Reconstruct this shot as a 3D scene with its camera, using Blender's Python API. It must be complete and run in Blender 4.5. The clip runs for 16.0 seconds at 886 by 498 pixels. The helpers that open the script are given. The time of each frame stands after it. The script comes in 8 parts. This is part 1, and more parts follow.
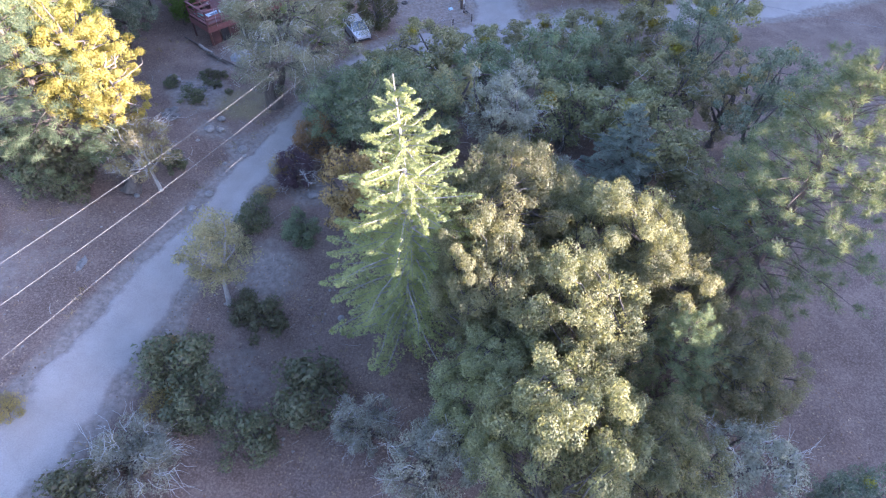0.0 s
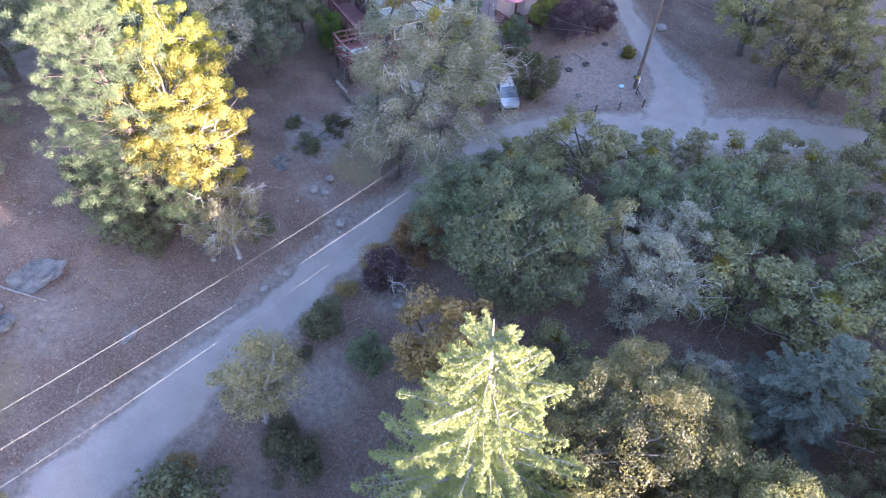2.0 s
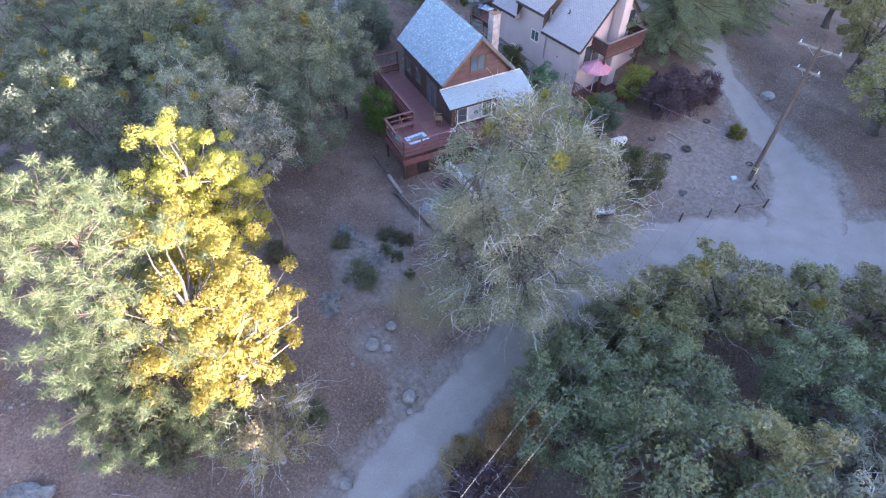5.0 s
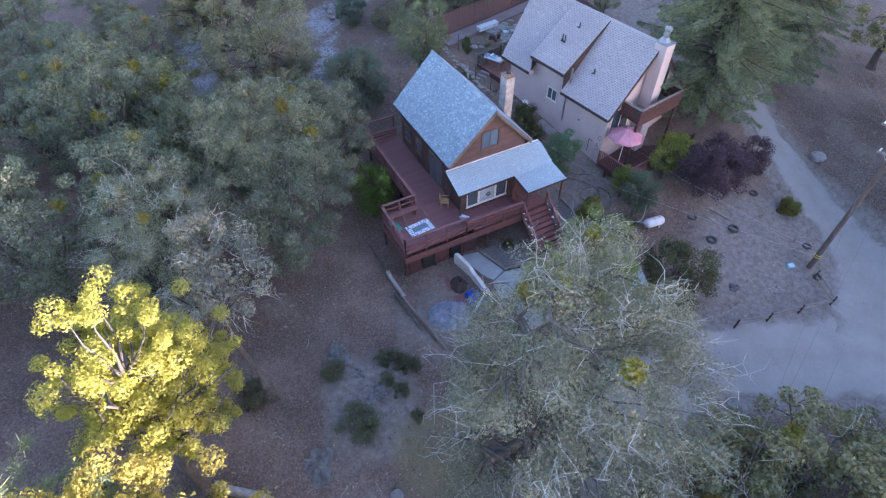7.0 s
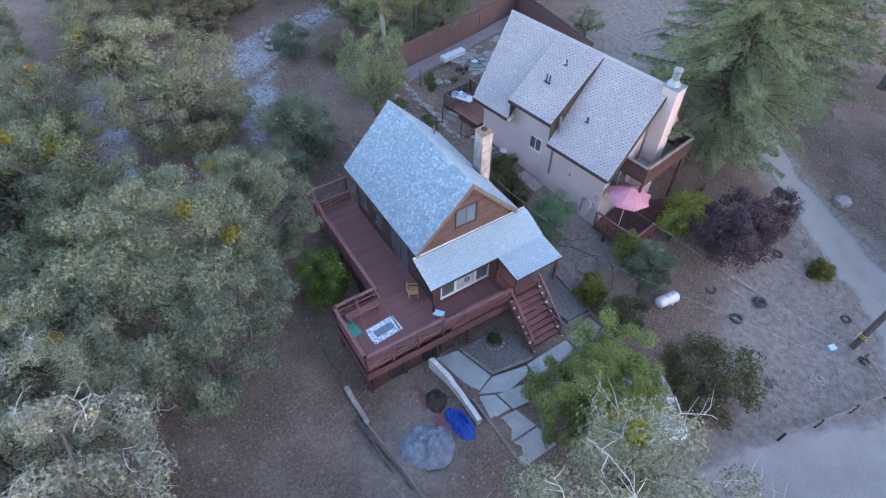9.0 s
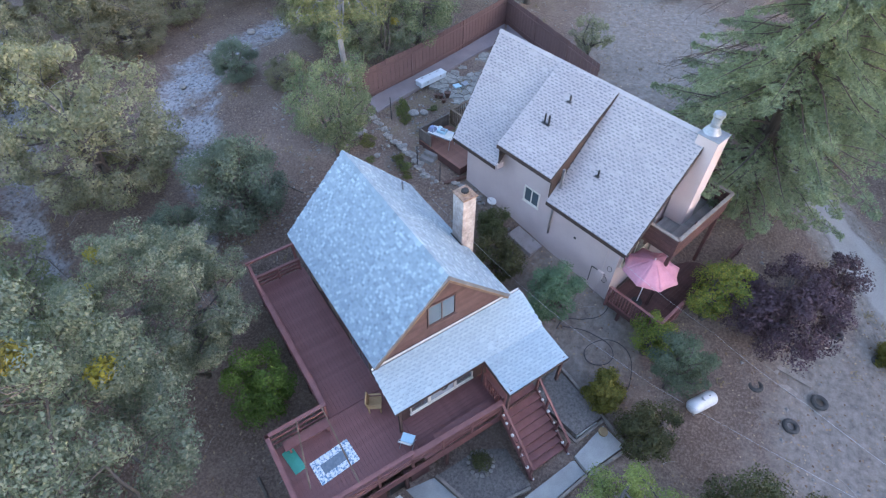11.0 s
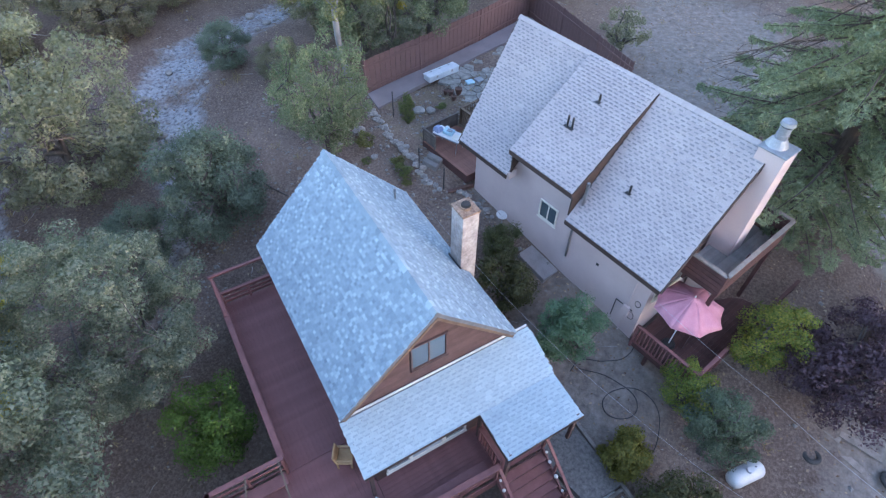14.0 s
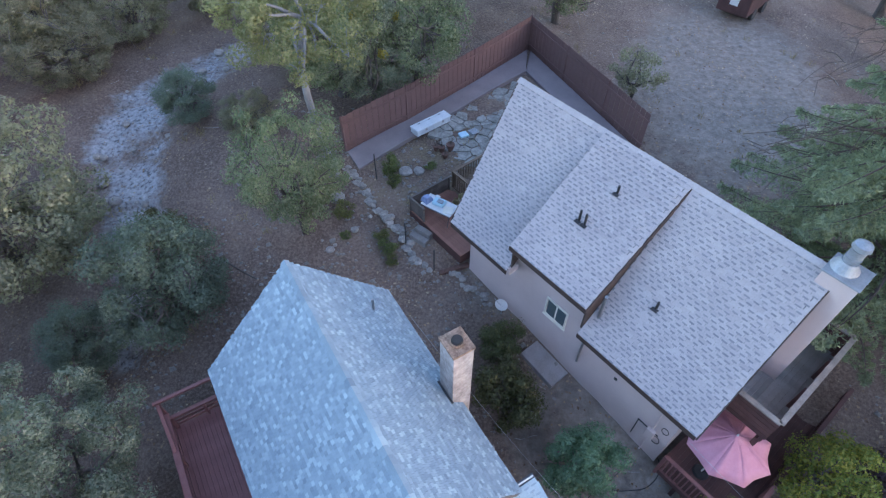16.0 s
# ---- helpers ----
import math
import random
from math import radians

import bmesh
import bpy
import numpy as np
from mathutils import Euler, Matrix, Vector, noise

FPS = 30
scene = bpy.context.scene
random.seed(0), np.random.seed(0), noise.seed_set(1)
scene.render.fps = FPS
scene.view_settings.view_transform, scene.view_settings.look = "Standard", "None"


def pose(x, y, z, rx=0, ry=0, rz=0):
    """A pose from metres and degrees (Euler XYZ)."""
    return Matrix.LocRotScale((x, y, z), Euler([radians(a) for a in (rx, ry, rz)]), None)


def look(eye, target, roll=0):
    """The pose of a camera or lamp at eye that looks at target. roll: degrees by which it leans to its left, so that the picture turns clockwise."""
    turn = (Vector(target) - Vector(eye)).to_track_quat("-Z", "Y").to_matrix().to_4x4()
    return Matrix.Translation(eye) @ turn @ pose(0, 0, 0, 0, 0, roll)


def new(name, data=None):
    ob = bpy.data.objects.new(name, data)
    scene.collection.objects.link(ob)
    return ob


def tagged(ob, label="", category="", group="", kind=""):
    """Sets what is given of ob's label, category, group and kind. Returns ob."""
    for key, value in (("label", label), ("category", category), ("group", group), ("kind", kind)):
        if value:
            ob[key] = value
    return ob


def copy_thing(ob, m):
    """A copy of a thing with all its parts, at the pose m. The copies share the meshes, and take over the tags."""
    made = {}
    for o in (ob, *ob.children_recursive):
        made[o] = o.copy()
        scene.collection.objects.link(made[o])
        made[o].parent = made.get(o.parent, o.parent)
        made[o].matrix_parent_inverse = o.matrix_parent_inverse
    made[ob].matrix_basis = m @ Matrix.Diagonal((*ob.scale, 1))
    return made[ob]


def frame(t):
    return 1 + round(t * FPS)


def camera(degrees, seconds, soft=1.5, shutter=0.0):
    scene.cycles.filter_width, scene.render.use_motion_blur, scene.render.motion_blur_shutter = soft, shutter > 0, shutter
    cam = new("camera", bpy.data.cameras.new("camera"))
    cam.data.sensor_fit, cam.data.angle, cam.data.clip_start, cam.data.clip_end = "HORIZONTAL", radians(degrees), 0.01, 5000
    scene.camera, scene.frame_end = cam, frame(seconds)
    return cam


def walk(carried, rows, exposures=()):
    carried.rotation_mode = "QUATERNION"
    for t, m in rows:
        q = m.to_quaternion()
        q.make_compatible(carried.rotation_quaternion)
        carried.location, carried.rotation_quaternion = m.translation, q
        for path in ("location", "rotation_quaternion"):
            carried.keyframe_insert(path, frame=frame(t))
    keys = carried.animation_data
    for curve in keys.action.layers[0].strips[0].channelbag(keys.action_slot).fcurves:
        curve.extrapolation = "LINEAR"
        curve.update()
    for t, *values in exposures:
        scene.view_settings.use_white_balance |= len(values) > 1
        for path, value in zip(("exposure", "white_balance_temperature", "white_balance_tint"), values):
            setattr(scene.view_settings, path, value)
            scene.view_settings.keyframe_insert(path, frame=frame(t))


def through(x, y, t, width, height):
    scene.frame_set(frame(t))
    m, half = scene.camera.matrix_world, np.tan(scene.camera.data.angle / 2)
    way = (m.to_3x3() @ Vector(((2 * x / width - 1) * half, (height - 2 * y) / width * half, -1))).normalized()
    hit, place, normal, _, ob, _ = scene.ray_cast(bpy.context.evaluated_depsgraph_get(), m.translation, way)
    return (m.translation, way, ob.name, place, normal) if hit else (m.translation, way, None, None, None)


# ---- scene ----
cam = camera(77.7, 16.0, soft=1.2)
# seconds, eye, target, roll
PATH = [
    (0, (-1.046, 0.966, 25.475), (-1.021, 2.317, 24.0), 0.8),
    (0.5, (-1.25, 3.609, 25.455), (-1.538, 4.93, 23.981), 1.6),
    (1, (-1.566, 6.268, 25.429), (-1.951, 7.563, 23.954), 2.0),
    (1.5, (-1.639, 8.962, 25.596), (-2.022, 10.257, 24.121), 2.0),
    (2, (-1.697, 11.597, 25.842), (-2.078, 12.893, 24.367), 2.3),
    (2.5, (-2.438, 13.669, 25.947), (-2.821, 14.964, 24.471), 2.3),
    (3, (-3.631, 15.234, 25.818), (-4.024, 16.532, 24.348), 2.1),
    (3.5, (-5.294, 16.767, 25.748), (-5.691, 18.06, 24.275), 2.1),
    (4, (-7.012, 18.273, 25.646), (-7.419, 19.565, 24.175), 1.8),
    (4.2, (-7.598, 18.902, 25.629), (-8.013, 20.196, 24.161), 1.5),
    (6.3, (-11.995, 27.042, 26.087), (-12.424, 28.327, 24.616), -0.0),
    (6.5, (-12.376, 27.863, 26.089), (-12.8, 29.151, 24.618), 0.1),
    (7, (-13.269, 29.982, 25.99), (-13.676, 31.271, 24.516), 0.1),
    (7.5, (-14.016, 32.068, 25.764), (-14.405, 33.357, 24.286), 0.2),
    (8, (-14.637, 34.1, 25.461), (-15.003, 35.394, 23.981), 0.3),
    (8.5, (-15.16, 36.098, 25.096), (-15.491, 37.399, 23.613), 0.4),
    (9, (-15.567, 38.111, 24.64), (-15.87, 39.415, 23.154), 0.5),
    (9.5, (-15.901, 40.086, 24.128), (-16.197, 41.389, 22.64), 0.4),
    (10, (-16.192, 42.101, 23.627), (-16.477, 43.395, 22.129), 0.5),
    (10.2, (-16.23, 42.843, 23.481), (-16.514, 44.135, 21.981), 0.3),
    (12.5, (-16.29, 48.194, 20.493), (-16.569, 49.503, 19.006), 0.8),
    (13, (-16.283, 48.345, 20.312), (-16.585, 49.646, 18.823), 0.8),
    (13.5, (-16.225, 48.361, 20.228), (-16.569, 49.651, 18.738), 0.9),
    (14, (-16.214, 48.602, 20.158), (-16.559, 49.89, 18.667), 1.0),
    (14.5, (-16.241, 49.365, 20.162), (-16.593, 50.651, 18.671), 0.7),
    (15, (-16.269, 50.643, 20.196), (-16.596, 51.932, 18.702), 0.9),
    (15.5, (-16.558, 52.185, 20.262), (-16.884, 53.461, 18.756), 0.7),
    (16, (-17.228, 53.687, 20.306), (-17.567, 54.952, 18.794), 0.1),
]
walk(cam, [(t, look(eye, target, roll)) for t, eye, target, roll in PATH], exposures=[(0.0, 3.51, 5520.0, 39.0), (1.0, 3.52, 5520.0, 38.0), (2.0, 3.53, 5740.0, 38.0), (4.2, 3.60, 5780.0, 36.5), (6.3, 3.28, 6080.0, 38.0), (7.0, 3.20, 5850.0, 36.0), (8.5, 3.38, 6120.0, 30.0), (10.0, 3.68, 6400.0, 29.0), (12.5, 3.58, 6150.0, 28.0), (15.0, 3.43, 6030.0, 28.0), (16.0, 3.26, 6030.0, 27.5)])

# ---- world and sun ----
SUN_WAY = Vector((1.0, -0.35, 0.0)).normalized()  # towards the sun
SUN_RISE = 0.10
world = bpy.data.worlds.new("sky")
scene.world = world
world.use_nodes = True
wn = world.node_tree.nodes
sky = wn.new("ShaderNodeTexSky")
sky.sky_type, sky.sun_disc = "NISHITA", False
sky.sun_elevation = math.atan(SUN_RISE)
sky.sun_rotation = math.atan2(SUN_WAY.x, SUN_WAY.y)
sky.air_density, sky.dust_density, sky.ozone_density = 1.0, 1.2, 1.5
world.node_tree.links.new(sky.outputs[0], wn["Background"].inputs[0])
wn["Background"].inputs[1].default_value = 0.15
sun = new("sun", bpy.data.lights.new("sun", "SUN"))
sun.data.energy, sun.data.angle, sun.data.color = 4.0, radians(0.6), (1.0, 0.90, 0.66)
sun.matrix_world = look((0, 0, 60), Vector((0, 0, 60)) - SUN_WAY - Vector((0, 0, SUN_RISE)))


# ---- helpers of this scene ----
ROAD = [((-36.0, -40.0), 1.7), ((-30.0, -20.0), 1.7), ((-25.0, -5.0), 1.6), ((-22.3, 4.0), 1.6), ((-20.0, 11.0), 1.5), ((-18.9, 15.3), 1.55), ((-18.0, 19.5), 1.35), ((-16.9, 23.4), 1.2), ((-15.7, 27.0), 1.2), ((-14.3, 31.0), 1.3),
        ((-12.7, 35.0), 1.3), ((-8.8, 43.0), 1.6), ((-5.6, 48.0), 2.0), ((-1.2, 50.2), 2.3), ((4.2, 52.2), 2.9), ((9.8, 54.2), 2.4),
        ((15.5, 55.7), 1.9), ((24.0, 56.6), 1.8), ((34.0, 58.6), 1.8), ((60.0, 66.0), 1.8)]
LANE = [((5.2, 53.0), 2.8), ((5.4, 57.2), 2.4), ((4.3, 61.0), 1.6), ((2.7, 64.2), 1.45), ((0.6, 67.0), 1.4), ((-1.4, 70.2), 1.3), ((-2.2, 74.0), 1.1),
        ((-2.4, 78.0), 0.8), ((-2.4, 81.0), 0.3)]
CREEK = [((-30.5, 92.0), 1.0), ((-34.6, 83.0), 1.1), ((-37.2, 78.0), 1.4), ((-38.9, 74.0), 1.9), ((-38.0, 70.6), 1.8), ((-35.6, 67.3), 1.3), ((-33.8, 64.4), 0.7), ((-32.2, 61.0), 0.5)]
WASH = [((-56.0, 75.0), 1.0), ((-51.0, 70.0), 1.0), ((-46.5, 65.0), 1.1), ((-42.0, 60.0), 0.8), ((-37.5, 57.5), 0.6)]


def curve_points(line, step=0.8):
    """Points along a smooth line: x, y, half width."""
    out = []
    n = len(line)
    for i in range(n - 1):
        a, b = line[i], line[i + 1]
        p, q = line[max(0, i - 1)], line[min(n - 1, i + 2)]
        ln = math.hypot(b[0][0] - a[0][0], b[0][1] - a[0][1])
        k = max(2, int(ln / step))
        for j in range(k):
            t = j / k
            row = []
            for c in (0, 1):
                m0, m1 = (b[0][c] - p[0][c]) / 2, (q[0][c] - a[0][c]) / 2
                row.append((2 * t**3 - 3 * t**2 + 1) * a[0][c] + (t**3 - 2 * t**2 + t) * m0 + (-2 * t**3 + 3 * t**2) * b[0][c] + (t**3 - t**2) * m1)
            row.append(a[1] + (b[1] - a[1]) * t)
            out.append(row)
    out.append([line[-1][0][0], line[-1][0][1], line[-1][1]])
    return np.array(out)


TRACKS = {"road": curve_points(ROAD), "lane": curve_points(LANE), "creek": curve_points(CREEK), "wash": curve_points(WASH)}


def nsm(a, b, x):
    t = np.clip((x - a) / (b - a), 0, 1)
    return t * t * (3 - 2 * t)


def wave(x, y, seed, size):
    """A cheap smooth noise of -1 to 1 for arrays."""
    r = np.random.RandomState(seed)
    out = np.zeros_like(x)
    for k in range(7):
        a, f, ph = r.uniform(0, 6.283), r.uniform(0.6, 1.7) / size, r.uniform(0, 6.283)
        out += np.sin((x * math.cos(a) + y * math.sin(a)) * 6.283 * f + ph + 1.3 * np.sin((x * math.sin(a) - y * math.cos(a)) * 4.1 * f + ph * 2))
    return out / 4.0


def near_track(x, y, name):
    """How far beyond a track's edge each point lies (negative: on it)."""
    d = np.full(x.shape, 99.0)
    for px, py, w in TRACKS[name]:
        d = np.minimum(d, np.hypot(x - px, y - py) - w)
    return d


def land(x, y):
    """The smooth height of the ground."""
    x, y = np.asarray(x, float), np.asarray(y, float)
    h = 0.30 + 3.87 * nsm(53, 75, y) - 3.0 * nsm(32, 16, y) * nsm(-22, -8, x) + 1.4 * np.minimum(2.1, np.maximum(0, -15.5 - x) / 9) * nsm(46, 34, y)
    h = h - 0.9 * nsm(-30, -44, x) * nsm(50, 70, y) - 3.5 * nsm(-6, 6, x) * nsm(50, 75, y)
    h = h + 0.15 * np.exp(-((x + 14.0) ** 2 + (y - 63.0) ** 2) / 18.0)
    # a bank on the far side of the lane
    h = h + 1.3 * nsm(4.5, 8.5, x - (y - 60) * -0.28) * nsm(56, 61, y) * nsm(95, 80, y)
    # an unseen hill, added to block the low sun; its crest steps set the shade
    s, side = x * SUN_WAY.x + y * SUN_WAY.y, -x * SUN_WAY.y + y * SUN_WAY.x
    crest = 14.6 + 0.3 * nsm(19.2, 17.6, side) + 2.2 * nsm(14.5, 10, side) + 4.9 * nsm(24.8, 27.6, side) + 13.0 * nsm(27.0, 29.8, side)
    h = h + (crest - h) * nsm(48, 92, s) - 20 * nsm(130, 330, s)
    h = h + 14 * nsm(-75, -190, x) + 12 * nsm(120, 260, y) * nsm(60, 20, s)
    return h


def ground_z(x, y):
    return float(land(x, y))


def part(name, bm, material, parent, label="", smooth=False):
    """Links a bmesh as one mesh object under a thing or a part."""
    me = bpy.data.meshes.new(name)
    bm.to_mesh(me)
    bm.free()
    return mesh_part(name, me, material, parent, label, smooth)


def mesh_part(name, me, material, parent, label="", smooth=False):
    if material is not None and not me.materials:
        me.materials.append(material)
    if smooth:
        me.polygons.foreach_set("use_smooth", [True] * len(me.polygons))
    ob = new(name, me)
    if parent is not None:
        ob.parent = parent
    if label:
        tagged(ob, label)
    return ob


def thing(name, m, label, category, group="", kind=""):
    ob = new(name)
    ob.empty_display_size = 0.2
    ob.matrix_basis = m
    return tagged(ob, label, category, group, kind)


def box(bm, x0, y0, z0, x1, y1, z1, bevel=0.0):
    """An upright box between two corners, added to bm."""
    r = bmesh.ops.create_cube(bm, size=1.0, matrix=Matrix.LocRotScale(((x0 + x1) / 2, (y0 + y1) / 2, (z0 + z1) / 2), None, (abs(x1 - x0), abs(y1 - y0), abs(z1 - z0))))
    if bevel:
        edges = list({e for v in r["verts"] for e in v.link_edges})
        bmesh.ops.bevel(bm, geom=edges, offset=bevel, segments=1, affect="EDGES")
    return bm


def boxes(*rows, bevel=0.0):
    bm = bmesh.new()
    for r in rows:
        box(bm, *r, bevel=bevel)
    return bm


def beam(bm, a, b, w, h, bevel=0.0):
    """A bar from a to b, w wide and h high."""
    a, b = Vector(a), Vector(b)
    d = b - a
    m = Matrix.Translation((a + b) / 2) @ d.to_track_quat("X", "Z").to_matrix().to_4x4() @ Matrix.Diagonal((d.length, w, h, 1))
    r = bmesh.ops.create_cube(bm, size=1.0, matrix=m)
    if bevel:
        edges = list({e for v in r["verts"] for e in v.link_edges})
        bmesh.ops.bevel(bm, geom=edges, offset=bevel, segments=1, affect="EDGES")
    return bm


def beams(*rows, bevel=0.0):
    bm = bmesh.new()
    for a, b, w, h in rows:
        beam(bm, a, b, w, h, bevel)
    return bm


def rod(bm, a, b, r0, r1=None, sides=10):
    a, b = Vector(a), Vector(b)
    d = b - a
    m = Matrix.Translation((a + b) / 2) @ d.to_track_quat("Z", "Y").to_matrix().to_4x4()
    bmesh.ops.create_cone(bm, cap_ends=True, segments=sides, radius1=r0, radius2=r0 if r1 is None else r1, depth=d.length, matrix=m)
    return bm


def rods(*rows, sides=10):
    bm = bmesh.new()
    for r in rows:
        rod(bm, *r, sides=sides)
    return bm


def slab(points, z0, z1):
    """An upright prism over a plan outline."""
    bm = bmesh.new()
    low = [bm.verts.new((x, y, z0)) for x, y in points]
    top = [bm.verts.new((x, y, z1)) for x, y in points]
    bm.faces.new(top)
    bm.faces.new(low[::-1])
    for i in range(len(points)):
        j = (i + 1) % len(points)
        bm.faces.new((low[i], low[j], top[j], top[i]))
    bmesh.ops.recalc_face_normals(bm, faces=bm.faces)
    return bm


def data_mesh(name, verts, faces):
    me = bpy.data.meshes.new(name)
    me.from_pydata(verts, [], faces)
    me.update()
    return me


def quads_mesh(name, co):
    """A mesh of loose faces from an (n, k, 3) array."""
    n, k = co.shape[:2]
    me = bpy.data.meshes.new(name)
    me.vertices.add(n * k)
    me.vertices.foreach_set("co", co.reshape(-1).astype(np.float32))
    me.loops.add(n * k)
    me.loops.foreach_set("vertex_index", np.arange(n * k, dtype=np.int32))
    me.polygons.add(n)
    me.polygons.foreach_set("loop_start", np.arange(0, n * k, k, dtype=np.int32))
    me.update(calc_edges=True)
    return me


# ---- materials ----
def material(name, build):
    m = bpy.data.materials.new(name)
    m.use_nodes = True
    build(m.node_tree, m.node_tree.nodes["Principled BSDF"])
    return m


def ramp(nt, fac, stops):
    r = nt.nodes.new("ShaderNodeValToRGB")
    el = r.color_ramp.elements
    while len(el) < len(stops):
        el.new(0.5)
    for e, (p, c) in zip(el, stops):
        e.position, e.color = p, (*c, 1)
    nt.links.new(fac, r.inputs[0])
    return r.outputs[0]


def noise_tex(nt, scale, detail=5.0, rough=0.6, coords="Object", stretch=None):
    tc = nt.nodes.new("ShaderNodeTexCoord")
    n = nt.nodes.new("ShaderNodeTexNoise")
    n.inputs["Scale"].default_value, n.inputs["Detail"].default_value, n.inputs["Roughness"].default_value = scale, detail, rough
    src = tc.outputs[coords]
    if stretch:
        mp = nt.nodes.new("ShaderNodeMapping")
        mp.inputs["Scale"].default_value = stretch
        nt.links.new(src, mp.inputs[0])
        src = mp.outputs[0]
    nt.links.new(src, n.inputs["Vector"])
    return n.outputs["Fac"]


def blend(nt, fac, a, b, kind="MIX"):
    m = nt.nodes.new("ShaderNodeMix")
    m.data_type, m.blend_type = "RGBA", kind
    for sock, v in ((m.inputs["Factor"], fac), (m.inputs[6], a), (m.inputs[7], b)):
        if isinstance(v, (int, float)):
            sock.default_value = v
        elif isinstance(v, tuple):
            sock.default_value = (*v, 1)
        else:
            nt.links.new(v, sock)
    return m.outputs[2]


def calc(nt, op, a, b=0.0):
    m = nt.nodes.new("ShaderNodeMath")
    m.operation = op
    for sock, v in ((m.inputs[0], a), (m.inputs[1], b)):
        if isinstance(v, (int, float)):
            sock.default_value = v
        else:
            nt.links.new(v, sock)
    return m.outputs[0]


def bump(nt, bsdf, height, strength=0.4, distance=0.02):
    b = nt.nodes.new("ShaderNodeBump")
    b.inputs["Strength"].default_value, b.inputs["Distance"].default_value = strength, distance
    nt.links.new(height, b.inputs["Height"])
    nt.links.new(b.outputs[0], bsdf.inputs["Normal"])


def surface(name, dark, light, scale=3.0, rough=0.85, fine=40.0, relief=0.3, vary=0.0, metal=0.0, stretch=None, depth=0.01):
    """A plain weathered surface: two scales of noise between two colours."""
    def build(nt, b):
        f = calc(nt, "ADD", calc(nt, "MULTIPLY", noise_tex(nt, scale, stretch=stretch), 0.65), calc(nt, "MULTIPLY", noise_tex(nt, fine, 3.0, stretch=stretch), 0.35))
        c = ramp(nt, f, [(0.32, dark), (0.68, light)])
        if vary:
            info = nt.nodes.new("ShaderNodeObjectInfo")
            hsv = nt.nodes.new("ShaderNodeHueSaturation")
            nt.links.new(calc(nt, "ADD", calc(nt, "MULTIPLY", info.outputs["Random"], vary), 1 - vary / 2), hsv.inputs["Value"])
            nt.links.new(c, hsv.inputs["Color"])
            c = hsv.outputs[0]
        nt.links.new(c, b.inputs["Base Color"])
        b.inputs["Roughness"].default_value, b.inputs["Metallic"].default_value = rough, metal
        if relief:
            bump(nt, b, noise_tex(nt, fine, 4.0, stretch=stretch), relief, depth)
    return material(name, build)


def leaf_material(name, colors, through=0.35, spread=0.25):
    """Leaves: colour varies leaf by leaf and tree by tree, and light shines through."""
    def build(nt, b):
        geo = nt.nodes.new("ShaderNodeNewGeometry")
        n = len(colors)
        c = ramp(nt, geo.outputs["Random Per Island"], [(i / max(1, n - 1), k) for i, k in enumerate(colors)])
        big = ramp(nt, noise_tex(nt, 0.7, 3.0), [(0.3, (0.72, 0.75, 0.74)), (0.7, (1.2, 1.17, 1.1))])
        c = blend(nt, 1.0, c, big, "MULTIPLY")
        info = nt.nodes.new("ShaderNodeObjectInfo")
        hsv = nt.nodes.new("ShaderNodeHueSaturation")
        nt.links.new(calc(nt, "ADD", calc(nt, "MULTIPLY", info.outputs["Random"], spread), 1 - spread / 2), hsv.inputs["Value"])
        nt.links.new(calc(nt, "ADD", calc(nt, "MULTIPLY", info.outputs["Random"], 0.05), 0.475), hsv.inputs["Hue"])
        nt.links.new(c, hsv.inputs["Color"])
        nt.links.new(hsv.outputs[0], b.inputs["Base Color"])
        b.inputs["Roughness"].default_value = 0.6
        b.inputs["Specular IOR Level"].default_value = 0.25
        tr = nt.nodes.new("ShaderNodeBsdfTranslucent")
        hot = blend(nt, 1.0, hsv.outputs[0], (1.7, 1.55, 0.8), "MULTIPLY")
        nt.links.new(hot, tr.inputs[0])
        mix = nt.nodes.new("ShaderNodeMixShader")
        mix.inputs[0].default_value = through
        nt.links.new(b.outputs[0], mix.inputs[1])
        nt.links.new(tr.outputs[0], mix.inputs[2])
        nt.links.new(mix.outputs[0], nt.nodes["Material Output"].inputs[0])
    return material(name, build)


def shingle_material(name, colors, grit=0.25):
    """Mineral-faced shingles: the shade changes tab by tab, with fine grit and faint large stains."""
    def build(nt, b):
        geo = nt.nodes.new("ShaderNodeNewGeometry")
        info = nt.nodes.new("ShaderNodeObjectInfo")
        f = calc(nt, "FRACT", calc(nt, "ADD", geo.outputs["Random Per Island"], calc(nt, "MULTIPLY", info.outputs["Random"], 7.3)))
        n = len(colors)
        c = ramp(nt, f, [(i / (n - 1), k) for i, k in enumerate(colors)])
        mid = tuple(sum(k[q] for k in colors) / n for q in range(3))
        c = blend(nt, grit, c, ramp(nt, noise_tex(nt, 22.0, 4.0, 0.75), [(0.3, tuple(0.55 * v for v in mid)), (0.7, tuple(1.4 * v for v in mid))]))
        c = blend(nt, 1.0, c, ramp(nt, noise_tex(nt, 0.5, 4.0), [(0.25, (0.92, 0.92, 0.93)), (0.75, (1.05, 1.05, 1.04))]), "MULTIPLY")
        nt.links.new(c, b.inputs["Base Color"])
        b.inputs["Roughness"].default_value = 0.85
        bump(nt, b, noise_tex(nt, 150.0, 2.0), 0.3, 0.004)
    return material(name, build)


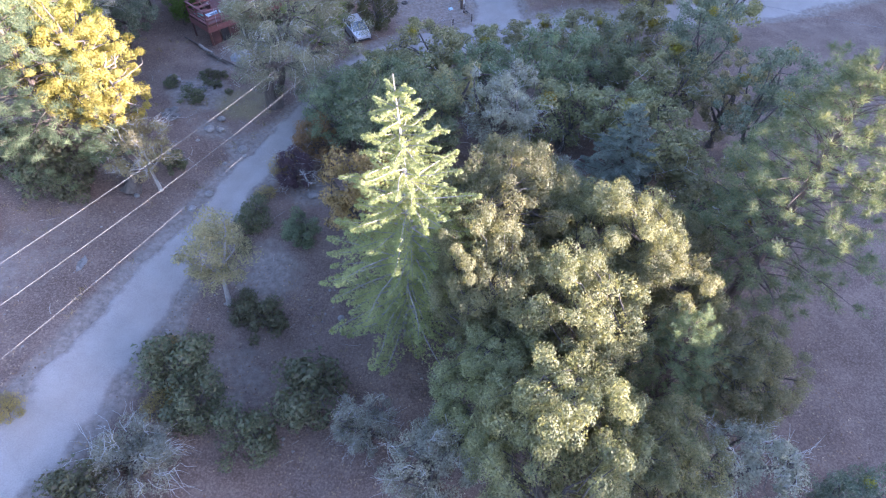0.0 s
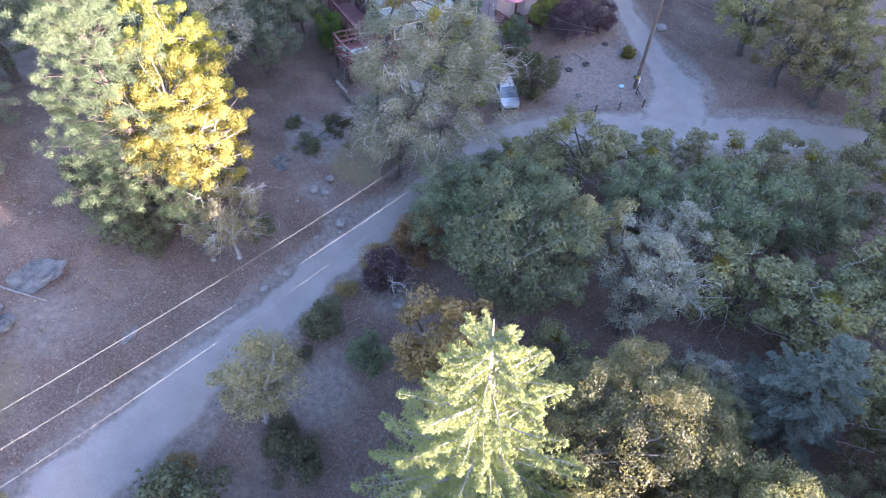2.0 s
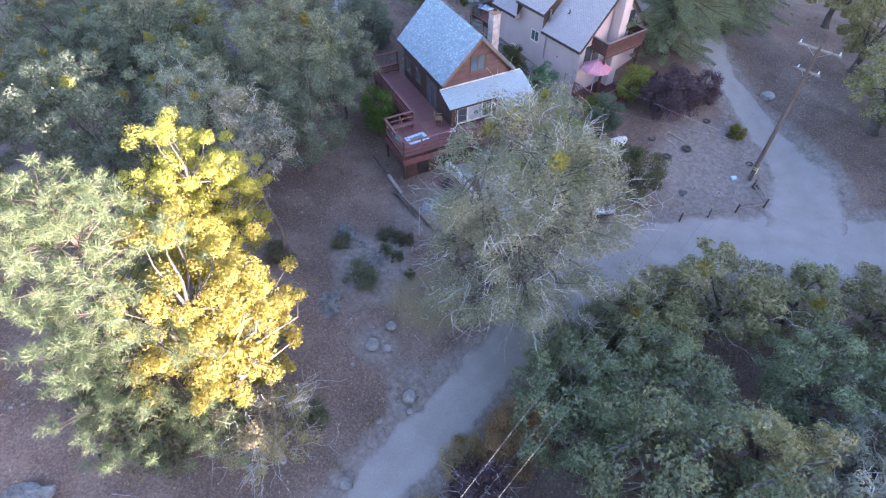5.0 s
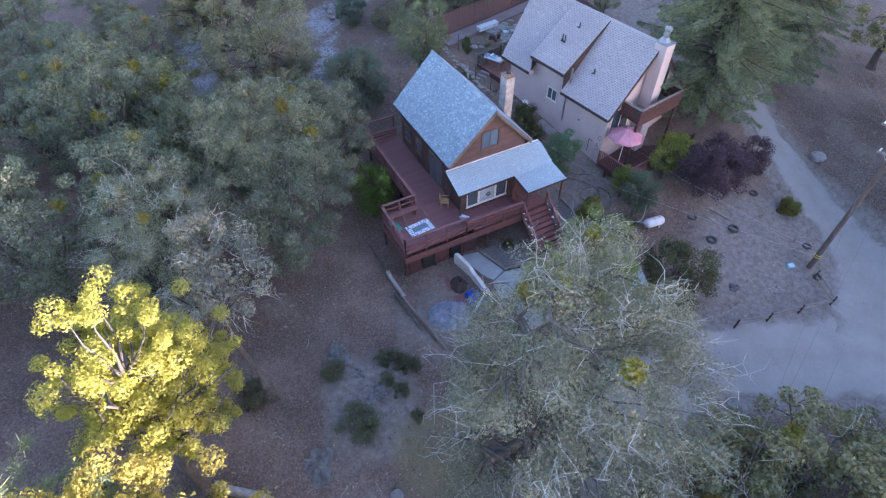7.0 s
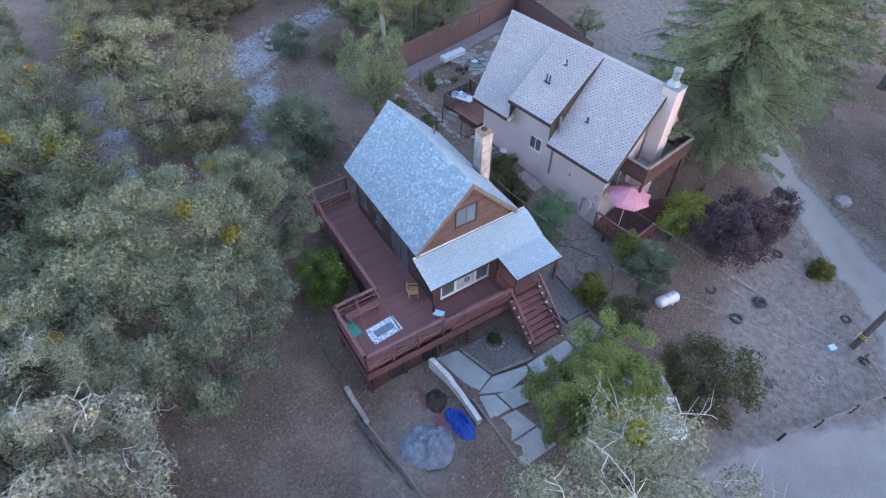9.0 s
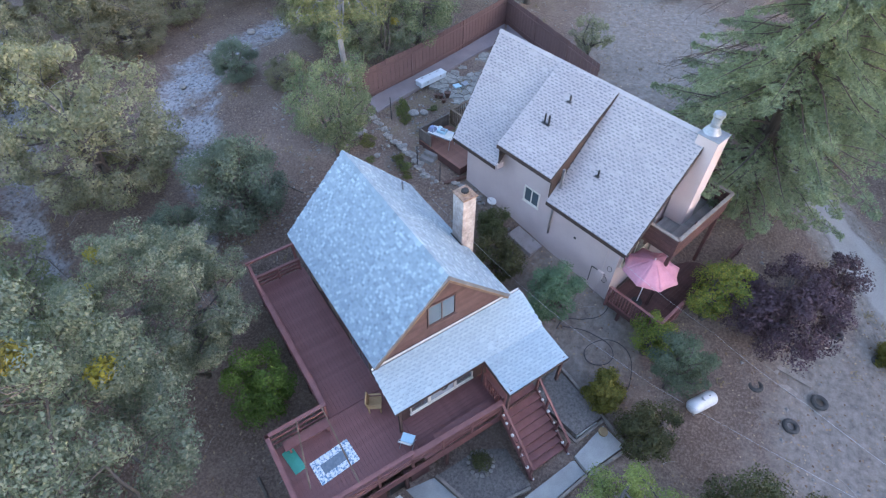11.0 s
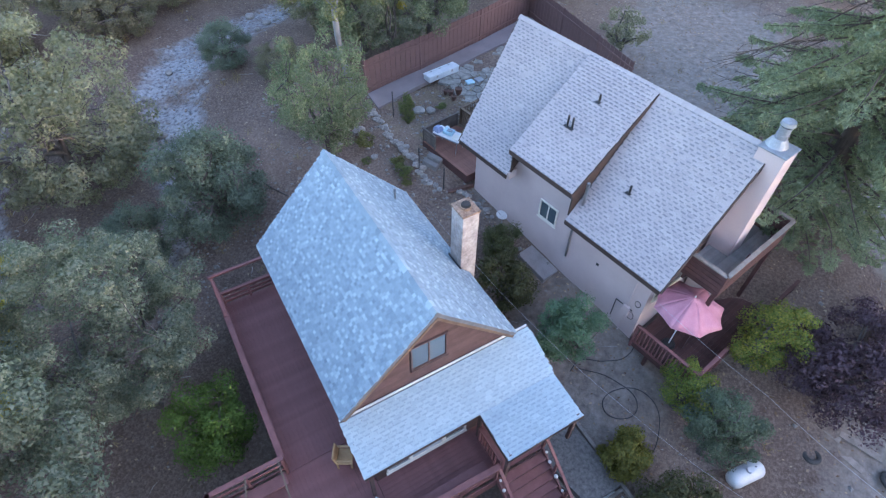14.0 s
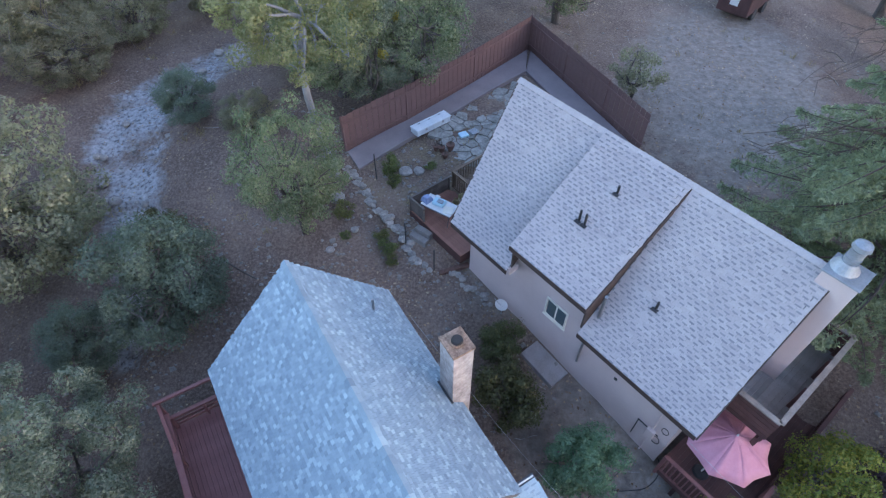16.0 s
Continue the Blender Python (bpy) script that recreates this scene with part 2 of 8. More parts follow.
def build_ground(nt, b):
    def att(name):
        a = nt.nodes.new("ShaderNodeAttribute")
        a.attribute_name = name
        return a.outputs["Fac"]
    soil = ramp(nt, noise_tex(nt, 0.35, 8.0, 0.65, "Object"), [(0.30, (0.093, 0.066, 0.052)), (0.5, (0.167, 0.123, 0.099)), (0.70, (0.265, 0.206, 0.170))])
    litter = ramp(nt, noise_tex(nt, 9.0, 6.0, 0.75), [(0.36, (0.052, 0.038, 0.032)), (0.5, (0.150, 0.108, 0.088)), (0.64, (0.31, 0.245, 0.205))])
    c = blend(nt, 0.5, soil, litter)
    speck = ramp(nt, noise_tex(nt, 26.0, 3.0, 0.7), [(0.60, (0, 0, 0)), (0.70, (1, 1, 1))])
    c = blend(nt, calc(nt, "MULTIPLY", speck, 0.5), c, (0.36, 0.31, 0.26))
    grey = ramp(nt, noise_tex(nt, 3.2, 7.0, 0.7), [(0.3, (0.130, 0.111, 0.098)), (0.7, (0.288, 0.254, 0.223))])
    edge = calc(nt, "ADD", att("dust"), calc(nt, "MULTIPLY", calc(nt, "SUBTRACT", noise_tex(nt, 1.3, 7.0, 0.7), 0.5), 1.1))
    c = blend(nt, ramp(nt, edge, [(0.3, (0, 0, 0)), (0.75, (1, 1, 1))]), c, grey)
    pale = ramp(nt, noise_tex(nt, 5.0, 6.0, 0.7), [(0.36, (0.075, 0.08, 0.085)), (0.47, (0.26, 0.268, 0.28)), (0.7, (0.41, 0.418, 0.43))])
    wet = calc(nt, "ADD", att("gravel"), calc(nt, "MULTIPLY", calc(nt, "SUBTRACT", noise_tex(nt, 1.6, 6.0, 0.7), 0.5), 1.2))
    c = blend(nt, ramp(nt, wet, [(0.35, (0, 0, 0)), (0.75, (0.95, 0.95, 0.95))]), c, pale)
    grass = ramp(nt, noise_tex(nt, 14.0, 4.0), [(0.3, (0.14, 0.115, 0.065)), (0.7, (0.27, 0.225, 0.13))])
    dry = calc(nt, "ADD", att("grass"), calc(nt, "MULTIPLY", calc(nt, "SUBTRACT", noise_tex(nt, 1.1, 6.0, 0.7), 0.5), 1.0))
    c = blend(nt, ramp(nt, dry, [(0.45, (0, 0, 0)), (0.85, (1, 1, 1))]), c, grass)
    nt.links.new(c, b.inputs["Base Color"])
    b.inputs["Roughness"].default_value = 0.95
    b.inputs["Specular IOR Level"].default_value = 0.1
    bump(nt, b, noise_tex(nt, 7.0, 8.0, 0.75), 0.7, 0.08)


def build_road(nt, b):
    c = ramp(nt, noise_tex(nt, 0.6, 8.0, 0.65), [(0.3, (0.237, 0.221, 0.209)), (0.7, (0.342, 0.322, 0.303))])
    c = blend(nt, 0.4, c, ramp(nt, noise_tex(nt, 18.0, 5.0, 0.7), [(0.35, (0.180, 0.166, 0.147)), (0.65, (0.342, 0.317, 0.289))]))
    a = nt.nodes.new("ShaderNodeAttribute")
    a.attribute_name = "rut"
    c = blend(nt, calc(nt, "MULTIPLY", a.outputs["Fac"], 0.35), c, (0.23, 0.21, 0.19))
    e = nt.nodes.new("ShaderNodeAttribute")
    e.attribute_name = "verge"
    worn = calc(nt, "ADD", e.outputs["Fac"], calc(nt, "MULTIPLY", calc(nt, "SUBTRACT", noise_tex(nt, 1.3, 8.0, 0.7), 0.5), 1.5))
    soil = ramp(nt, noise_tex(nt, 4.0, 8.0, 0.75), [(0.3, (0.11, 0.09, 0.078)), (0.7, (0.24, 0.21, 0.19))])
    c = blend(nt, ramp(nt, worn, [(0.42, (0, 0, 0)), (0.9, (1, 1, 1))]), c, soil)
    nt.links.new(c, b.inputs["Base Color"])
    b.inputs["Roughness"].default_value = 0.95
    b.inputs["Specular IOR Level"].default_value = 0.1
    bump(nt, b, noise_tex(nt, 10.0, 7.0, 0.7), 0.4, 0.04)


M_GROUND = material("leaf_litter_soil", build_ground)
M_ROAD = material("dusty_gravel", build_road)
M_BARK = surface("grey_bark", (0.05, 0.042, 0.036), (0.15, 0.132, 0.115), 5.0, 0.9, 24.0, 0.8, stretch=(1, 1, 0.25), depth=0.03)
M_PALE_BARK = surface("pale_bark", (0.16, 0.145, 0.13), (0.42, 0.39, 0.36), 4.0, 0.85, 20.0, 0.5, stretch=(1, 1, 0.3), depth=0.02)
M_RED_BARK = surface("red_brown_bark", (0.06, 0.045, 0.037), (0.16, 0.12, 0.10), 5.0, 0.9, 24.0, 0.8, stretch=(1, 1, 0.2), depth=0.03)
M_GREY_BARK = surface("smooth_grey_bark", (0.12, 0.125, 0.135), (0.25, 0.255, 0.27), 3.0, 0.85, 16.0, 0.4, stretch=(1, 1, 0.4), depth=0.02)
M_LICHEN = surface("lichen_twig", (0.27, 0.275, 0.26), (0.52, 0.52, 0.49), 4.0, 0.9, 30.0, 0.3)
M_OAK = leaf_material("live_oak_leaf", [(0.136, 0.150, 0.088), (0.178, 0.190, 0.110), (0.222, 0.228, 0.135), (0.272, 0.264, 0.165)], 0.34)
M_OAK_WEST = leaf_material("canyon_oak_leaf", [(0.094, 0.122, 0.092), (0.128, 0.158, 0.117), (0.163, 0.192, 0.145), (0.208, 0.228, 0.180)], 0.25)
M_OAK_GREEN = leaf_material("green_oak_leaf", [(0.099, 0.128, 0.079), (0.132, 0.166, 0.102), (0.164, 0.197, 0.125), (0.198, 0.220, 0.154)], 0.28)
M_OAK_GREY = leaf_material("grey_oak_leaf", [(0.178, 0.188, 0.163), (0.222, 0.231, 0.200), (0.261, 0.267, 0.233), (0.317, 0.315, 0.279)], 0.25)
M_OAK_YELLOW = leaf_material("yellow_oak_leaf", [(0.262, 0.243, 0.068), (0.330, 0.305, 0.068), (0.300, 0.275, 0.072), (0.362, 0.330, 0.080), (0.238, 0.206, 0.086)], 0.38, 0.1)
M_OAK_BROWN = leaf_material("brown_oak_leaf", [(0.20, 0.14, 0.07), (0.26, 0.185, 0.085), (0.30, 0.22, 0.11), (0.22, 0.17, 0.09)], 0.3)
M_LICHEN_OAK = leaf_material("lichen_oak_leaf", [(0.146, 0.172, 0.128), (0.190, 0.216, 0.164), (0.236, 0.260, 0.204), (0.290, 0.304, 0.252)], 0.25)
M_GARDEN = leaf_material("garden_leaf", [(0.125, 0.160, 0.056), (0.160, 0.198, 0.070), (0.200, 0.236, 0.092)], 0.35, 0.1)
M_OLIVE = leaf_material("olive_leaf", [(0.138, 0.142, 0.100), (0.176, 0.180, 0.126), (0.215, 0.214, 0.154), (0.165, 0.172, 0.126)], 0.3)
M_SYCAMORE = leaf_material("yellowing_sycamore_leaf", [(0.120, 0.136, 0.070), (0.160, 0.172, 0.092), (0.200, 0.200, 0.112), (0.145, 0.155, 0.085)], 0.32)
M_CEDAR = leaf_material("cedar_spray", [(0.245, 0.280, 0.150), (0.290, 0.320, 0.166), (0.340, 0.360, 0.182), (0.380, 0.390, 0.194)], 0.45, 0.1)
M_PINE = leaf_material("pine_needle", [(0.095, 0.133, 0.080), (0.125, 0.168, 0.096), (0.161, 0.199, 0.116), (0.203, 0.220, 0.131)], 0.3, 0.1)
M_FIR = leaf_material("fir_needle", [(0.128, 0.166, 0.112), (0.172, 0.216, 0.144), (0.218, 0.260, 0.174), (0.275, 0.300, 0.204)], 0.3, 0.15)
M_BLUE = leaf_material("blue_needle", [(0.120, 0.157, 0.141), (0.155, 0.194, 0.171), (0.202, 0.236, 0.212)], 0.25, 0.2)
M_TEAL_PINE = leaf_material("teal_needle", [(0.070, 0.138, 0.088), (0.096, 0.172, 0.110), (0.128, 0.208, 0.136)], 0.25, 0.1)
M_TEAL_TREE = leaf_material("grey_teal_leaf", [(0.070, 0.104, 0.074), (0.096, 0.134, 0.096), (0.130, 0.168, 0.124)], 0.25, 0.2)
M_SHRUB = leaf_material("shrub_leaf", [(0.095, 0.098, 0.024), (0.140, 0.135, 0.032), (0.200, 0.175, 0.042)], 0.3, 0.1)
M_OAK_OLIVE = leaf_material("olive_oak_leaf", [(0.18, 0.172, 0.09), (0.24, 0.226, 0.115), (0.30, 0.274, 0.15), (0.20, 0.20, 0.11)], 0.3)
M_PALE_OLIVE = leaf_material("pale_olive_leaf", [(0.22, 0.205, 0.12), (0.28, 0.255, 0.15), (0.32, 0.29, 0.18), (0.20, 0.20, 0.12)], 0.3)
M_JUNIPER = leaf_material("juniper_leaf", [(0.082, 0.112, 0.090), (0.110, 0.144, 0.114), (0.14, 0.176, 0.138)], 0.25, 0.2)
M_FRESH = leaf_material("fresh_green_leaf", [(0.059, 0.108, 0.024), (0.081, 0.140, 0.032), (0.105, 0.172, 0.041)], 0.35, 0.2)
M_LIME = leaf_material("yellow_green_leaf", [(0.095, 0.140, 0.036), (0.135, 0.182, 0.045), (0.182, 0.214, 0.052), (0.27, 0.26, 0.055)], 0.35, 0.2)
M_WEED = leaf_material("weed_leaf", [(0.10, 0.12, 0.05), (0.135, 0.155, 0.065), (0.17, 0.18, 0.085)], 0.35, 0.2)
M_PLUM = leaf_material("plum_leaf", [(0.066, 0.042, 0.054), (0.090, 0.057, 0.072), (0.122, 0.080, 0.095)], 0.2, 0.2)
M_DARK = leaf_material("dark_shrub_leaf", [(0.052, 0.062, 0.028), (0.078, 0.086, 0.038), (0.105, 0.110, 0.050)], 0.25, 0.3)
M_ROADSIDE = leaf_material("grey_green_scrub_leaf", [(0.075, 0.085, 0.050), (0.105, 0.115, 0.068), (0.145, 0.150, 0.092), (0.12, 0.105, 0.07)], 0.25, 0.3)
M_MISTLE = leaf_material("mistletoe_leaf", [(0.177, 0.164, 0.030), (0.219, 0.199, 0.037), (0.254, 0.227, 0.054)], 0.35, 0.2)


# ---- ground, road, lane ----
def stretch_axis(lo, hi, step, far, n, wide=(0, 0)):
    inner = np.arange(lo, hi + step, step)
    t = np.linspace(0, 1, n + 1)[1:] ** 2.2
    low, high = lo, inner[-1]
    near = np.array([])
    if wide[0]:
        near = np.arange(lo - wide[0], lo - 1, 4.0)
        low = near[0]
    more = np.array([])
    if wide[1]:
        more = np.arange(high + 4.0, high + wide[1], 4.0)
        high = more[-1]
    return np.concatenate([(low - far * t)[::-1], near, inner, more, high + far * t])


def build_land():
    xs, ys = stretch_axis(-62, 34, 0.52, 1500, 20, (0, 100)), stretch_axis(2, 106, 0.52, 1500, 22, (80, 0))
    gx, gy = np.meshgrid(xs, ys)
    dr = np.minimum(near_track(gx, gy, "road"), near_track(gx, gy, "lane"))
    dc = np.minimum(near_track(gx, gy, "creek"), near_track(gx, gy, "wash"))
    rough = nsm(0.0, 1.5, dr)
    z = land(gx, gy) + 0.10 * rough * wave(gx, gy, 3, 6.0) + 0.045 * rough * wave(gx, gy, 5, 1.7)
    z = z - 0.05 * nsm(0.7, -0.3, dr) - 0.5 * nsm(1.6, -0.8, dc)
    me = bpy.data.meshes.new("ground")
    ny, nx = gx.shape
    idx = np.arange(nx * ny).reshape(ny, nx)
    f = np.stack([idx[:-1, :-1], idx[:-1, 1:], idx[1:, 1:], idx[1:, :-1]], -1).reshape(-1, 4)
    me.vertices.add(nx * ny)
    me.vertices.foreach_set("co", np.stack([gx, gy, z], -1).reshape(-1).astype(np.float32))
    me.loops.add(f.size)
    me.loops.foreach_set("vertex_index", f.reshape(-1).astype(np.int32))
    me.polygons.add(len(f))
    me.polygons.foreach_set("loop_start", np.arange(0, f.size, 4, dtype=np.int32))
    me.polygons.foreach_set("use_smooth", np.ones(len(f), bool))
    me.update(calc_edges=True)
    yard = nsm(8.5, 3.5, np.hypot((gx - 0.3), (gy - 57.3) * 0.9)) + nsm(8.0, 3.0, np.hypot(gx + 9.5, (gy - 82) * 0.6)) + 0.75 * nsm(4.5, 1.0, np.hypot(gx + 19.0, gy - 47.0)) + 0.85 * nsm(6.5, 2, np.hypot(gx + 13.5, gy - 61.0)) + 0.6 * nsm(4, 1, np.hypot(gx + 18.5, gy - 67.5))
    bare = 0
    for px, py, pr, k in ((-21.0, 41.6, 3.6, 0.95), (-18.9, 40.2, 2.2, 0.9), (-18.0, 36.0, 2.0, 0.9), (-24.6, 22.6, 5.0, 0.4), (-26.5, 19.5, 4.0, 0.4), (-11.6, 23.4, 3.6, 0.75), (-9.8, 29.6, 2.4, 0.85), (-12.6, 16.4, 4.0, 0.6), (-15.4, 34.6, 2.2, 0.9), (-20.5, 38.0, 2.6, 0.5), (-16.6, 18.8, 1.8, 0.9)):
        bare = bare + k * nsm(pr, pr * 0.25, np.hypot(gx - px, gy - py))
    for name, v in (("dust", np.clip(nsm(1.8, 0.0, dr) + 0.8 * yard + bare, 0, 1)), ("gravel", nsm(1.6, -0.9, dc) * (0.72 + 0.28 * wave(gx, gy, 31, 3.5))),
                    ("grass", 0.75 * nsm(4, 1.5, np.hypot(gx + 16.5, (gy - 40) * 0.9)) + 0.7 * nsm(5, 1.5, np.hypot(gx + 26, gy - 16)) + 0.5 * nsm(6, 2, np.hypot(gx + 23, gy - 71)))):
        a = me.attributes.new(name, "FLOAT", "POINT")
        a.data.foreach_set("value", np.clip(v, 0, 1).reshape(-1).astype(np.float32))
    return tagged(mesh_part("ground", me, M_GROUND, None), "brown leaf-strewn soil with pale dusty patches and scattered stones", "ground", kind="structure")


def build_track(name, label, key, seed):
    pts = TRACKS[key]
    rnd = np.random.RandomState(seed)
    d = np.gradient(pts[:, :2], axis=0)
    d /= np.linalg.norm(d, axis=1)[:, None]
    side = np.stack([-d[:, 1], d[:, 0]], 1)
    n, m = len(pts), 13
    ts = np.linspace(-1, 1, m)
    s = np.arange(n) * 0.8
    wob_l = 0.22 * np.sin(s * 0.9 + seed) + 0.16 * np.sin(s * 2.3 + 1) + rnd.uniform(-0.08, 0.08, n)
    wob_r = 0.22 * np.sin(s * 0.8 + seed * 2) + 0.16 * np.sin(s * 2.6 + 2) + rnd.uniform(-0.08, 0.08, n)
    verts, rut, verge = [], [], []
    for i in range(n):
        for t in ts:
            w = pts[i, 2] * 1.16 + (wob_l[i] if t < 0 else wob_r[i])
            x, y = pts[i, 0] + side[i, 0] * w * t, pts[i, 1] + side[i, 1] * w * t
            lift = 0.035 * (1 - abs(t) ** 4) - 0.05 * (abs(t) > 0.99) - 0.018 * math.exp(-((abs(t) - 0.5) / 0.14) ** 2)
            verts.append((x, y, ground_z(x, y) - 0.03 + lift + (0.012 if key == "lane" else 0)))
            rut.append(0.7 * math.exp(-(t / 0.22) ** 2))
            verge.append(max(0.0, (abs(t) - 0.5) / 0.5))
    faces = [(i * m + j, i * m + j + 1, (i + 1) * m + j + 1, (i + 1) * m + j) for i in range(n - 1) for j in range(m - 1)]
    me = data_mesh(name, verts, [f[::-1] for f in faces])
    a = me.attributes.new("rut", "FLOAT", "POINT")
    a.data.foreach_set("value", rut)
    a = me.attributes.new("verge", "FLOAT", "POINT")
    a.data.foreach_set("value", verge)
    return tagged(mesh_part(name, me, M_ROAD, None, smooth=True), label, "road", kind="structure")


build_land()
build_track("road", "pale dusty unpaved road with soft worn edges", "road", 4)
build_track("road_lane", "pale dusty unpaved lane running uphill past the yard", "lane", 9)


# ---- trees ----
class Wood:
    """Collects tapered limbs into one mesh."""
    def __init__(self, sides=6):
        self.v, self.f, self.k = [], [], sides

    def limb(self, pts, radii):
        k, base = self.k, len(self.v)
        for i, (p, r) in enumerate(zip(pts, radii)):
            a = pts[min(i + 1, len(pts) - 1)] - pts[max(i - 1, 0)]
            a = a / (np.linalg.norm(a) + 1e-9)
            u = np.cross(a, (0.31, 0.17, 0.93) if abs(a[2]) < 0.9 else (1.0, 0.0, 0.0))
            u /= np.linalg.norm(u) + 1e-9
            w = np.cross(a, u)
            for j in range(k):
                t = 6.28318 * j / k
                self.v.append(tuple(p + r * (math.cos(t) * u + math.sin(t) * w)))
        for i in range(len(pts) - 1):
            for j in range(k):
                a, b = base + i * k + j, base + i * k + (j + 1) % k
                self.f.append((a, b, b + k, a + k))

    def mesh(self, name):
        return data_mesh(name, self.v, self.f)


def bend(rnd, a, b, n, wobble, sag=0.0):
    a, b = np.array(a, float), np.array(b, float)
    t = np.linspace(0, 1, n)[:, None]
    ln = np.linalg.norm(b - a)
    p = a + (b - a) * t + np.sin(t * 3.1416) * rnd.normal(0, wobble * ln, 3) + np.sin(t * 6.2832) * rnd.normal(0, wobble * ln * 0.5, 3)
    p[:, 2] += sag * ln * (t[:, 0] ** 0.7 - t[:, 0])
    return p


def leaf_quads(rnd, centers, radii, counts, size, flat=0.75, up=0.15, long=1.5, shell=0.5, slim=1.0, radial=False):
    """Leaves round clump centres: an (n, 3, 3) array of small pointed shapes."""
    counts, size = (np.asarray(counts) * 1.5).astype(int), size * 0.97
    c = np.repeat(centers, counts, axis=0)
    r = np.repeat(radii, counts)
    n = len(c)
    d = rnd.normal(0, 1, (n, 3))
    d /= np.linalg.norm(d, axis=1)[:, None]
    rr = r * (shell + (1 - shell) * rnd.uniform(0, 1, n)) * rnd.uniform(0.35, 1.0, n) ** 0.5
    p = c + d * rr[:, None] * np.array([1, 1, flat])
    nrm = d + rnd.normal(0, 0.42, (n, 3)) + np.array([0, 0, up])
    nrm /= np.linalg.norm(nrm, axis=1)[:, None]
    a = np.cross(nrm, rnd.normal(0, 1, (n, 3))) if not radial else d + rnd.normal(0, 0.35, (n, 3)) + np.array([0, 0, 0.2])
    a /= np.linalg.norm(a, axis=1)[:, None]
    b = np.cross(nrm, a) * slim
    s = size * rnd.uniform(0.6, 1.35, n)[:, None]
    return np.stack([p - a * s * long / 2 - b * s * 0.5, p - a * s * long * 0.35 + b * s * 0.5, p + a * s * long / 2], 1)


def broadleaf(name, seed, h, r, leaf, label, category="tree", bark=None, stem=0.28, clumps=70, per=169, size=0.104, squash=0.5, lean=(0, 0), trunks=1,
              twigs=0, mistletoe=0, blob=0.2, open_in=0.5, thick=0.035, flat=0.75):
    """A spreading tree or shrub at the origin: trunk, limbs, clumps of leaves."""
    rnd = np.random.RandomState(seed)
    bark = bark or M_BARK
    clumps, per, blob = int(clumps * 0.8), int(per * 1.25), blob * (0.86 if r > 2.4 else 1.15)
    root = thing(name, Matrix(), label, category)
    hc = h * (stem + (1 - stem) * 0.45)
    # clump centres fill an uneven dome
    lobes = rnd.normal(0, 1, (6, 3))
    lobes /= np.linalg.norm(lobes, axis=1)[:, None]
    lob_s = rnd.uniform(-0.34, 0.3, 6)
    cs = []
    while len(cs) < clumps:
        d = rnd.normal(0, 1, 3)
        d /= np.linalg.norm(d)
        k = 1 + float(np.sum(lob_s * np.maximum(0, lobes @ d) ** 4))
        q = rnd.uniform(open_in, 1.0) ** 0.6
        zr = (h - hc) if d[2] > 0 else (hc - h * stem) * 1.05
        cs.append((lean[0] + d[0] * r * q * k * 0.88, lean[1] + d[1] * r * q * k * 0.88, hc + d[2] * zr * q * min(k, 1.08) * 0.92))
    cs = np.array(cs)
    cr = r * blob * rnd.uniform(0.7, 1.35, clumps)
    wood = Wood(6)
    tr = thick * h * (0.75 if trunks > 1 else 1.0)
    fork = []
    for k in range(trunks):
        off = np.array([0.0, 0, 0]) if trunks == 1 else np.array([rnd.normal(0, 0.12), rnd.normal(0, 0.12), 0]) * h * 0.25
        top = np.array([lean[0] * 0.6, lean[1] * 0.6, h * max(stem, 0.2) * 1.25]) + off * 2.0
        p = bend(rnd, off * 0.4 + np.array([0, 0, -0.25]), top, 7, 0.05)
        rad = np.linspace(tr * 1.25, tr * 0.7, 7)
        rad[0] *= 1.5
        wood.limb(p, rad)
        fork.append(p[-1])
    mesh_part("trunk", wood.mesh("trunk"), bark, root, smooth=True)
    wood = Wood(4)
    mains = rnd.choice(clumps, size=min(9, clumps), replace=False)
    joints = []
    for i in mains:
        f0 = fork[rnd.randint(len(fork))]
        p = bend(rnd, f0, cs[i], 7, 0.08, 0.12)
        wood.limb(p, np.linspace(tr * 0.62, 0.012 + 0.002 * h, 7))
        joints += list(p[2:])
    joints = np.array(joints)
    for i in range(clumps):
        j = joints[np.argmin(np.linalg.norm(joints - cs[i], axis=1) + rnd.uniform(0, 0.2 * r))]
        if i % 2 == 0:
            wood.limb(bend(rnd, j, cs[i], 4, 0.1, 0.1), np.linspace(tr * 0.2, 0.008, 4))
    tagged(mesh_part("branch_work", wood.mesh("branch_work"), bark, root, smooth=True), kind="stuff")
    per, size = int(per * 1.05), size * 0.84
    q = leaf_quads(rnd, cs, cr, np.full(clumps, per), size, flat, shell=0.66)
    # sparser, older leaves fill the inside of the crown
    k = max(6, clumps // 3)
    w = rnd.normal(0, 1, (k, 3))
    w *= (rnd.uniform(0.15, 0.62, k) / np.linalg.norm(w, axis=1))[:, None]
    ins = np.array([lean[0], lean[1], hc]) + w * np.array([r, r, h - hc])
    q2 = leaf_quads(rnd, ins, np.full(k, r * blob * 1.3), np.full(k, max(12, per // 4)), size * 1.35, flat)
    mesh_part("crown", quads_mesh("crown", np.concatenate([q, q2])), leaf, root)
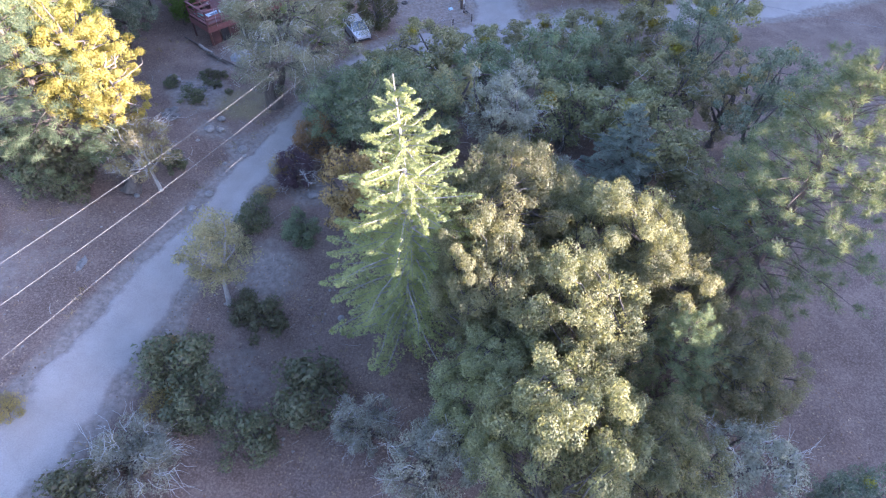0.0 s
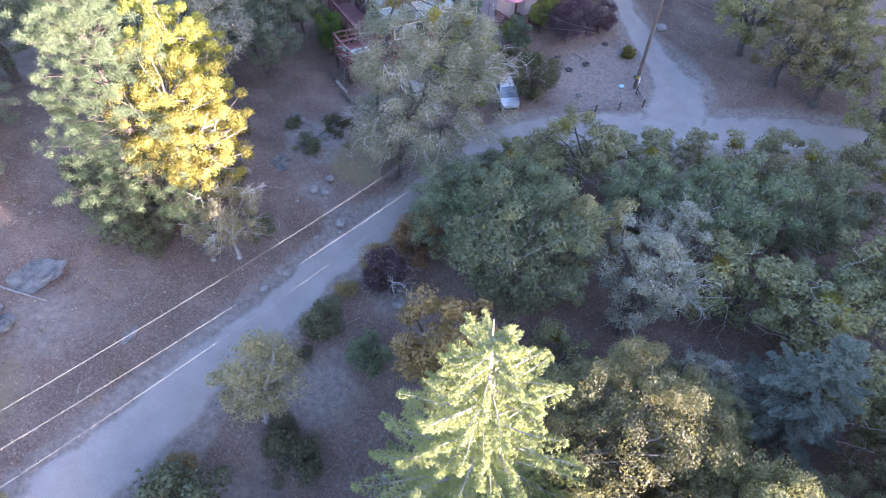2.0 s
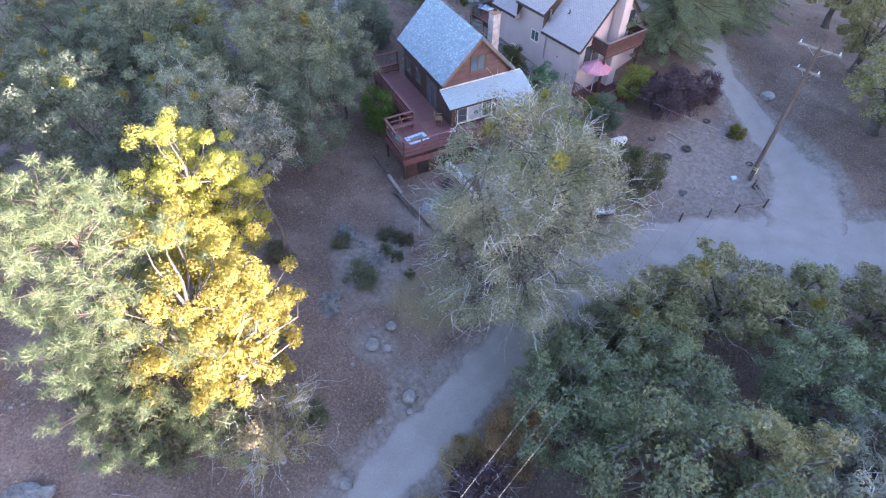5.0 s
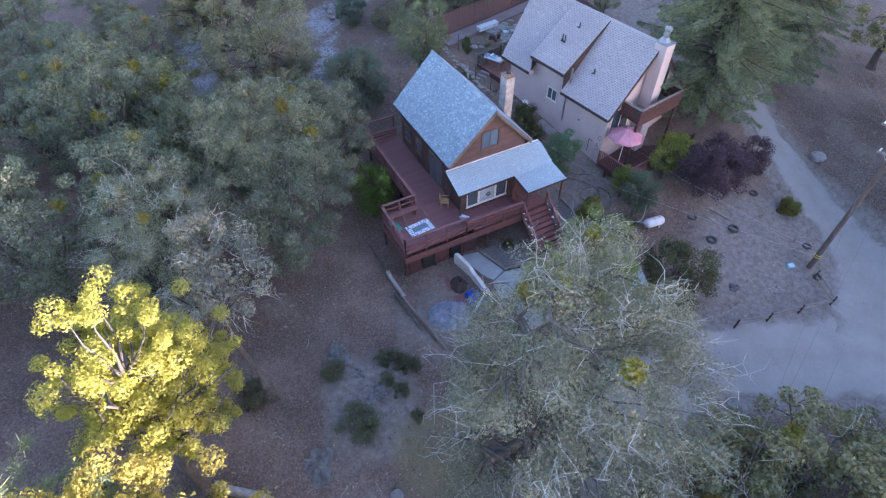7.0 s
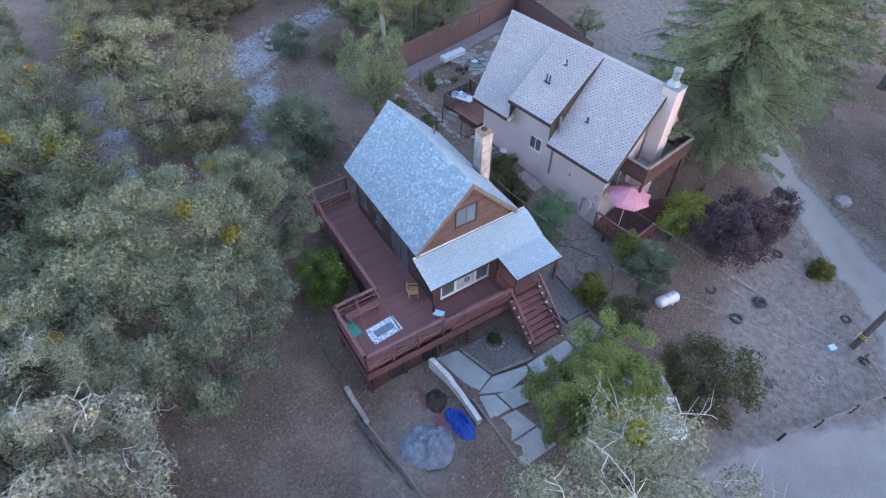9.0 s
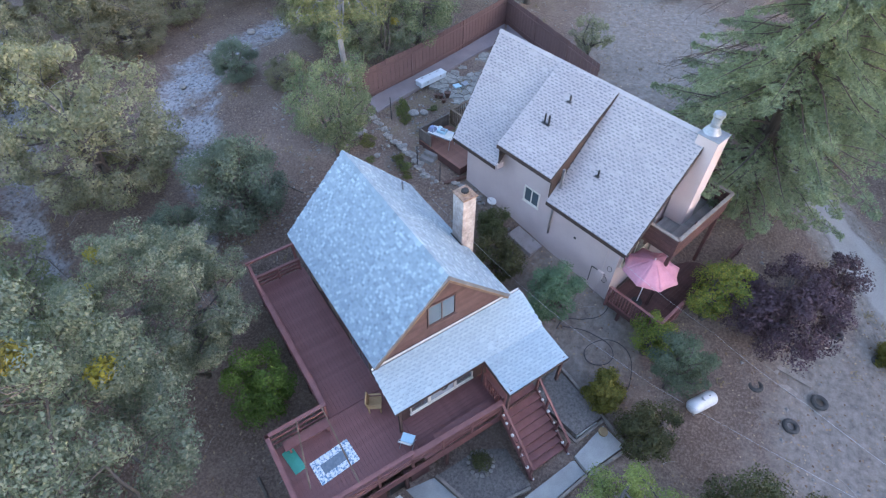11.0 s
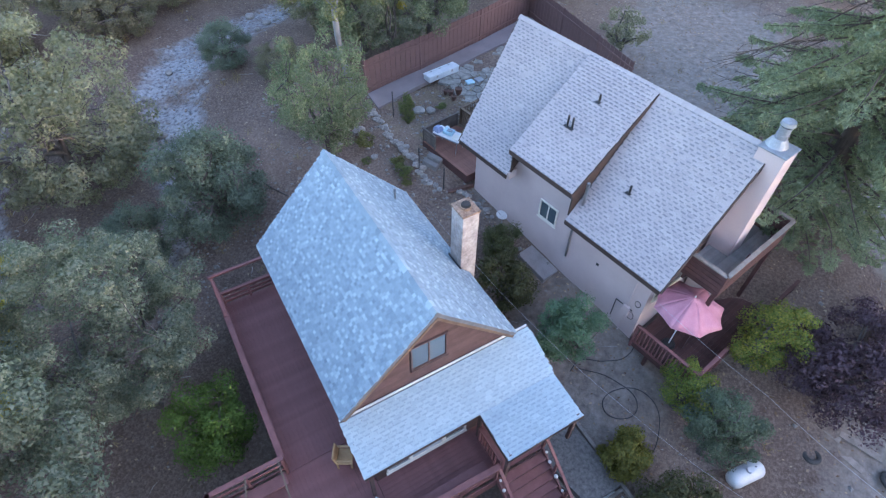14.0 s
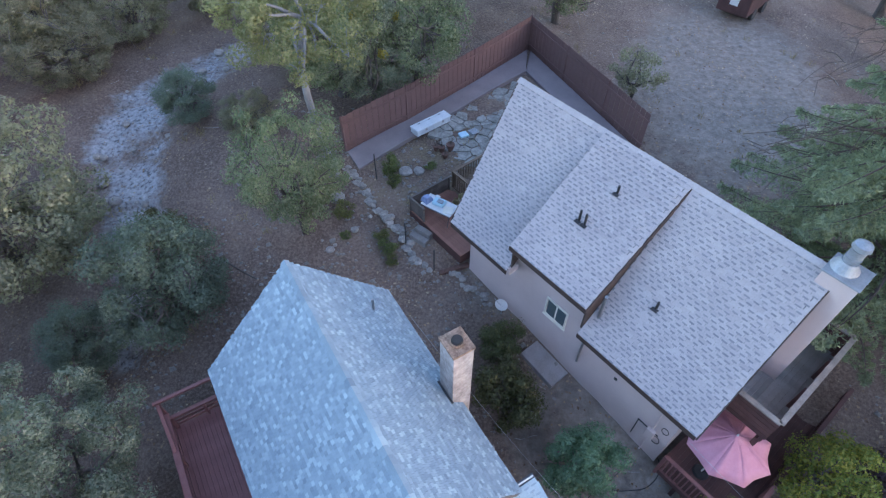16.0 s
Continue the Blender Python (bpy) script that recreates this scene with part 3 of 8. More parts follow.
    if twigs:
        tw = Wood(3)
        for _ in range(twigs):
            i = rnd.randint(clumps)
            out = cs[i] - np.array([lean[0], lean[1], hc])
            out /= np.linalg.norm(out) + 1e-6
            out[2] *= 0.4
            a = cs[i] - out * 0.4 + rnd.normal(0, 0.15, 3)
            b = cs[i] + out * rnd.uniform(0.5, 1.0) * min(1.0, r * blob) + rnd.normal(0, 0.35, 3) + np.array([0, 0, 0.15])
            p = bend(rnd, a, b, 5, 0.12)
            tw.limb(p, np.linspace(0.022, 0.007, 5))
            for _k in range(3):
                s = p[rnd.randint(2, 5)]
                tw.limb(bend(rnd, s, s + out * 0.45 + rnd.normal(0, 0.35, 3), 3, 0.1), (0.012, 0.009, 0.005))
        tagged(mesh_part("twig_work", tw.mesh("twig_work"), M_LICHEN, root, "pale lichen-covered bare twigs", smooth=True), kind="stuff")
    for _ in range(mistletoe):
        i = rnd.randint(clumps)
        if cs[i][2] < hc:
            continue
        m = leaf_quads(rnd, cs[i][None] + rnd.normal(0, 0.1, (1, 3)) + np.array([[0, 0, cr[i] * 0.7]]), np.array([rnd.uniform(0.4, 0.65)]), np.array([260]), 0.09, 0.95)
        tagged(mesh_part("mistletoe", quads_mesh("mistletoe", m), M_MISTLE, root, "round yellow-green mistletoe clump"), kind="stuff")
    return root


def conifer(name, seed, h, r, leaf, label, bark=None, start=0.08, whorl=0.55, per=5, droop=-0.25, size=0.16, spray=34, shape=1.0, rise=0.0, tufts=False, category="tree", gap=0.0, thick=0.016, width=0.5, scatter=0.25, flat=0.3):
    """A tapering needle tree at the origin: straight trunk, whorls of boughs with flat sprays or round tufts."""
    rnd = np.random.RandomState(seed)
    root = thing(name, Matrix(), label, category)
    wood = Wood(6)
    sway = rnd.normal(0, 0.012 * h, 2)
    zs = np.linspace(-0.3, h, 10)
    axis = np.stack([sway[0] * np.sin(zs / h * 3), sway[1] * np.sin(zs / h * 2.2), zs], 1)
    wood.limb(axis, np.linspace(h * thick * 1.2, 0.015, 10))
    mesh_part("trunk", wood.mesh("trunk"), bark or M_RED_BARK, root, smooth=True)
    wood = Wood(3)
    cen, rad, cnt = [], [], []
    z = h * start
    while z < h * 0.985:
        t = (z - h * start) / (h * (1 - start))
        ln0 = r * ((1 - t) ** shape) * (0.55 + 0.45 * min(1, t / 0.12)) + 0.12
        k = per + rnd.randint(0, 2)
        a0 = rnd.uniform(0, 6.28)
        for j in range(k):
            if rnd.uniform() < gap:
                continue
            a = a0 + 6.283 * j / k + rnd.normal(0, 0.2)
            ln = ln0 * rnd.uniform(0.72, 1.12)
            base = np.array([np.interp(z, zs, axis[:, 0]), np.interp(z, zs, axis[:, 1]), z + rnd.normal(0, whorl * scatter)])
            tip = base + np.array([math.cos(a) * ln, math.sin(a) * ln, ln * (droop + rise * t) + 0.15 * ln])
            n = max(3, int(ln / 0.38))
            p = bend(rnd, base, tip, n + 2, 0.03, 0.22)
            wood.limb(p, np.linspace(0.012 + 0.012 * ln, 0.006, len(p)))
            side = np.array([-math.sin(a), math.cos(a), 0.0])
            if not tufts:
                # a pointed, slightly drooping fan of foliage along the bough
                m = int(spray * ln * 2.0) + 12
                s = rnd.uniform(0.1, 1.03, m)
                w = ln * width * np.minimum(1, 2.6 * s) * np.clip(1.04 - s, 0.02, 1) ** 0.62
                o = rnd.uniform(-1, 1, m) * w
                at = np.stack([np.interp(s, np.linspace(0, 1, len(p)), p[:, k]) for k in range(3)], 1)
                at = at + side * o[:, None] + np.array([math.cos(a), math.sin(a), 0.0]) * (0.45 * np.abs(o))[:, None]
                at[:, 2] -= 0.22 * np.abs(o) + rnd.uniform(0, flat * 0.3, m)
                cen += list(at)
                rad += list(rnd.uniform(0.06, 0.13, m))
                cnt += [4] * m
                continue
            for i in range(1, len(p)):
                s = i / (len(p) - 1)
                if s < 0.42:
                    continue
                w = ln * width * (1 - 0.55 * s) * (0.35 + 0.65 * min(1, s * 2.2))
                cen.append(p[i] + side * w * rnd.uniform(-0.8, 0.8) + rnd.normal(0, 0.25, 3) - np.array([0, 0, 0.1 * w * rnd.uniform(0, 1)]))
                rad.append(0.46 * rnd.uniform(0.75, 1.3) * (0.7 + 0.3 * (1 - t)))
                cnt.append(spray)
        z += whorl * rnd.uniform(0.75, 1.2) * (0.6 + 0.4 * (1 - t))
    tagged(mesh_part("bough_work", wood.mesh("bough_work"), bark or M_RED_BARK, root, smooth=True), kind="stuff")
    q = leaf_quads(rnd, np.array(cen), np.array(rad), np.array(cnt), size, 0.9 if tufts else flat, 0.3 if tufts else 0.7, 3.0 if tufts else 2.4, 0.3, 0.34 if tufts else 0.42, tufts)
    mesh_part("crown", quads_mesh("crown", q), leaf, root)
    return root


def plant(ob, x, y, turn=0.0, s=1.0, tall=1.0, sink=0.0, dz=None):
    z = ground_z(x, y) if dz is None else dz
    ob.matrix_basis = pose(x, y, z - sink, 0, 0, turn) @ Matrix.Diagonal((s, s, s * tall, 1))
    return ob


def again(ob, x, y, turn=0.0, s=1.0, tall=1.0, label=""):
    o = copy_thing(ob, pose(x, y, ground_z(x, y), 0, 0, turn) @ Matrix.Diagonal((s, s, s * tall, 1)))
    return tagged(o, label) if label else o


def trees():
    # the tall sunlit cedar, oaks and pines by the start
    plant(conifer("cedar", 11, 17.2, 5.5, M_CEDAR, "tall incense cedar, its top sunlit yellow-green", bark=M_PALE_BARK, spray=34, per=8, whorl=1.05, droop=-0.02, rise=0.12, shape=0.72, size=0.062, gap=0.08, width=0.2, scatter=0.09, flat=0.14), -2.7, 19.5)
    big = broadleaf("oak", 21, 10.6, 4.6, M_OAK, "broad live oak with a dense crown, its top sunlit", clumps=290, per=200, size=0.076, blob=0.15)
    plant(big, 2.9, 22.2, 0, 0.95, 1.18)
    for x, y, turn, s, k in ((8.0, 20.0, 130, 0.9, 1.12), (1.2, 17.2, 60, 0.74, 1.5), (5.0, 15.4, 100, 0.92, 1.14), (9.6, 17.0, 160, 0.8, 1.18), (1.6, 12.6, 220, 0.8, 1.1),
                          (3.4, 9.6, 200, 0.9, 1.22), (7.6, 9.6, 310, 0.8, 0.98), (13.4, 14.5, 300, 0.8, 0.85), (12.0, 22.2, 30, 0.72, 0.85), (6.2, 25.4, 10, 0.6, 0.9)):
        again(big, x, y, turn, s, k)
    grey = broadleaf("oak", 22, 9.0, 3.2, M_OAK_GREY, "greyish oak with lichen on its thin twigs", clumps=80, per=110, twigs=60, stem=0.2, blob=0.2)
    plant(grey, 2.9, 31.5, 0, 0.95)
    again(grey, 4.8, 35.6, 160, 0.82, 0.95)
    again(grey, -1.2, 10.2, 80, 0.85, 1.05)
    again(grey, 12.2, 10.0, 40, 0.9, 1.0)
    again(grey, 6.6, 28.0, 40, 0.62, 0.95)
    pine = conifer("pine", 31, 16.0, 4.8, M_PINE, "ponderosa pine with tufted blue-green needles", tufts=True, start=0.13, per=6, whorl=0.7, droop=-0.05, rise=0.5, spray=95, size=0.09, shape=0.55, thick=0.02)
    plant(pine, -23.9, 29.2, 0, 0.98, 0.9)
    again(pine, 17.2, 21.6, 120, 1.15, 1.0)
    young = again(pine, 9.6, 13.8, 200, 0.62, 1.12)
    tagged(young, "young pine with sunlit tufts of needles")
    yel = broadleaf("oak", 41, 12.2, 4.0, M_OAK_YELLOW, "black oak with bright yellow autumn leaves", clumps=310, per=135, size=0.086, stem=0.22, blob=0.14, lean=(-0.6, 2.0), open_in=0.12)
    plant(yel, -21.2, 28.7, 0, 1.0, 1.03)
    again(yel, -25.4, 34.5, 10, 0.94, 0.95)
    rust = broadleaf("oak", 42, 6.6, 3.0, M_PALE_OLIVE, "half-bare oak with thin yellow-brown leaves", clumps=60, per=110, size=0.085, stem=0.25, blob=0.2, twigs=90, bark=M_PALE_BARK, thick=0.02)
    plant(rust, -19.4, 28.8, 0, 0.85, 1.0)
    again(grey, -4.6, 13.0, 250, 0.6, 0.9)
    # the lichen-hung tree beside the road
    lich = broadleaf("oak", 51, 14.2, 6.0, M_LICHEN_OAK, "large lichen-grey oak with bare silvery branch tips", clumps=240, per=235, size=0.08, stem=0.08, blob=0.17, twigs=300, mistletoe=16, lean=(2.0, 1.3), trunks=2)
    plant(lich, -14.0, 39.9)
    # the green oaks south of the junction
    grn = broadleaf("oak", 61, 8.0, 4.4, M_OAK_GREEN, "dense dark green oak", clumps=130, per=92, size=0.122, stem=0.1, blob=0.2)
    plant(grn, -3.2, 31.2, 0, 1.06, 1.04)
    again(grn, -7.6, 34.2, 100, 0.72, 1.0)
    again(grn, -4.2, 36.4, 210, 0.8, 0.88)
    again(grn, -8.6, 37.4, 250, 0.5, 0.95)
    again(grn, -6.4, 39.6, 300, 0.52, 0.95)
    again(grn, 3.0, 39.4, 200, 0.75, 0.9)
    again(grn, 8.0, 39.6, 20, 0.85, 0.95)
    again(grn, 12.4, 41.0, 70, 0.75, 1.0)
    pale = broadleaf("oak", 66, 8.6, 3.0, M_PALE_OLIVE, "oak with a paler yellowish-green crown", clumps=80, per=120, size=0.1, stem=0.12, blob=0.2)
    plant(pale, -0.1, 34.2, 0, 0.9, 1.02)
    again(pale, 19.6, 34.6, 90, 1.0, 1.0)
    mid = broadleaf("oak", 62, 6.0, 3.0, M_OAK, "low spreading oak beside the road", clumps=70, per=92, size=0.112, stem=0.1, blob=0.21, mistletoe=1, trunks=2, twigs=14)
    plant(mid, -1.4, 43.0, 0, 1.2, 0.88)
    for x, y, turn, s, k in ((2.8, 44.8, 90, 0.85, 0.9), (-4.6, 40.4, 30, 0.85, 0.95), (7.0, 45.6, 200, 0.8, 1.0), (11.4, 46.6, 150, 0.85, 1.0), (15.8, 45.6, 110, 1.0, 1.0), (16.0, 37.6, 240, 1.1, 1.0),
                          (8.0, 34.0, 20, 1.05, 0.95), (13.4, 30.4, 310, 1.15, 0.9), (12.6, 34.6, 60, 0.95, 0.95), (3.6, 27.0, 130, 0.8, 1.0), (-0.4, 26.8, 270, 0.75, 0.95), (16.0, 26.6, 200, 1.1, 0.9), (-4.0, 43.6, 30, 0.6, 0.8)):
        again(mid, x, y, turn, s, k)
    brown = broadleaf("oak", 63, 5.4, 1.9, M_OAK_BROWN, "small oak with rusty brown autumn leaves", clumps=42, per=143, size=0.104, stem=0.2, blob=0.26)
    plant(brown, -5.3, 25.3, 0, 1.35, 1.06)
    plant(conifer("fir", 64, 8.4, 3.3, M_BLUE, "young blue-green fir in shade", spray=30, per=7, whorl=0.6, droop=0.05, size=0.075, shape=0.8, gap=0.08, width=0.24), 10.4, 28.0)
    slim = broadleaf("oak", 65, 7.6, 1.8, M_PALE_OLIVE, "slender roadside oak with thin yellowish leaves", clumps=46, per=117, size=0.088, stem=0.22, blob=0.28, lean=(0.3, 0.4), bark=M_PALE_BARK, thick=0.016)
    plant(slim, -13.5, 20.9, 0, 1.22, 0.85)
    # the oaks west of the house
    west = broadleaf("oak", 71, 11.6, 4.7, M_OAK_WEST, "tall grey-green live oak on a slender leaning trunk", clumps=130, per=105, size=0.118, stem=0.16, blob=0.18, mistletoe=7, trunks=2, thick=0.022)
    near = broadleaf("oak", 74, 11.6, 4.7, M_OAK_WEST, "dense grey-green live oak with mistletoe in its crown", clumps=190, per=240, size=0.088, stem=0.12, blob=0.165, mistletoe=5, trunks=2, thick=0.015)
    plant(near, -28.9, 48.6, 0, 1.0, 1.05)
    again(near, -29.2, 55.2, 150, 0.8, 0.92)
    again(west, -34.4, 45.4, 70, 0.95, 1.0)
    again(west, -42.5, 52.5, 200, 0.98, 1.0)
    again(west, -38.5, 41.0, 300, 0.9)
    again(west, -46.5, 60.0, 20, 0.72)
    again(west, -50.0, 54.0, 260, 0.7)
    again(west, -47.5, 45.5, 10, 0.72)
    again(west, -43.5, 37.5, 80, 0.95)
    again(mid, -47.0, 68.0, 60, 0.9)
    again(mid, -43.4, 57.4, 150, 1.1, 1.0)
    again(grn, -37.0, 53.5, 10, 0.9, 1.0)
    again(grn, -36.5, 49.0, 230, 0.75)
    plant(broadleaf("oak", 75, 9.6, 2.6, M_OAK_GREY, "thin grey oak with a long bare curving trunk", clumps=44, per=100, stem=0.45, blob=0.26, twigs=40, lean=(-2.2, 2.2), thick=0.014), -25.2, 39.2)
    again(lich, -32.8, 42.0, 20, 0.68, 1.02, "pale grey-green oak with silvery twigs and mistletoe")
    for x, y, turn, s, k in ((-38.4, 31.0, 170, 0.6, 0.8), (-41.0, 32.5, 80, 0.75, 0.9), (-34.6, 27.0, 220, 0.38, 0.7), (-47.0, 38.5, 130, 0.8, 0.9), (-39.8, 26.8, 20, 0.7, 0.9),
                          (-53.0, 49.0, 60, 0.75, 0.9), (-45.4, 30.0, 320, 0.8, 0.85), (-56.5, 58.5, 10, 0.7, 0.8), (-52.5, 64.5, 200, 0.62, 0.8), (-50.0, 33.0, 50, 0.8, 0.85), (-57.0, 68.0, 90, 0.7, 0.8), (-47.4, 50.6, 100, 0.8, 0.85), (-51.6, 58.4, 240, 0.78, 0.85), (-55.0, 53.5, 300, 0.8, 0.85), (-60.5, 62.0, 150, 0.85, 0.85), (-46.2, 54.8, 330, 0.7, 0.85), (-61.5, 55.5, 20, 0.85, 0.85)):
        again(west, x, y, turn, s, k)
    creek = broadleaf("oak", 72, 7.4, 4.3, M_OLIVE, "round olive-brown oak beside the dry creek", clumps=150, per=120, size=0.105, stem=0.03, blob=0.175, trunks=2)
    plant(creek, -38.9, 63.8, 0, 1.2, 0.98)
    again(creek, -47.5, 76.5, 100, 0.9)
    for x, y, turn, s in ((-44.2, 74.6, 30, 0.62), (-49.5, 70.4, 160, 0.7), (-43.6, 80.0, 250, 0.6), (-36.4, 84.6, 330, 0.55), (-55.5, 76.5, 70, 0.75), (-31.6, 72.2, 200, 0.3)):
        again(creek, x, y, turn, s, 0.85)
    again(creek, -31.5, 78.5, 200, 0.7)
    again(creek, -53.0, 83.0, 40, 1.0)
    again(creek, -41.0, 85.0, 300, 0.9)
    syc = broadleaf("sycamore", 73, 9.8, 3.4, M_SYCAMORE, "sycamore with a pale bare trunk and yellowing leaves", clumps=80, per=143, size=0.090, stem=0.58, blob=0.2, bark=M_GREY_BARK, lean=(-0.2, 0.3), thick=0.015)
    plant(syc, -26.8, 70.55, 0, 1.0, 1.0)
    again(west, -26.2, 75.2, 200, 0.56, 0.95, "olive-green oak reaching over the fence")
    again(grn, -26.9, 67.5, 40, 0.55, 1.35, "bushy green oak beside the fence")
    again(grn, -25.0, 77.4, 140, 0.72, 1.05)
    again(grn, -28.5, 76.0, 240, 0.75, 0.95)
    again(grn, -19.0, 86.5, 20, 0.8)
    again(grn, -26.0, 86.0, 100, 0.95)
    # the large fir and trees beyond the lane
    fir = conifer("fir", 81, 21.5, 6.0, M_FIR, "huge fir with long drooping boughs beside the pink house", spray=36, per=9, whorl=0.85, droop=-0.24, shape=0.7, size=0.08, start=0.05, width=0.23, gap=0.05)
    dead, rnd = Wood(3), np.random.RandomState(88)
    for _ in range(26):
        a, z, ln = rnd.uniform(1.9, 3.4), rnd.uniform(6.5, 13.0), rnd.uniform(3.2, 5.6)
        p = bend(rnd, (0, 0, z), (math.cos(a) * ln, math.sin(a) * ln, z - ln * rnd.uniform(0.35, 0.75)), 8, 0.05, -0.3)
        dead.limb(p, np.linspace(0.05, 0.01, 8))
        for _k in range(14):
            q = p[rnd.randint(2, 8)] + rnd.normal(0, 0.05, 3)
            dead.limb(bend(rnd, q, q + np.array([math.cos(a), math.sin(a), -0.7]) * rnd.uniform(0.3, 0.9) + rnd.normal(0, 0.3, 3), 4, 0.12), np.linspace(0.014, 0.005, 4))
    tagged(mesh_part("dead_bough_work", dead.mesh("dead_bough_work"), M_RED_BARK, fir, "bare brown drooping dead boughs", smooth=True), kind="stuff")
    plant(fir, -6.0, 68.6)
    again(fir, -1.2, 75.4, 130, 0.78, 0.95, "tall fir beyond the first one, beside the lane")
    far = broadleaf("oak", 82, 9.0, 4.0, M_OAK_OLIVE, "oak with thinning yellow-brown leaves beyond the lane", clumps=80, per=85, size=0.15, stem=0.12, blob=0.21)
    plant(far, 10.0, 65.0)
    again(far, 12.6, 60.6, 70, 0.95)
    again(far, 14.5, 65.5, 190, 1.0)
    again(far, 19.5, 55.0, 40, 0.9)
    again(far, 3.2, 88.0, 90, 0.9, 1.2)
    again(far, 16.0, 59.5, 100, 0.95)
    again(far, 9.5, 73.5, 200, 0.9)
    again(far, 17.5, 69.0, 300, 1.05)
    again(far, 8.5, 82.0, 50, 0.95)
    again(far, 23.5, 62.5, 10, 1.0)
    again(far, 24.5, 50.0, 160, 1.0)
    again(west, 19.5, 41.5, 210, 0.8)
    again(west, 21.0, 32.0, 30, 0.85)
    again(west, 18.5, 24.5, 110, 0.55)
    again(west, 17.5, 8.5, 110, 0.55)
    again(far, -12.0, 98.0, 10, 0.9)
    again(far, 3.0, 99.0, 80, 1.0)
    # garden trees between and before the houses
    plant(broadleaf("shrub", 91, 3.4, 1.5, M_FRESH, "bright green rounded shrub below the deck", "shrub", clumps=50, per=143, size=0.072, stem=0.03, blob=0.27), -25.7, 54.0, 0, 1.05, 1.25)
    plant(broadleaf("tree", 92, 6.4, 2.6, M_GARDEN, "leafy green tree before the porch steps", clumps=230, per=260, size=0.052, stem=0.05, blob=0.17, open_in=0.3), -11.4, 50.0, 0, 1.2, 0.96)
    plant(broadleaf("shrub", 93, 4.4, 2.3, M_DARK, "dark olive shrub on the yard's edge", "shrub", clumps=70, per=130, size=0.080, stem=0.05, blob=0.22, trunks=2), -6.6, 52.9)
    plant(broadleaf("pine", 94, 3.6, 1.35, M_TEAL_PINE, "young blue-green pine between the houses", bark=M_RED_BARK, clumps=46, per=230, size=0.062, stem=0.03, blob=0.27), -14.6, 60.7)
    rb = broadleaf("shrub", 95, 1.5, 0.85, M_SHRUB, "rounded yellowish-green shrub behind the timber edging", "shrub", clumps=40, per=230, size=0.062, stem=0.02, blob=0.34)
    plant(rb, -12.05, 57.4, 0, 1.15, 1.05)
    again(rb, 0.4, 62.0, 40, 0.8, 0.7, "low rounded yellowish shrub in the yard")
    ol = broadleaf("tree", 96, 4.4, 1.5, M_LIME, "small tree with green and yellow leaves beside the low deck", clumps=42, per=136, size=0.080, stem=0.25, blob=0.28)
    plant(ol, -7.8, 62.0, 0, 0.88, 1.0)
    again(ol, -10.3, 59.9, 70, 0.78, 0.8)
    plant(broadleaf("tree", 97, 3.9, 1.35, M_TEAL_TREE, "small blue-green tree near the gas tank", clumps=56, per=170, size=0.062, stem=0.15, blob=0.25), -9.3, 58.5, 0, 0.95, 1.1)
    plant(broadleaf("plum", 98, 3.9, 2.3, M_PLUM, "purple-leaved plum tree beside the yard", clumps=80, per=143, size=0.080, stem=0.15, blob=0.2, trunks=2), -5.2, 61.6, 0, 1.12, 1.0)
    plant(broadleaf("plum", 99, 3.0, 1.5, M_PLUM, "low purple-leaved plum bush beside the lane", clumps=42, per=130, size=0.080, stem=0.1, blob=0.26, trunks=2), -2.6, 63.9)
    ds = broadleaf("shrub", 101, 2.4, 1.1, M_DARK, "dark green shrub beside the chimney", "shrub", clumps=40, per=136, size=0.064, stem=0.05, blob=0.3)
    plant(ds, -17.2, 62.3, 0, 1.15)
    again(ds, -17.9, 64.3, 90, 0.7)
    again(ds, -10.3, 56.0, 90, 1.05, 0.9, "grey-green shrub beside the path")
    again(ds, -32.6, 65.6, 200, 0.9, 0.8, "low dark shrub beside the dry creek")
    jun = broadleaf("shrub", 102, 4.6, 2.2, M_JUNIPER, "dark blue-green juniper-like shrub on the bank", "shrub", clumps=90, per=170, size=0.072, stem=0.03, blob=0.23)
    plant(jun, -30.3, 62.9, 0, 1.22, 1.0)
    again(jun, -35.3, 72.6, 50, 0.6, 0.85, "round green shrub beside the creek bed")
    again(jun, -33.0, 60.5, 90, 0.6)
    weed = broadleaf("weeds", 104, 0.75, 0.6, M_WEED, "low green weeds beside the stones", "weeds", clumps=26, per=60, size=0.05, stem=0.02, blob=0.3)
    plant(weed, -25.6, 68.6, 0, 0.9, 1.0)
    for x, y, turn, sc, k in ((-23.2, 67.4, 70, 0.9, 1.1), (-23.7, 67.9, 130, 0.7, 1.0), (-24.35, 71.2, 200, 0.9, 1.7), (-24.0, 70.6, 250, 0.7, 1.2), (-22.9, 66.9, 20, 0.6, 0.9), (-25.2, 67.6, 300, 0.5, 0.8), (-22.7, 71.9, 160, 0.6, 0.7)):
        again(weed, x, y, turn, sc, k)
    plant(broadleaf("tree", 103, 3.2, 1.3, M_OLIVE, "small thin tree on the bare slope", clumps=32, per=104, size=0.064, stem=0.25, blob=0.28), -14.3, 78.9)
    # shrubs beside the road at the start
    bush = broadleaf("bush", 111, 2.0, 1.05, M_ROADSIDE, "small dark roadside bush", "bush", clumps=30, per=75, size=0.085, stem=0.03, blob=0.32)
    plant(bush, -10.8, 19.6, 0, 1.25, 1.2)
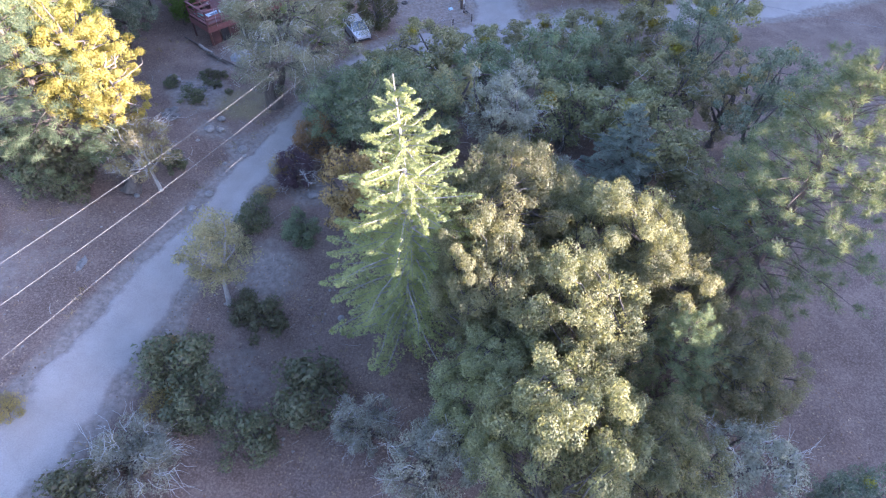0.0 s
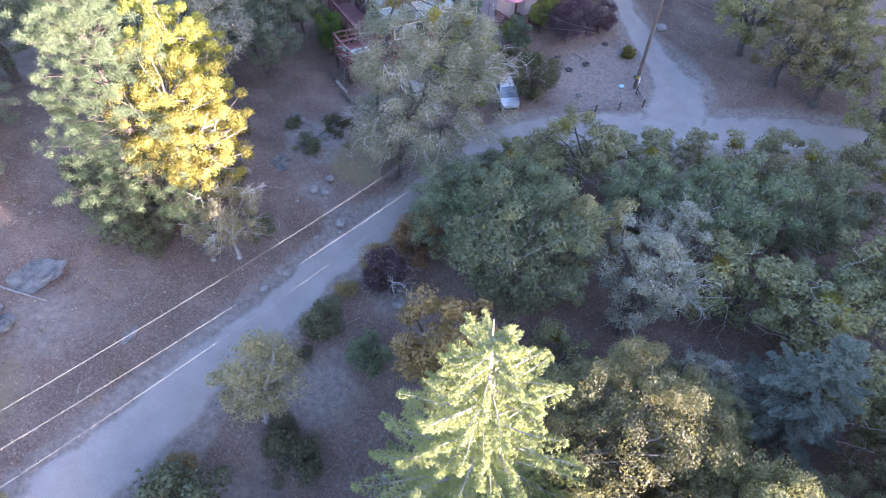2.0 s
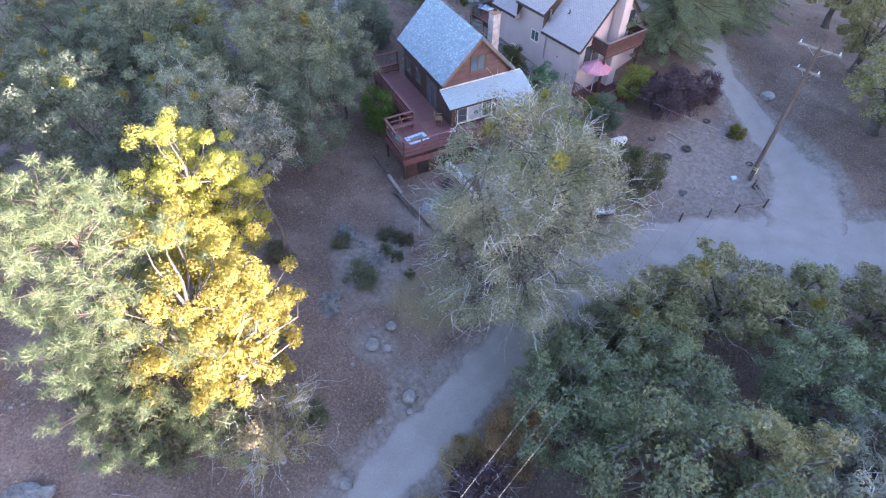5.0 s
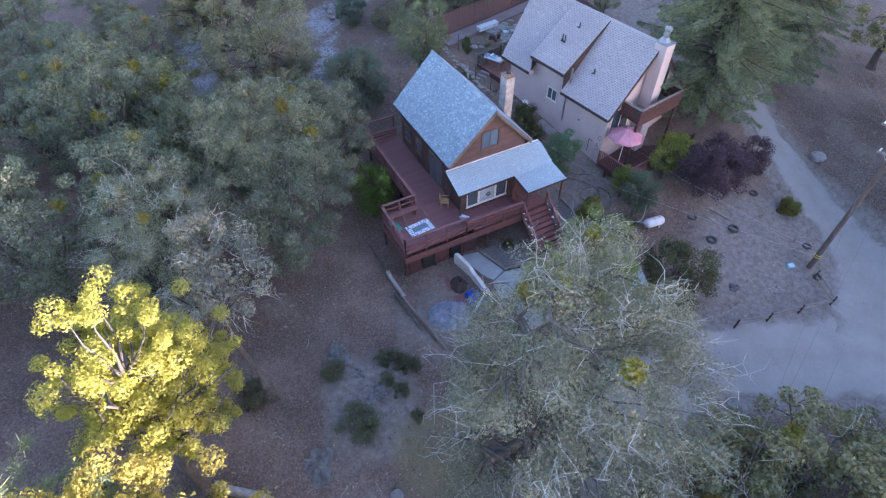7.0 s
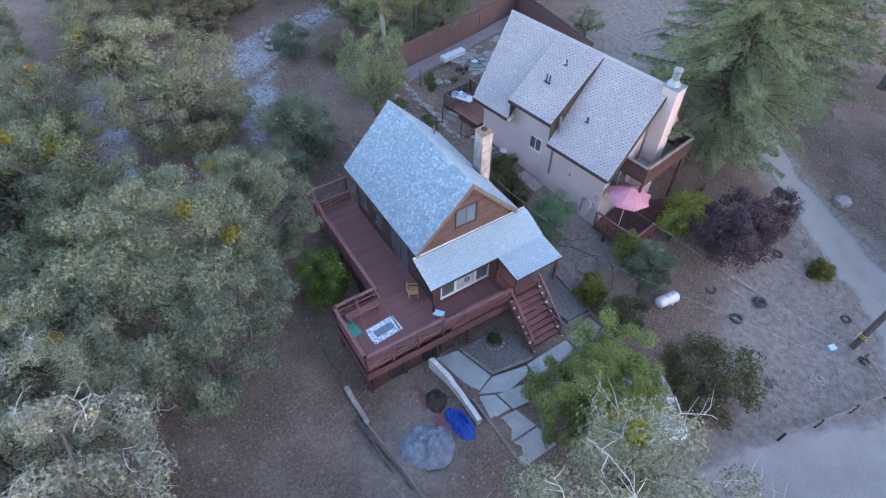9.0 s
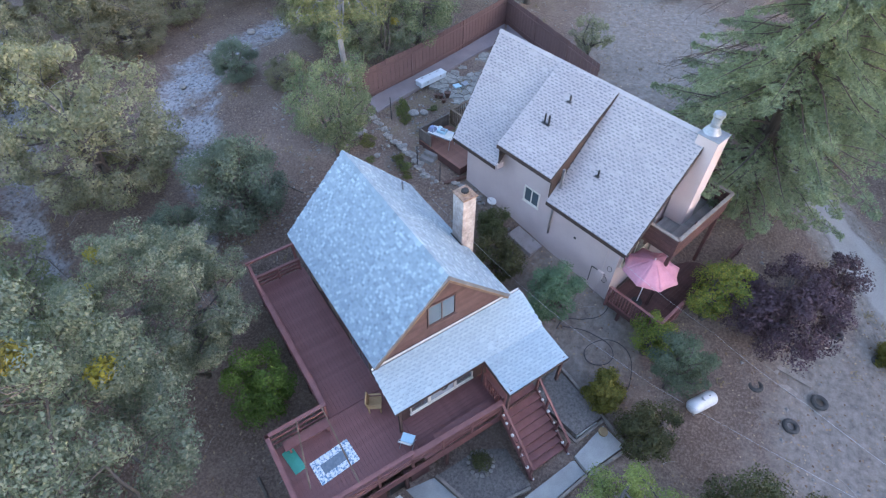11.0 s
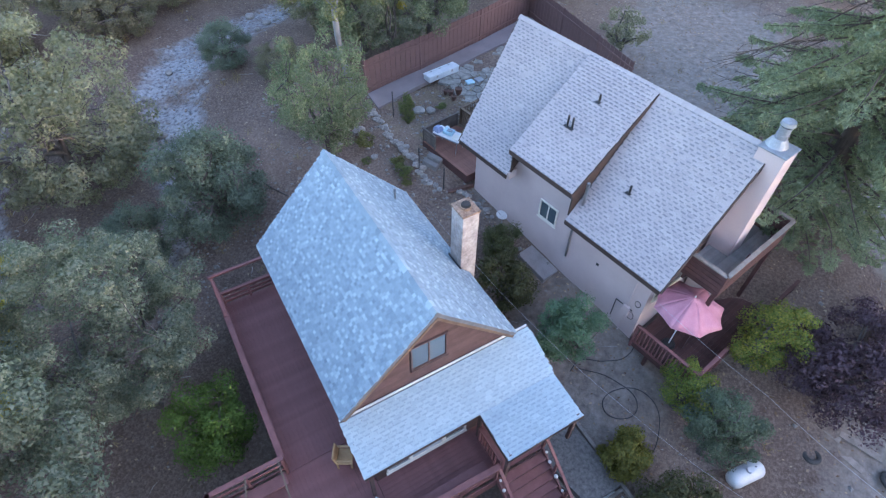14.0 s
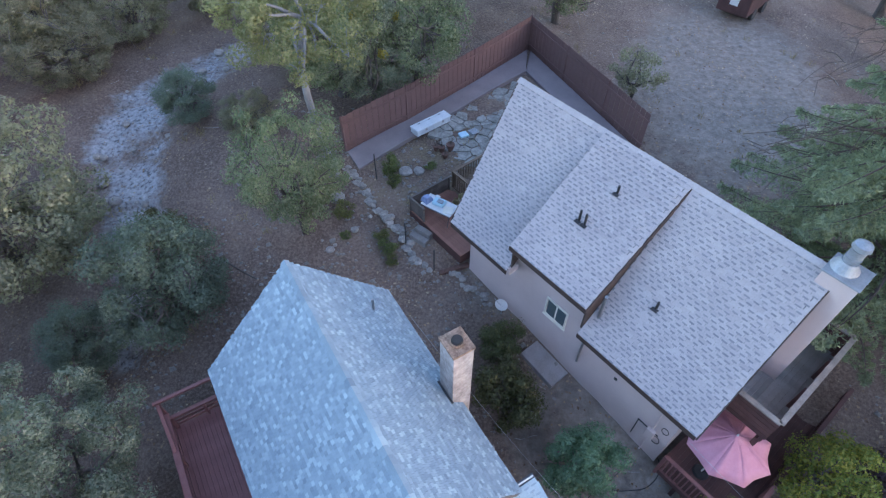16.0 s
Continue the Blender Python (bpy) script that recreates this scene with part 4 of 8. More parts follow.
    for x, y, s, k in ((-12.9, 26.4, 1.0, 0.8), (-7.5, 14.9, 1.7, 0.9), (-10.2, 12.6, 1.2, 1.0), (-18.9, 31.0, 0.65, 0.9), (-14.7, 16.0, 1.5, 0.9), (-25.5, 28.4, 1.9, 0.9), (-23.9, 27.4, 1.2, 0.9),
                       (-28.4, 29.4, 1.3, 0.9), (-12.3, 20.2, 0.85, 0.7), (-13.2, 13.9, 1.3, 0.9), (-16.6, 9.4, 1.2, 0.8), (-23.0, 33.2, 1.1, 0.6), (-23.0, 42.0, 0.5, 0.7), (-20.1, 43.8, 0.48, 0.6),
                       (-19.3, 42.3, 0.36, 0.6), (-20.4, 39.8, 0.8, 0.5), (-19.3, 43.85, 0.42, 0.6), (-20.9, 43.7, 0.36, 0.6), (-20.2, 42.6, 0.32, 0.6), (-25.7, 39.4, 0.7, 0.7), (-13.2, 24.6, 0.42, 0.7), (-18.1, 41.3, 0.28, 0.6)):
        again(bush, x, y, x * 37 % 360, s, k)
    scrub = broadleaf("bush", 116, 1.3, 1.3, M_OAK_BROWN, "low dry brown scrub on the slope", "bush", clumps=40, per=70, size=0.06, stem=0.03, blob=0.3)
    plant(scrub, -26.6, 16.4, 0, 1.2, 0.9)
    for x, y, s in ((-24.8, 14.2, 1.0), (-28.4, 17.4, 1.3), (-26.2, 12.4, 1.1), (-15.9, 17.6, 0.6), (-15.2, 14.4, 0.8), (-11.6, 31.6, 0.9), (-12.6, 29.0, 0.55), (-28.6, 14.4, 1.2), (-21.0, 12.9, 0.6)):
        again(scrub, x, y, x * 53 % 360, s, 0.9)
    plant(broadleaf("bush", 112, 2.6, 2.0, M_OAK_GREY, "grey twiggy roadside bush", "bush", clumps=60, per=136, size=0.072, stem=0.03, blob=0.23, twigs=50), -15.1, 11.3, 0, 1.1, 0.9)
    plant(broadleaf("bush", 113, 3.2, 1.2, M_OAK_GREEN, "narrow green bush under the cedar", "bush", clumps=40, per=143, size=0.072, stem=0.03, blob=0.3), -9.6, 25.2)
    plant(broadleaf("bush", 114, 3.0, 1.5, M_PLUM, "purplish bush beside the road", "bush", clumps=46, per=130, size=0.072, stem=0.03, blob=0.26, twigs=30), -10.7, 30.2)
    plant(broadleaf("bush", 115, 4.0, 2.0, M_OAK_BROWN, "brownish bush beside the road", "bush", clumps=60, per=130, size=0.080, stem=0.05, blob=0.23), -9.6, 33.0, 0, 0.9)


trees()


# ---- materials of buildings ----
M_RED = surface("red_stained_wood", (0.140, 0.056, 0.053), (0.218, 0.096, 0.090), 2.5, 0.7, 30.0, 0.3, vary=0.06, stretch=(1, 1, 1))
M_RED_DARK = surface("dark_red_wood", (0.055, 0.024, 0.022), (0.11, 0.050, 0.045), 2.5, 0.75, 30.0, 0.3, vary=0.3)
M_SIDING = surface("brown_cedar_siding", (0.058, 0.033, 0.030), (0.126, 0.073, 0.064), 2.0, 0.75, 26.0, 0.3, vary=0.35)
M_TRIM_WOOD = surface("golden_trim_wood", (0.10, 0.065, 0.043), (0.19, 0.13, 0.085), 3.0, 0.7, 30.0, 0.2)
M_STUCCO = surface("pink_stucco", (0.46, 0.375, 0.36), (0.57, 0.47, 0.45), 0.7, 0.95, 90.0, 0.35)
M_CHIMNEY = surface("stained_chimney_stucco", (0.19, 0.165, 0.15), (0.54, 0.48, 0.44), 2.4, 0.95, 9.0, 0.6)
M_RUST = surface("rusty_chimney_top", (0.10, 0.055, 0.035), (0.36, 0.24, 0.17), 5.0, 0.9, 20.0, 0.4)
M_CONCRETE = surface("pale_concrete", (0.24, 0.25, 0.245), (0.39, 0.40, 0.385), 1.2, 0.9, 30.0, 0.25)
M_WHITE_CONCRETE = surface("painted_concrete", (0.42, 0.40, 0.37), (0.72, 0.70, 0.66), 2.5, 0.85, 18.0, 0.3)
M_TIMBER = surface("weathered_timber", (0.13, 0.11, 0.095), (0.30, 0.26, 0.225), 3.0, 0.9, 30.0, 0.4)
M_GREY_BOARD = surface("grey_deck_board", (0.16, 0.155, 0.15), (0.30, 0.29, 0.28), 2.0, 0.85, 30.0, 0.3, vary=0.3)
M_FASCIA = surface("dark_brown_fascia", (0.035, 0.022, 0.018), (0.07, 0.045, 0.036), 3.0, 0.7, 30.0, 0.2)
M_FENCE = surface("rust_brown_fence", (0.112, 0.062, 0.056), (0.172, 0.099, 0.090), 0.8, 0.85, 25.0, 0.3, vary=0.08)
M_STONE = surface("grey_fieldstone", (0.14, 0.13, 0.12), (0.34, 0.32, 0.295), 3.0, 0.95, 16.0, 0.6, vary=0.4, depth=0.03)
M_ROCK = surface("dark_boulder_rock", (0.07, 0.068, 0.065), (0.25, 0.24, 0.225), 2.2, 0.95, 5.0, 1.0, vary=0.3, depth=0.25)
M_METAL = surface("galvanised_metal", (0.28, 0.29, 0.30), (0.46, 0.47, 0.48), 3.0, 0.5, 20.0, 0.1, metal=0.9)
M_GALV = surface("dull_zinc_sheet", (0.20, 0.225, 0.25), (0.34, 0.37, 0.40), 3.0, 0.5, 20.0, 0.1, metal=0.45)
M_DARK_METAL = surface("dark_metal", (0.03, 0.03, 0.032), (0.07, 0.07, 0.072), 3.0, 0.55, 20.0, 0.1, metal=0.5)
M_SOOT = surface("black_soot", (0.012, 0.011, 0.011), (0.035, 0.032, 0.03), 5.0, 0.9, 20.0, 0.2)
M_WHITE = surface("white_paint", (0.50, 0.51, 0.515), (0.70, 0.70, 0.69), 2.0, 0.5, 20.0, 0.05)
M_CREAM = surface("cream_vinyl", (0.58, 0.55, 0.48), (0.70, 0.67, 0.60), 2.0, 0.6, 20.0, 0.05)
M_RUBBER = surface("dusty_black_rubber", (0.025, 0.024, 0.023), (0.085, 0.078, 0.072), 4.0, 0.9, 30.0, 0.3)
M_PINK_CLOTH = surface("faded_pink_cloth", (0.42, 0.165, 0.215), (0.57, 0.28, 0.34), 1.5, 0.9, 60.0, 0.15, vary=0.25)
M_TARP = surface("grey_blue_tarp", (0.11, 0.13, 0.17), (0.30, 0.34, 0.40), 3.0, 0.4, 9.0, 1.0, depth=0.12)
M_BLUE_TARP = surface("blue_tarp", (0.012, 0.055, 0.32), (0.025, 0.11, 0.50), 2.0, 0.4, 8.0, 0.6, depth=0.05)
M_TEAL = surface("teal_plastic", (0.02, 0.22, 0.17), (0.035, 0.30, 0.23), 2.0, 0.5, 20.0, 0.1)
M_SKY_PLASTIC = surface("pale_blue_plastic", (0.30, 0.50, 0.60), (0.42, 0.62, 0.70), 2.0, 0.5, 20.0, 0.1)
M_TAN = surface("tan_wicker", (0.28, 0.18, 0.09), (0.45, 0.31, 0.17), 4.0, 0.8, 60.0, 0.4)
M_SHINGLE_A = shingle_material("blue_grey_shingle", [(0.150, 0.200, 0.235), (0.238, 0.310, 0.350), (0.177, 0.235, 0.275), (0.256, 0.330, 0.370), (0.194, 0.260, 0.300), (0.353, 0.440, 0.475), (0.221, 0.290, 0.330), (0.168, 0.225, 0.265)], 0.15)
M_SHINGLE_P = shingle_material("pale_blue_grey_shingle", [(0.274, 0.360, 0.405), (0.326, 0.420, 0.460), (0.292, 0.380, 0.420), (0.345, 0.440, 0.480), (0.287, 0.375, 0.415)], 0.15)
M_SHINGLE_B = shingle_material("pinkish_grey_shingle", [(0.31, 0.285, 0.29), (0.38, 0.35, 0.35), (0.34, 0.315, 0.32), (0.40, 0.37, 0.365), (0.33, 0.305, 0.31)])
# two darker shingle colours that stand for the shadow line under the tabs
M_SHINGLE_SHADOW = shingle_material("shingle_shadow_line", [(0.17, 0.17, 0.19), (0.21, 0.21, 0.23), (0.24, 0.235, 0.25), (0.19, 0.19, 0.21)], 0.15)
M_SHINGLE_SOFT_SHADOW = shingle_material("soft_shingle_shadow_line", [(0.229, 0.305, 0.345), (0.256, 0.335, 0.375), (0.243, 0.320, 0.360)], 0.15)
M_ROOF_FELT = surface("dark_roof_underlay", (0.10, 0.105, 0.115), (0.17, 0.175, 0.185), 3.0, 0.9, 30.0, 0.2)


def build_glass(nt, b):
    b.inputs["Base Color"].default_value = (0.085, 0.12, 0.14, 1)
    b.inputs["Roughness"].default_value = 0.04
    b.inputs["Specular IOR Level"].default_value = 1.0
    b.inputs["IOR"].default_value = 1.9


M_GLASS = material("window_glass", build_glass)
M_CURTAIN = surface("pale_curtained_pane", (0.27, 0.33, 0.37), (0.47, 0.52, 0.55), 3.0, 0.25, 12.0, 0.0)


def unit_mesh(name, bm):
    me = bpy.data.meshes.new(name)
    bm.to_mesh(me)
    bm.free()
    return me


def shingle_shape():
    """One shingle tab: a thin wedge, x along the eave, y up the slope, z outward; unit width and height."""
    v = [(-0.5, 0, 0.0), (0.5, 0, 0.0), (0.5, 1.12, 0.0), (-0.5, 1.12, 0.0), (-0.5, 0, 1.0), (0.5, 0, 1.0), (0.5, 1.12, 0.12), (-0.5, 1.12, 0.12)]
    f = [(4, 5, 6, 7), (0, 1, 5, 4), (1, 2, 6, 5), (3, 0, 4, 7)]
    return v, f


def shingle_field(parent, name, corner, along, upslope, low, high, tab, course, mat, seed, singles=0, thick=0.014, stagger=0.5, gap=0.006, band=None):
    """Courses of shingles on a slope. low and high: (start, end) along the eave and along the top."""
    rnd = random.Random(seed)
    o, a, u = Vector(corner), Vector(along).normalized(), Vector(upslope)
    ln = u.length
    u = u.normalized()
    n = a.cross(u)
    if n.z < 0:
        n = -n
    sv, sf = shingle_shape()
    single = data_mesh(name, [(x * (tab - gap), y * course, z * thick) for x, y, z in sv], sf)
    single.materials.append(mat)
    single.update()
    vs, fs, places = [], [], []
    rows = int(ln / course)
    for r in range(rows):
        t = (r + 0.5) / rows
        s0, s1 = low[0] + (high[0] - low[0]) * t, low[1] + (high[1] - low[1]) * t
        x = s0 + (tab * stagger * (r % 2)) * 0.999 + rnd.uniform(-0.02, 0.02)
        if r % 2:
            places.append((s0 + tab * stagger * 0.5, r, 0.5))
        while x + tab <= s1 + 0.02:
            places.append((x + tab / 2, r, 1.0))
            x += tab
        if s1 - x > 0.05:
            places.append((x + (s1 - x) / 2, r, (s1 - x) / tab))
    rnd.shuffle(places)
    # the pieces built one by one lie together in the middle of the slope
    mid = (low[0] + low[1]) / 2
    order = sorted(range(len(places)), key=lambda i: abs(places[i][0] - mid) + abs(places[i][1] - rows / 2) * course)
    chosen = {i for i in order[:singles] if places[i][2] == 1.0}
    for i, (x, r, w) in enumerate(places):
        p = o + a * x + u * (r * course) + n * (0.004 + rnd.uniform(0, 0.003))
        if i in chosen:
            ob = new("shingle", single)
            ob.parent = parent
            ob.matrix_basis = Matrix(((a.x, u.x, n.x, p.x), (a.y, u.y, n.y, p.y), (a.z, u.z, n.z, p.z), (0, 0, 0, 1)))
        else:
            b0 = len(vs)
            th = thick * rnd.uniform(0.8, 1.3)
            vs += [tuple(p + a * (vx * (tab * w - gap)) + u * (vy * course) + n * (vz * th)) for vx, vy, vz in sv]
            fs += [tuple(b0 + k for k in f) for f in sf]
    if band:
        # shadow line painted as a dark band along the lower edge of every other tab
        bs, bf = [], []
        for i, (x, r, w) in enumerate(places):
            if w < 1.0 or rnd.random() < 0.06:
                continue
            p = o + a * (x + rnd.uniform(-0.02, 0.02)) + u * (r * course - 0.004) + n * (thick * 1.3 + 0.006)
            b0 = len(bs)
            wide, tall = tab * rnd.uniform(0.56, 0.68), course * rnd.uniform(0.28, 0.36)
            bs += [tuple(p + a * (vx * wide) + u * (vy * tall) + n * (vz * 0.006)) for vx, vy, vz in sv]
            bf += [tuple(b0 + k for k in f) for f in sf]
        tagged(mesh_part("shingle_band", data_mesh("shingle_band", bs, bf), band, parent), kind="stuff")
    return tagged(mesh_part("shingles", data_mesh(name + "s", vs, fs), mat, parent), kind="stuff")


def ridge_caps(parent, count, v0, step, z, angle, size, mat):
    """Cap shingles folded over a ridge: one bent piece after another."""
    w, ln, t = size
    c, s = math.cos(angle), math.sin(angle)
    prof = [(-w * c, -w * s), (0, 0.004), (w * c, -w * s), (w * c, -w * s - t), (0, -t), (-w * c, -w * s - t)]
    vs = [(x, 0, q + 0.014) for x, q in prof] + [(x, ln, q) for x, q in prof]
    fs = [(0, 1, 7, 6), (1, 2, 8, 7), (2, 3, 9, 8), (5, 0, 6, 11), (0, 5, 4, 1), (1, 4, 3, 2)]
    me = data_mesh("ridge_cap", vs, fs)
    me.materials.append(mat)
    for k in range(count):
        ob = new("ridge_cap", me)
        ob.parent = parent
        ob.matrix_basis = Matrix.Translation((0, v0 + k * step, z))


def window_part(parent, face, u0, u1, z0, z1, at, out, frame_mat, bars=1, pane_mat=None):
    """A window in a wall: frame, sill and panes. face 'v': the wall lies at v = at and looks along out (+1 or -1)."""
    w = new("window")
    w.parent = parent
    t = 0.06

    def put(a0, a1, b0, b1, d0, d1):
        lo, hi = at + out * d0, at + out * d1
        return (a0, min(lo, hi), b0, a1, max(lo, hi), b1) if face == "v" else (min(lo, hi), a0, b0, max(lo, hi), a1, b1)
    rows = [put(u0 - t, u1 + t, z1, z1 + t, -0.02, 0.05), put(u0 - t, u1 + t, z0 - t, z0, -0.02, 0.05), put(u0 - t, u0, z0, z1, -0.02, 0.05), put(u1, u1 + t, z0, z1, -0.02, 0.05)]
    for k in range(1, bars + 1):
        c = u0 + (u1 - u0) * k / (bars + 1)
        rows.append(put(c - 0.025, c + 0.025, z0, z1, -0.02, 0.035))
    part("window_frame", boxes(*rows), frame_mat, w)
    part("sill", boxes(put(u0 - t - 0.03, u1 + t + 0.03, z0 - t - 0.035, z0 - t, -0.02, 0.08)), frame_mat, w)
    for k in range(bars + 1):
        a = u0 + (u1 - u0) * k / (bars + 1)
        b = u0 + (u1 - u0) * (k + 1) / (bars + 1)
        part("pane", boxes(put(a + 0.02, b - 0.02, z0 + 0.01, z1 - 0.01, 0.0, 0.012)), pane_mat or M_GLASS, w)
    return w


def deck_boards(parent, u0, u1, v0, v1, z, along, mat, width=0.14, gap=0.004, name="board", seed=1):
    """Planks side by side over a rectangle; along 'v' or 'u'."""
    rnd = random.Random(seed)
    span, ln = ((u1 - u0), (v1 - v0)) if along == "v" else ((v1 - v0), (u1 - u0))
    n = int(span / (width + gap))
    w = span / n - gap
    shared = unit_mesh(name, boxes((-w / 2, 0, -0.035, w / 2, ln, 0), bevel=0.003))
    shared.materials.append(mat)
    for i in range(n):
        ob = new(name, shared)
        ob.parent = parent
        c = (i + 0.5) * span / n
        ob.matrix_basis = pose(u0 + c, v0, z + rnd.uniform(-0.002, 0.002)) if along == "v" else pose(u0, v0 + c, z + rnd.uniform(-0.002, 0.002), 0, 0, -90)


def railing(parent, a, b, z, h, mat, cap=0.14, step=1.4, boards=(0.25, 0.55), plank=0.12, post=0.09):
    """A deck railing from a to b: posts, cap and level boards, each a part."""
    a, b = Vector((*a, 0)), Vector((*b, 0))
    d = b - a
    n = max(1, round(d.length / step))
    for i in range(n + 1):
        p = a + d * (i / n)
        part("post", boxes((p.x - post / 2, p.y - post / 2, z - 0.2, p.x + post / 2, p.y + post / 2, z + h - 0.02), bevel=0.008), mat, parent)
    e = d.normalized() * 0.07
    part("cap_rail", beams(((a - e) + Vector((0, 0, z + h)), (b + e) + Vector((0, 0, z + h)), cap, 0.045), bevel=0.008), mat, parent)
    for k in boards:
        part("rail_board", beams((a + Vector((0, 0, z + k * h)), b + Vector((0, 0, z + k * h)), 0.03, plank)), mat, parent)


def balusters(parent, a, b, z, h, mat, gap=0.14, w=0.04):
    """A railing with upright bars."""
    a, b = Vector((*a, 0)), Vector((*b, 0))
    d = b - a
    n = int(d.length / gap)
    bar = unit_mesh("baluster", boxes((-w / 2, -w / 2, 0, w / 2, w / 2, h - 0.1)))
    bar.materials.append(mat)
    for i in range(n + 1):
        p = a + d * (i / n)
        ob = new("baluster", bar)
        ob.parent = parent
        ob.matrix_basis = pose(p.x, p.y, z + 0.06, 0, 0, math.degrees(math.atan2(d.y, d.x)))
    up = Vector((0, 0, 1))
    part("cap_rail", beams((a + up * (z + h), b + up * (z + h), 0.13, 0.045), bevel=0.008), mat, parent)
    part("bottom_rail", beams((a + up * (z + 0.06), b + up * (z + 0.06), 0.05, 0.08)), mat, parent)
    for p in (a, b):
        part("post", boxes((p.x - 0.05, p.y - 0.05, z - 0.3, p.x + 0.05, p.y + 0.05, z + h), bevel=0.008), mat, parent)


# ---- the brown cabin ----
A_M = pose(-18.52, 56.71, 0, 0, 0, 46.0)
FLOOR_A = 2.3


def cabin():
    house = thing("house", A_M, "brown timber cabin with a steep blue-grey shingle roof", "house")
    w0, w1, v0, v1, ze = -2.75, 2.5, 0.22, 7.3, 5.45

    def gable(v, out):
        bm = bmesh.new()
        slope = (8.2 - 5.34) / 3.16
        ridge = 8.2 - 0.16
        prof = [(w0, -0.6), (w1, -0.6), (w1, ridge - 1.045 * w1), (0, ridge), (w0, ridge + slope * w0)]
        a = [bm.verts.new((x, v, z)) for x, z in prof]
        b = [bm.verts.new((x, v + out * 0.16, z)) for x, z in prof]
        bm.faces.new(a)
        bm.faces.new(b[::-1])
        for i in range(5):
            j = (i + 1) % 5
            bm.faces.new((a[i], a[j], b[j], b[i]))
        bmesh.ops.recalc_face_normals(bm, faces=bm.faces)
        return bm
    part("wall", gable(v0, 1), M_SIDING, house)
    part("wall", gable(v1, -1), M_SIDING, house)
    zw = 8.2 - 0.2 - 0.905 * 2.75
    part("wall", boxes((w0, v0 + 0.16, -0.6, w0 + 0.16, v1 - 0.16, zw)), M_SIDING, house)
    part("wall", boxes((w1 - 0.16, v0 + 0.16, -0.6, w1, v1 - 0.16, 5.36)), M_SIDING, house)
    # lapped boards on the front gable and the deck side
    slope = 0.905
    z = 2.4
    while z < 7.9:
        half = min((8.0 - z) / slope - 0.06, 9)
        a, b = max(w0 - 0.02, -half), min(w1 + 0.02, (7.97 - z) / 1.06 - 0.1)
        if b - a > 0.15:
            bm = bmesh.new()
            beam(bm, (a, v0 - 0.012, z + 0.09), (b, v0 - 0.012, z + 0.09), 0.022, 0.18)
            bmesh.ops.rotate(bm, cent=(0, v0 - 0.012, z + 0.18), matrix=Matrix.Rotation(-0.06, 3, "X"), verts=bm.verts)
            part("siding_board", bm, M_SIDING, house)
        z += 0.185
    z = 2.35
    while z < zw - 0.1:
        part("siding_board", boxes((w0 - 0.024, v0, z, w0, v1, z + 0.165)), M_SIDING, house)
        z += 0.18
    # roof planes with thickness
    def roof_plane(name, a, b, c, d, t, mat):
        bm = bmesh.new()
        p = [Vector(q) for q in (a, b, c, d)]
        n = (p[1] - p[0]).cross(p[3] - p[0]).normalized()
        n = n if n.z > 0 else -n
        top = [bm.verts.new(q) for q in p]
        low = [bm.verts.new(q - n * t) for q in p]
        bm.faces.new(top)
        bm.faces.new(low)
        for i in range(4):
            j = (i + 1) % 4
            bm.faces.new((top[i], top[j], low[j], low[i]))
        bmesh.ops.recalc_face_normals(bm, faces=bm.faces)
        return part(name, bm, mat, house)
    rw = roof_plane("roof", (-3.17, -0.12, 5.33), (0, -0.02, 8.19), (0, 7.88, 8.19), (-3.17, 7.55, 5.33), 0.12, M_ROOF_FELT)
    re = roof_plane("roof", (2.88, -0.12, 5.2), (0, -0.02, 8.19), (0, 7.88, 8.19), (2.88, 7.55, 5.2), 0.12, M_ROOF_FELT)
    shingle_field(rw, "shingle", (-3.19, 0, 5.325), (0, 1, 0), (3.19, 0, 2.875), (-0.14, 7.57), (-0.03, 7.9), 0.125, 0.105, M_SHINGLE_A, 5, singles=290, thick=0.018)
    shingle_field(re, "shingle", (2.90, 0, 5.195), (0, 1, 0), (-2.90, 0, 3.005), (-0.14, 7.57), (-0.03, 7.9), 0.125, 0.105, M_SHINGLE_A, 6, thick=0.018)
    ridge_caps(house, 33, 0.0, 0.24, 8.215, 0.74, (0.17, 0.26, 0.012), M_SHINGLE_A)
    # barge boards in golden wood
    for v in (-0.09, 7.42):
        part("barge_board", beams(((-3.1, v, 5.13), (0, v + 0.06 * (v < 0), 7.95), 0.03, 0.09)), M_TRIM_WOOD, house)
        part("barge_board", beams(((2.8, v, 5.02), (0, v + 0.06 * (v < 0), 7.95), 0.03, 0.09)), M_TRIM_WOOD, house)
    part("fascia", beams(((-3.16, -0.1, 5.22), (-3.16, 7.53, 5.22), 0.03, 0.16)), M_FASCIA, house)
    # porch roof: a shallow lean-to with a wing over the steps
    rp = roof_plane("porch_roof", (-3.2, -1.49, 4.16), (3.55, -1.49, 4.195), (3.55, 0.2, 4.84), (-3.2, 0.2, 4.84), 0.1, M_ROOF_FELT)
    rq = roof_plane("porch_roof", (0.68, -3.07, 4.06), (3.48, -3.07, 4.06), (3.48, -1.46, 4.19), (0.68, -1.46, 4.19), 0.1, M_ROOF_FELT)
    shingle_field(rp, "shingle", (-3.22, -1.51, 4.165), (1, 0.0, 0.006), (0, 1.63, 0.655), (0, 6.79), (0, 6.79), 0.25, 0.13, M_SHINGLE_P, 7, thick=0.016, band=M_SHINGLE_SOFT_SHADOW)
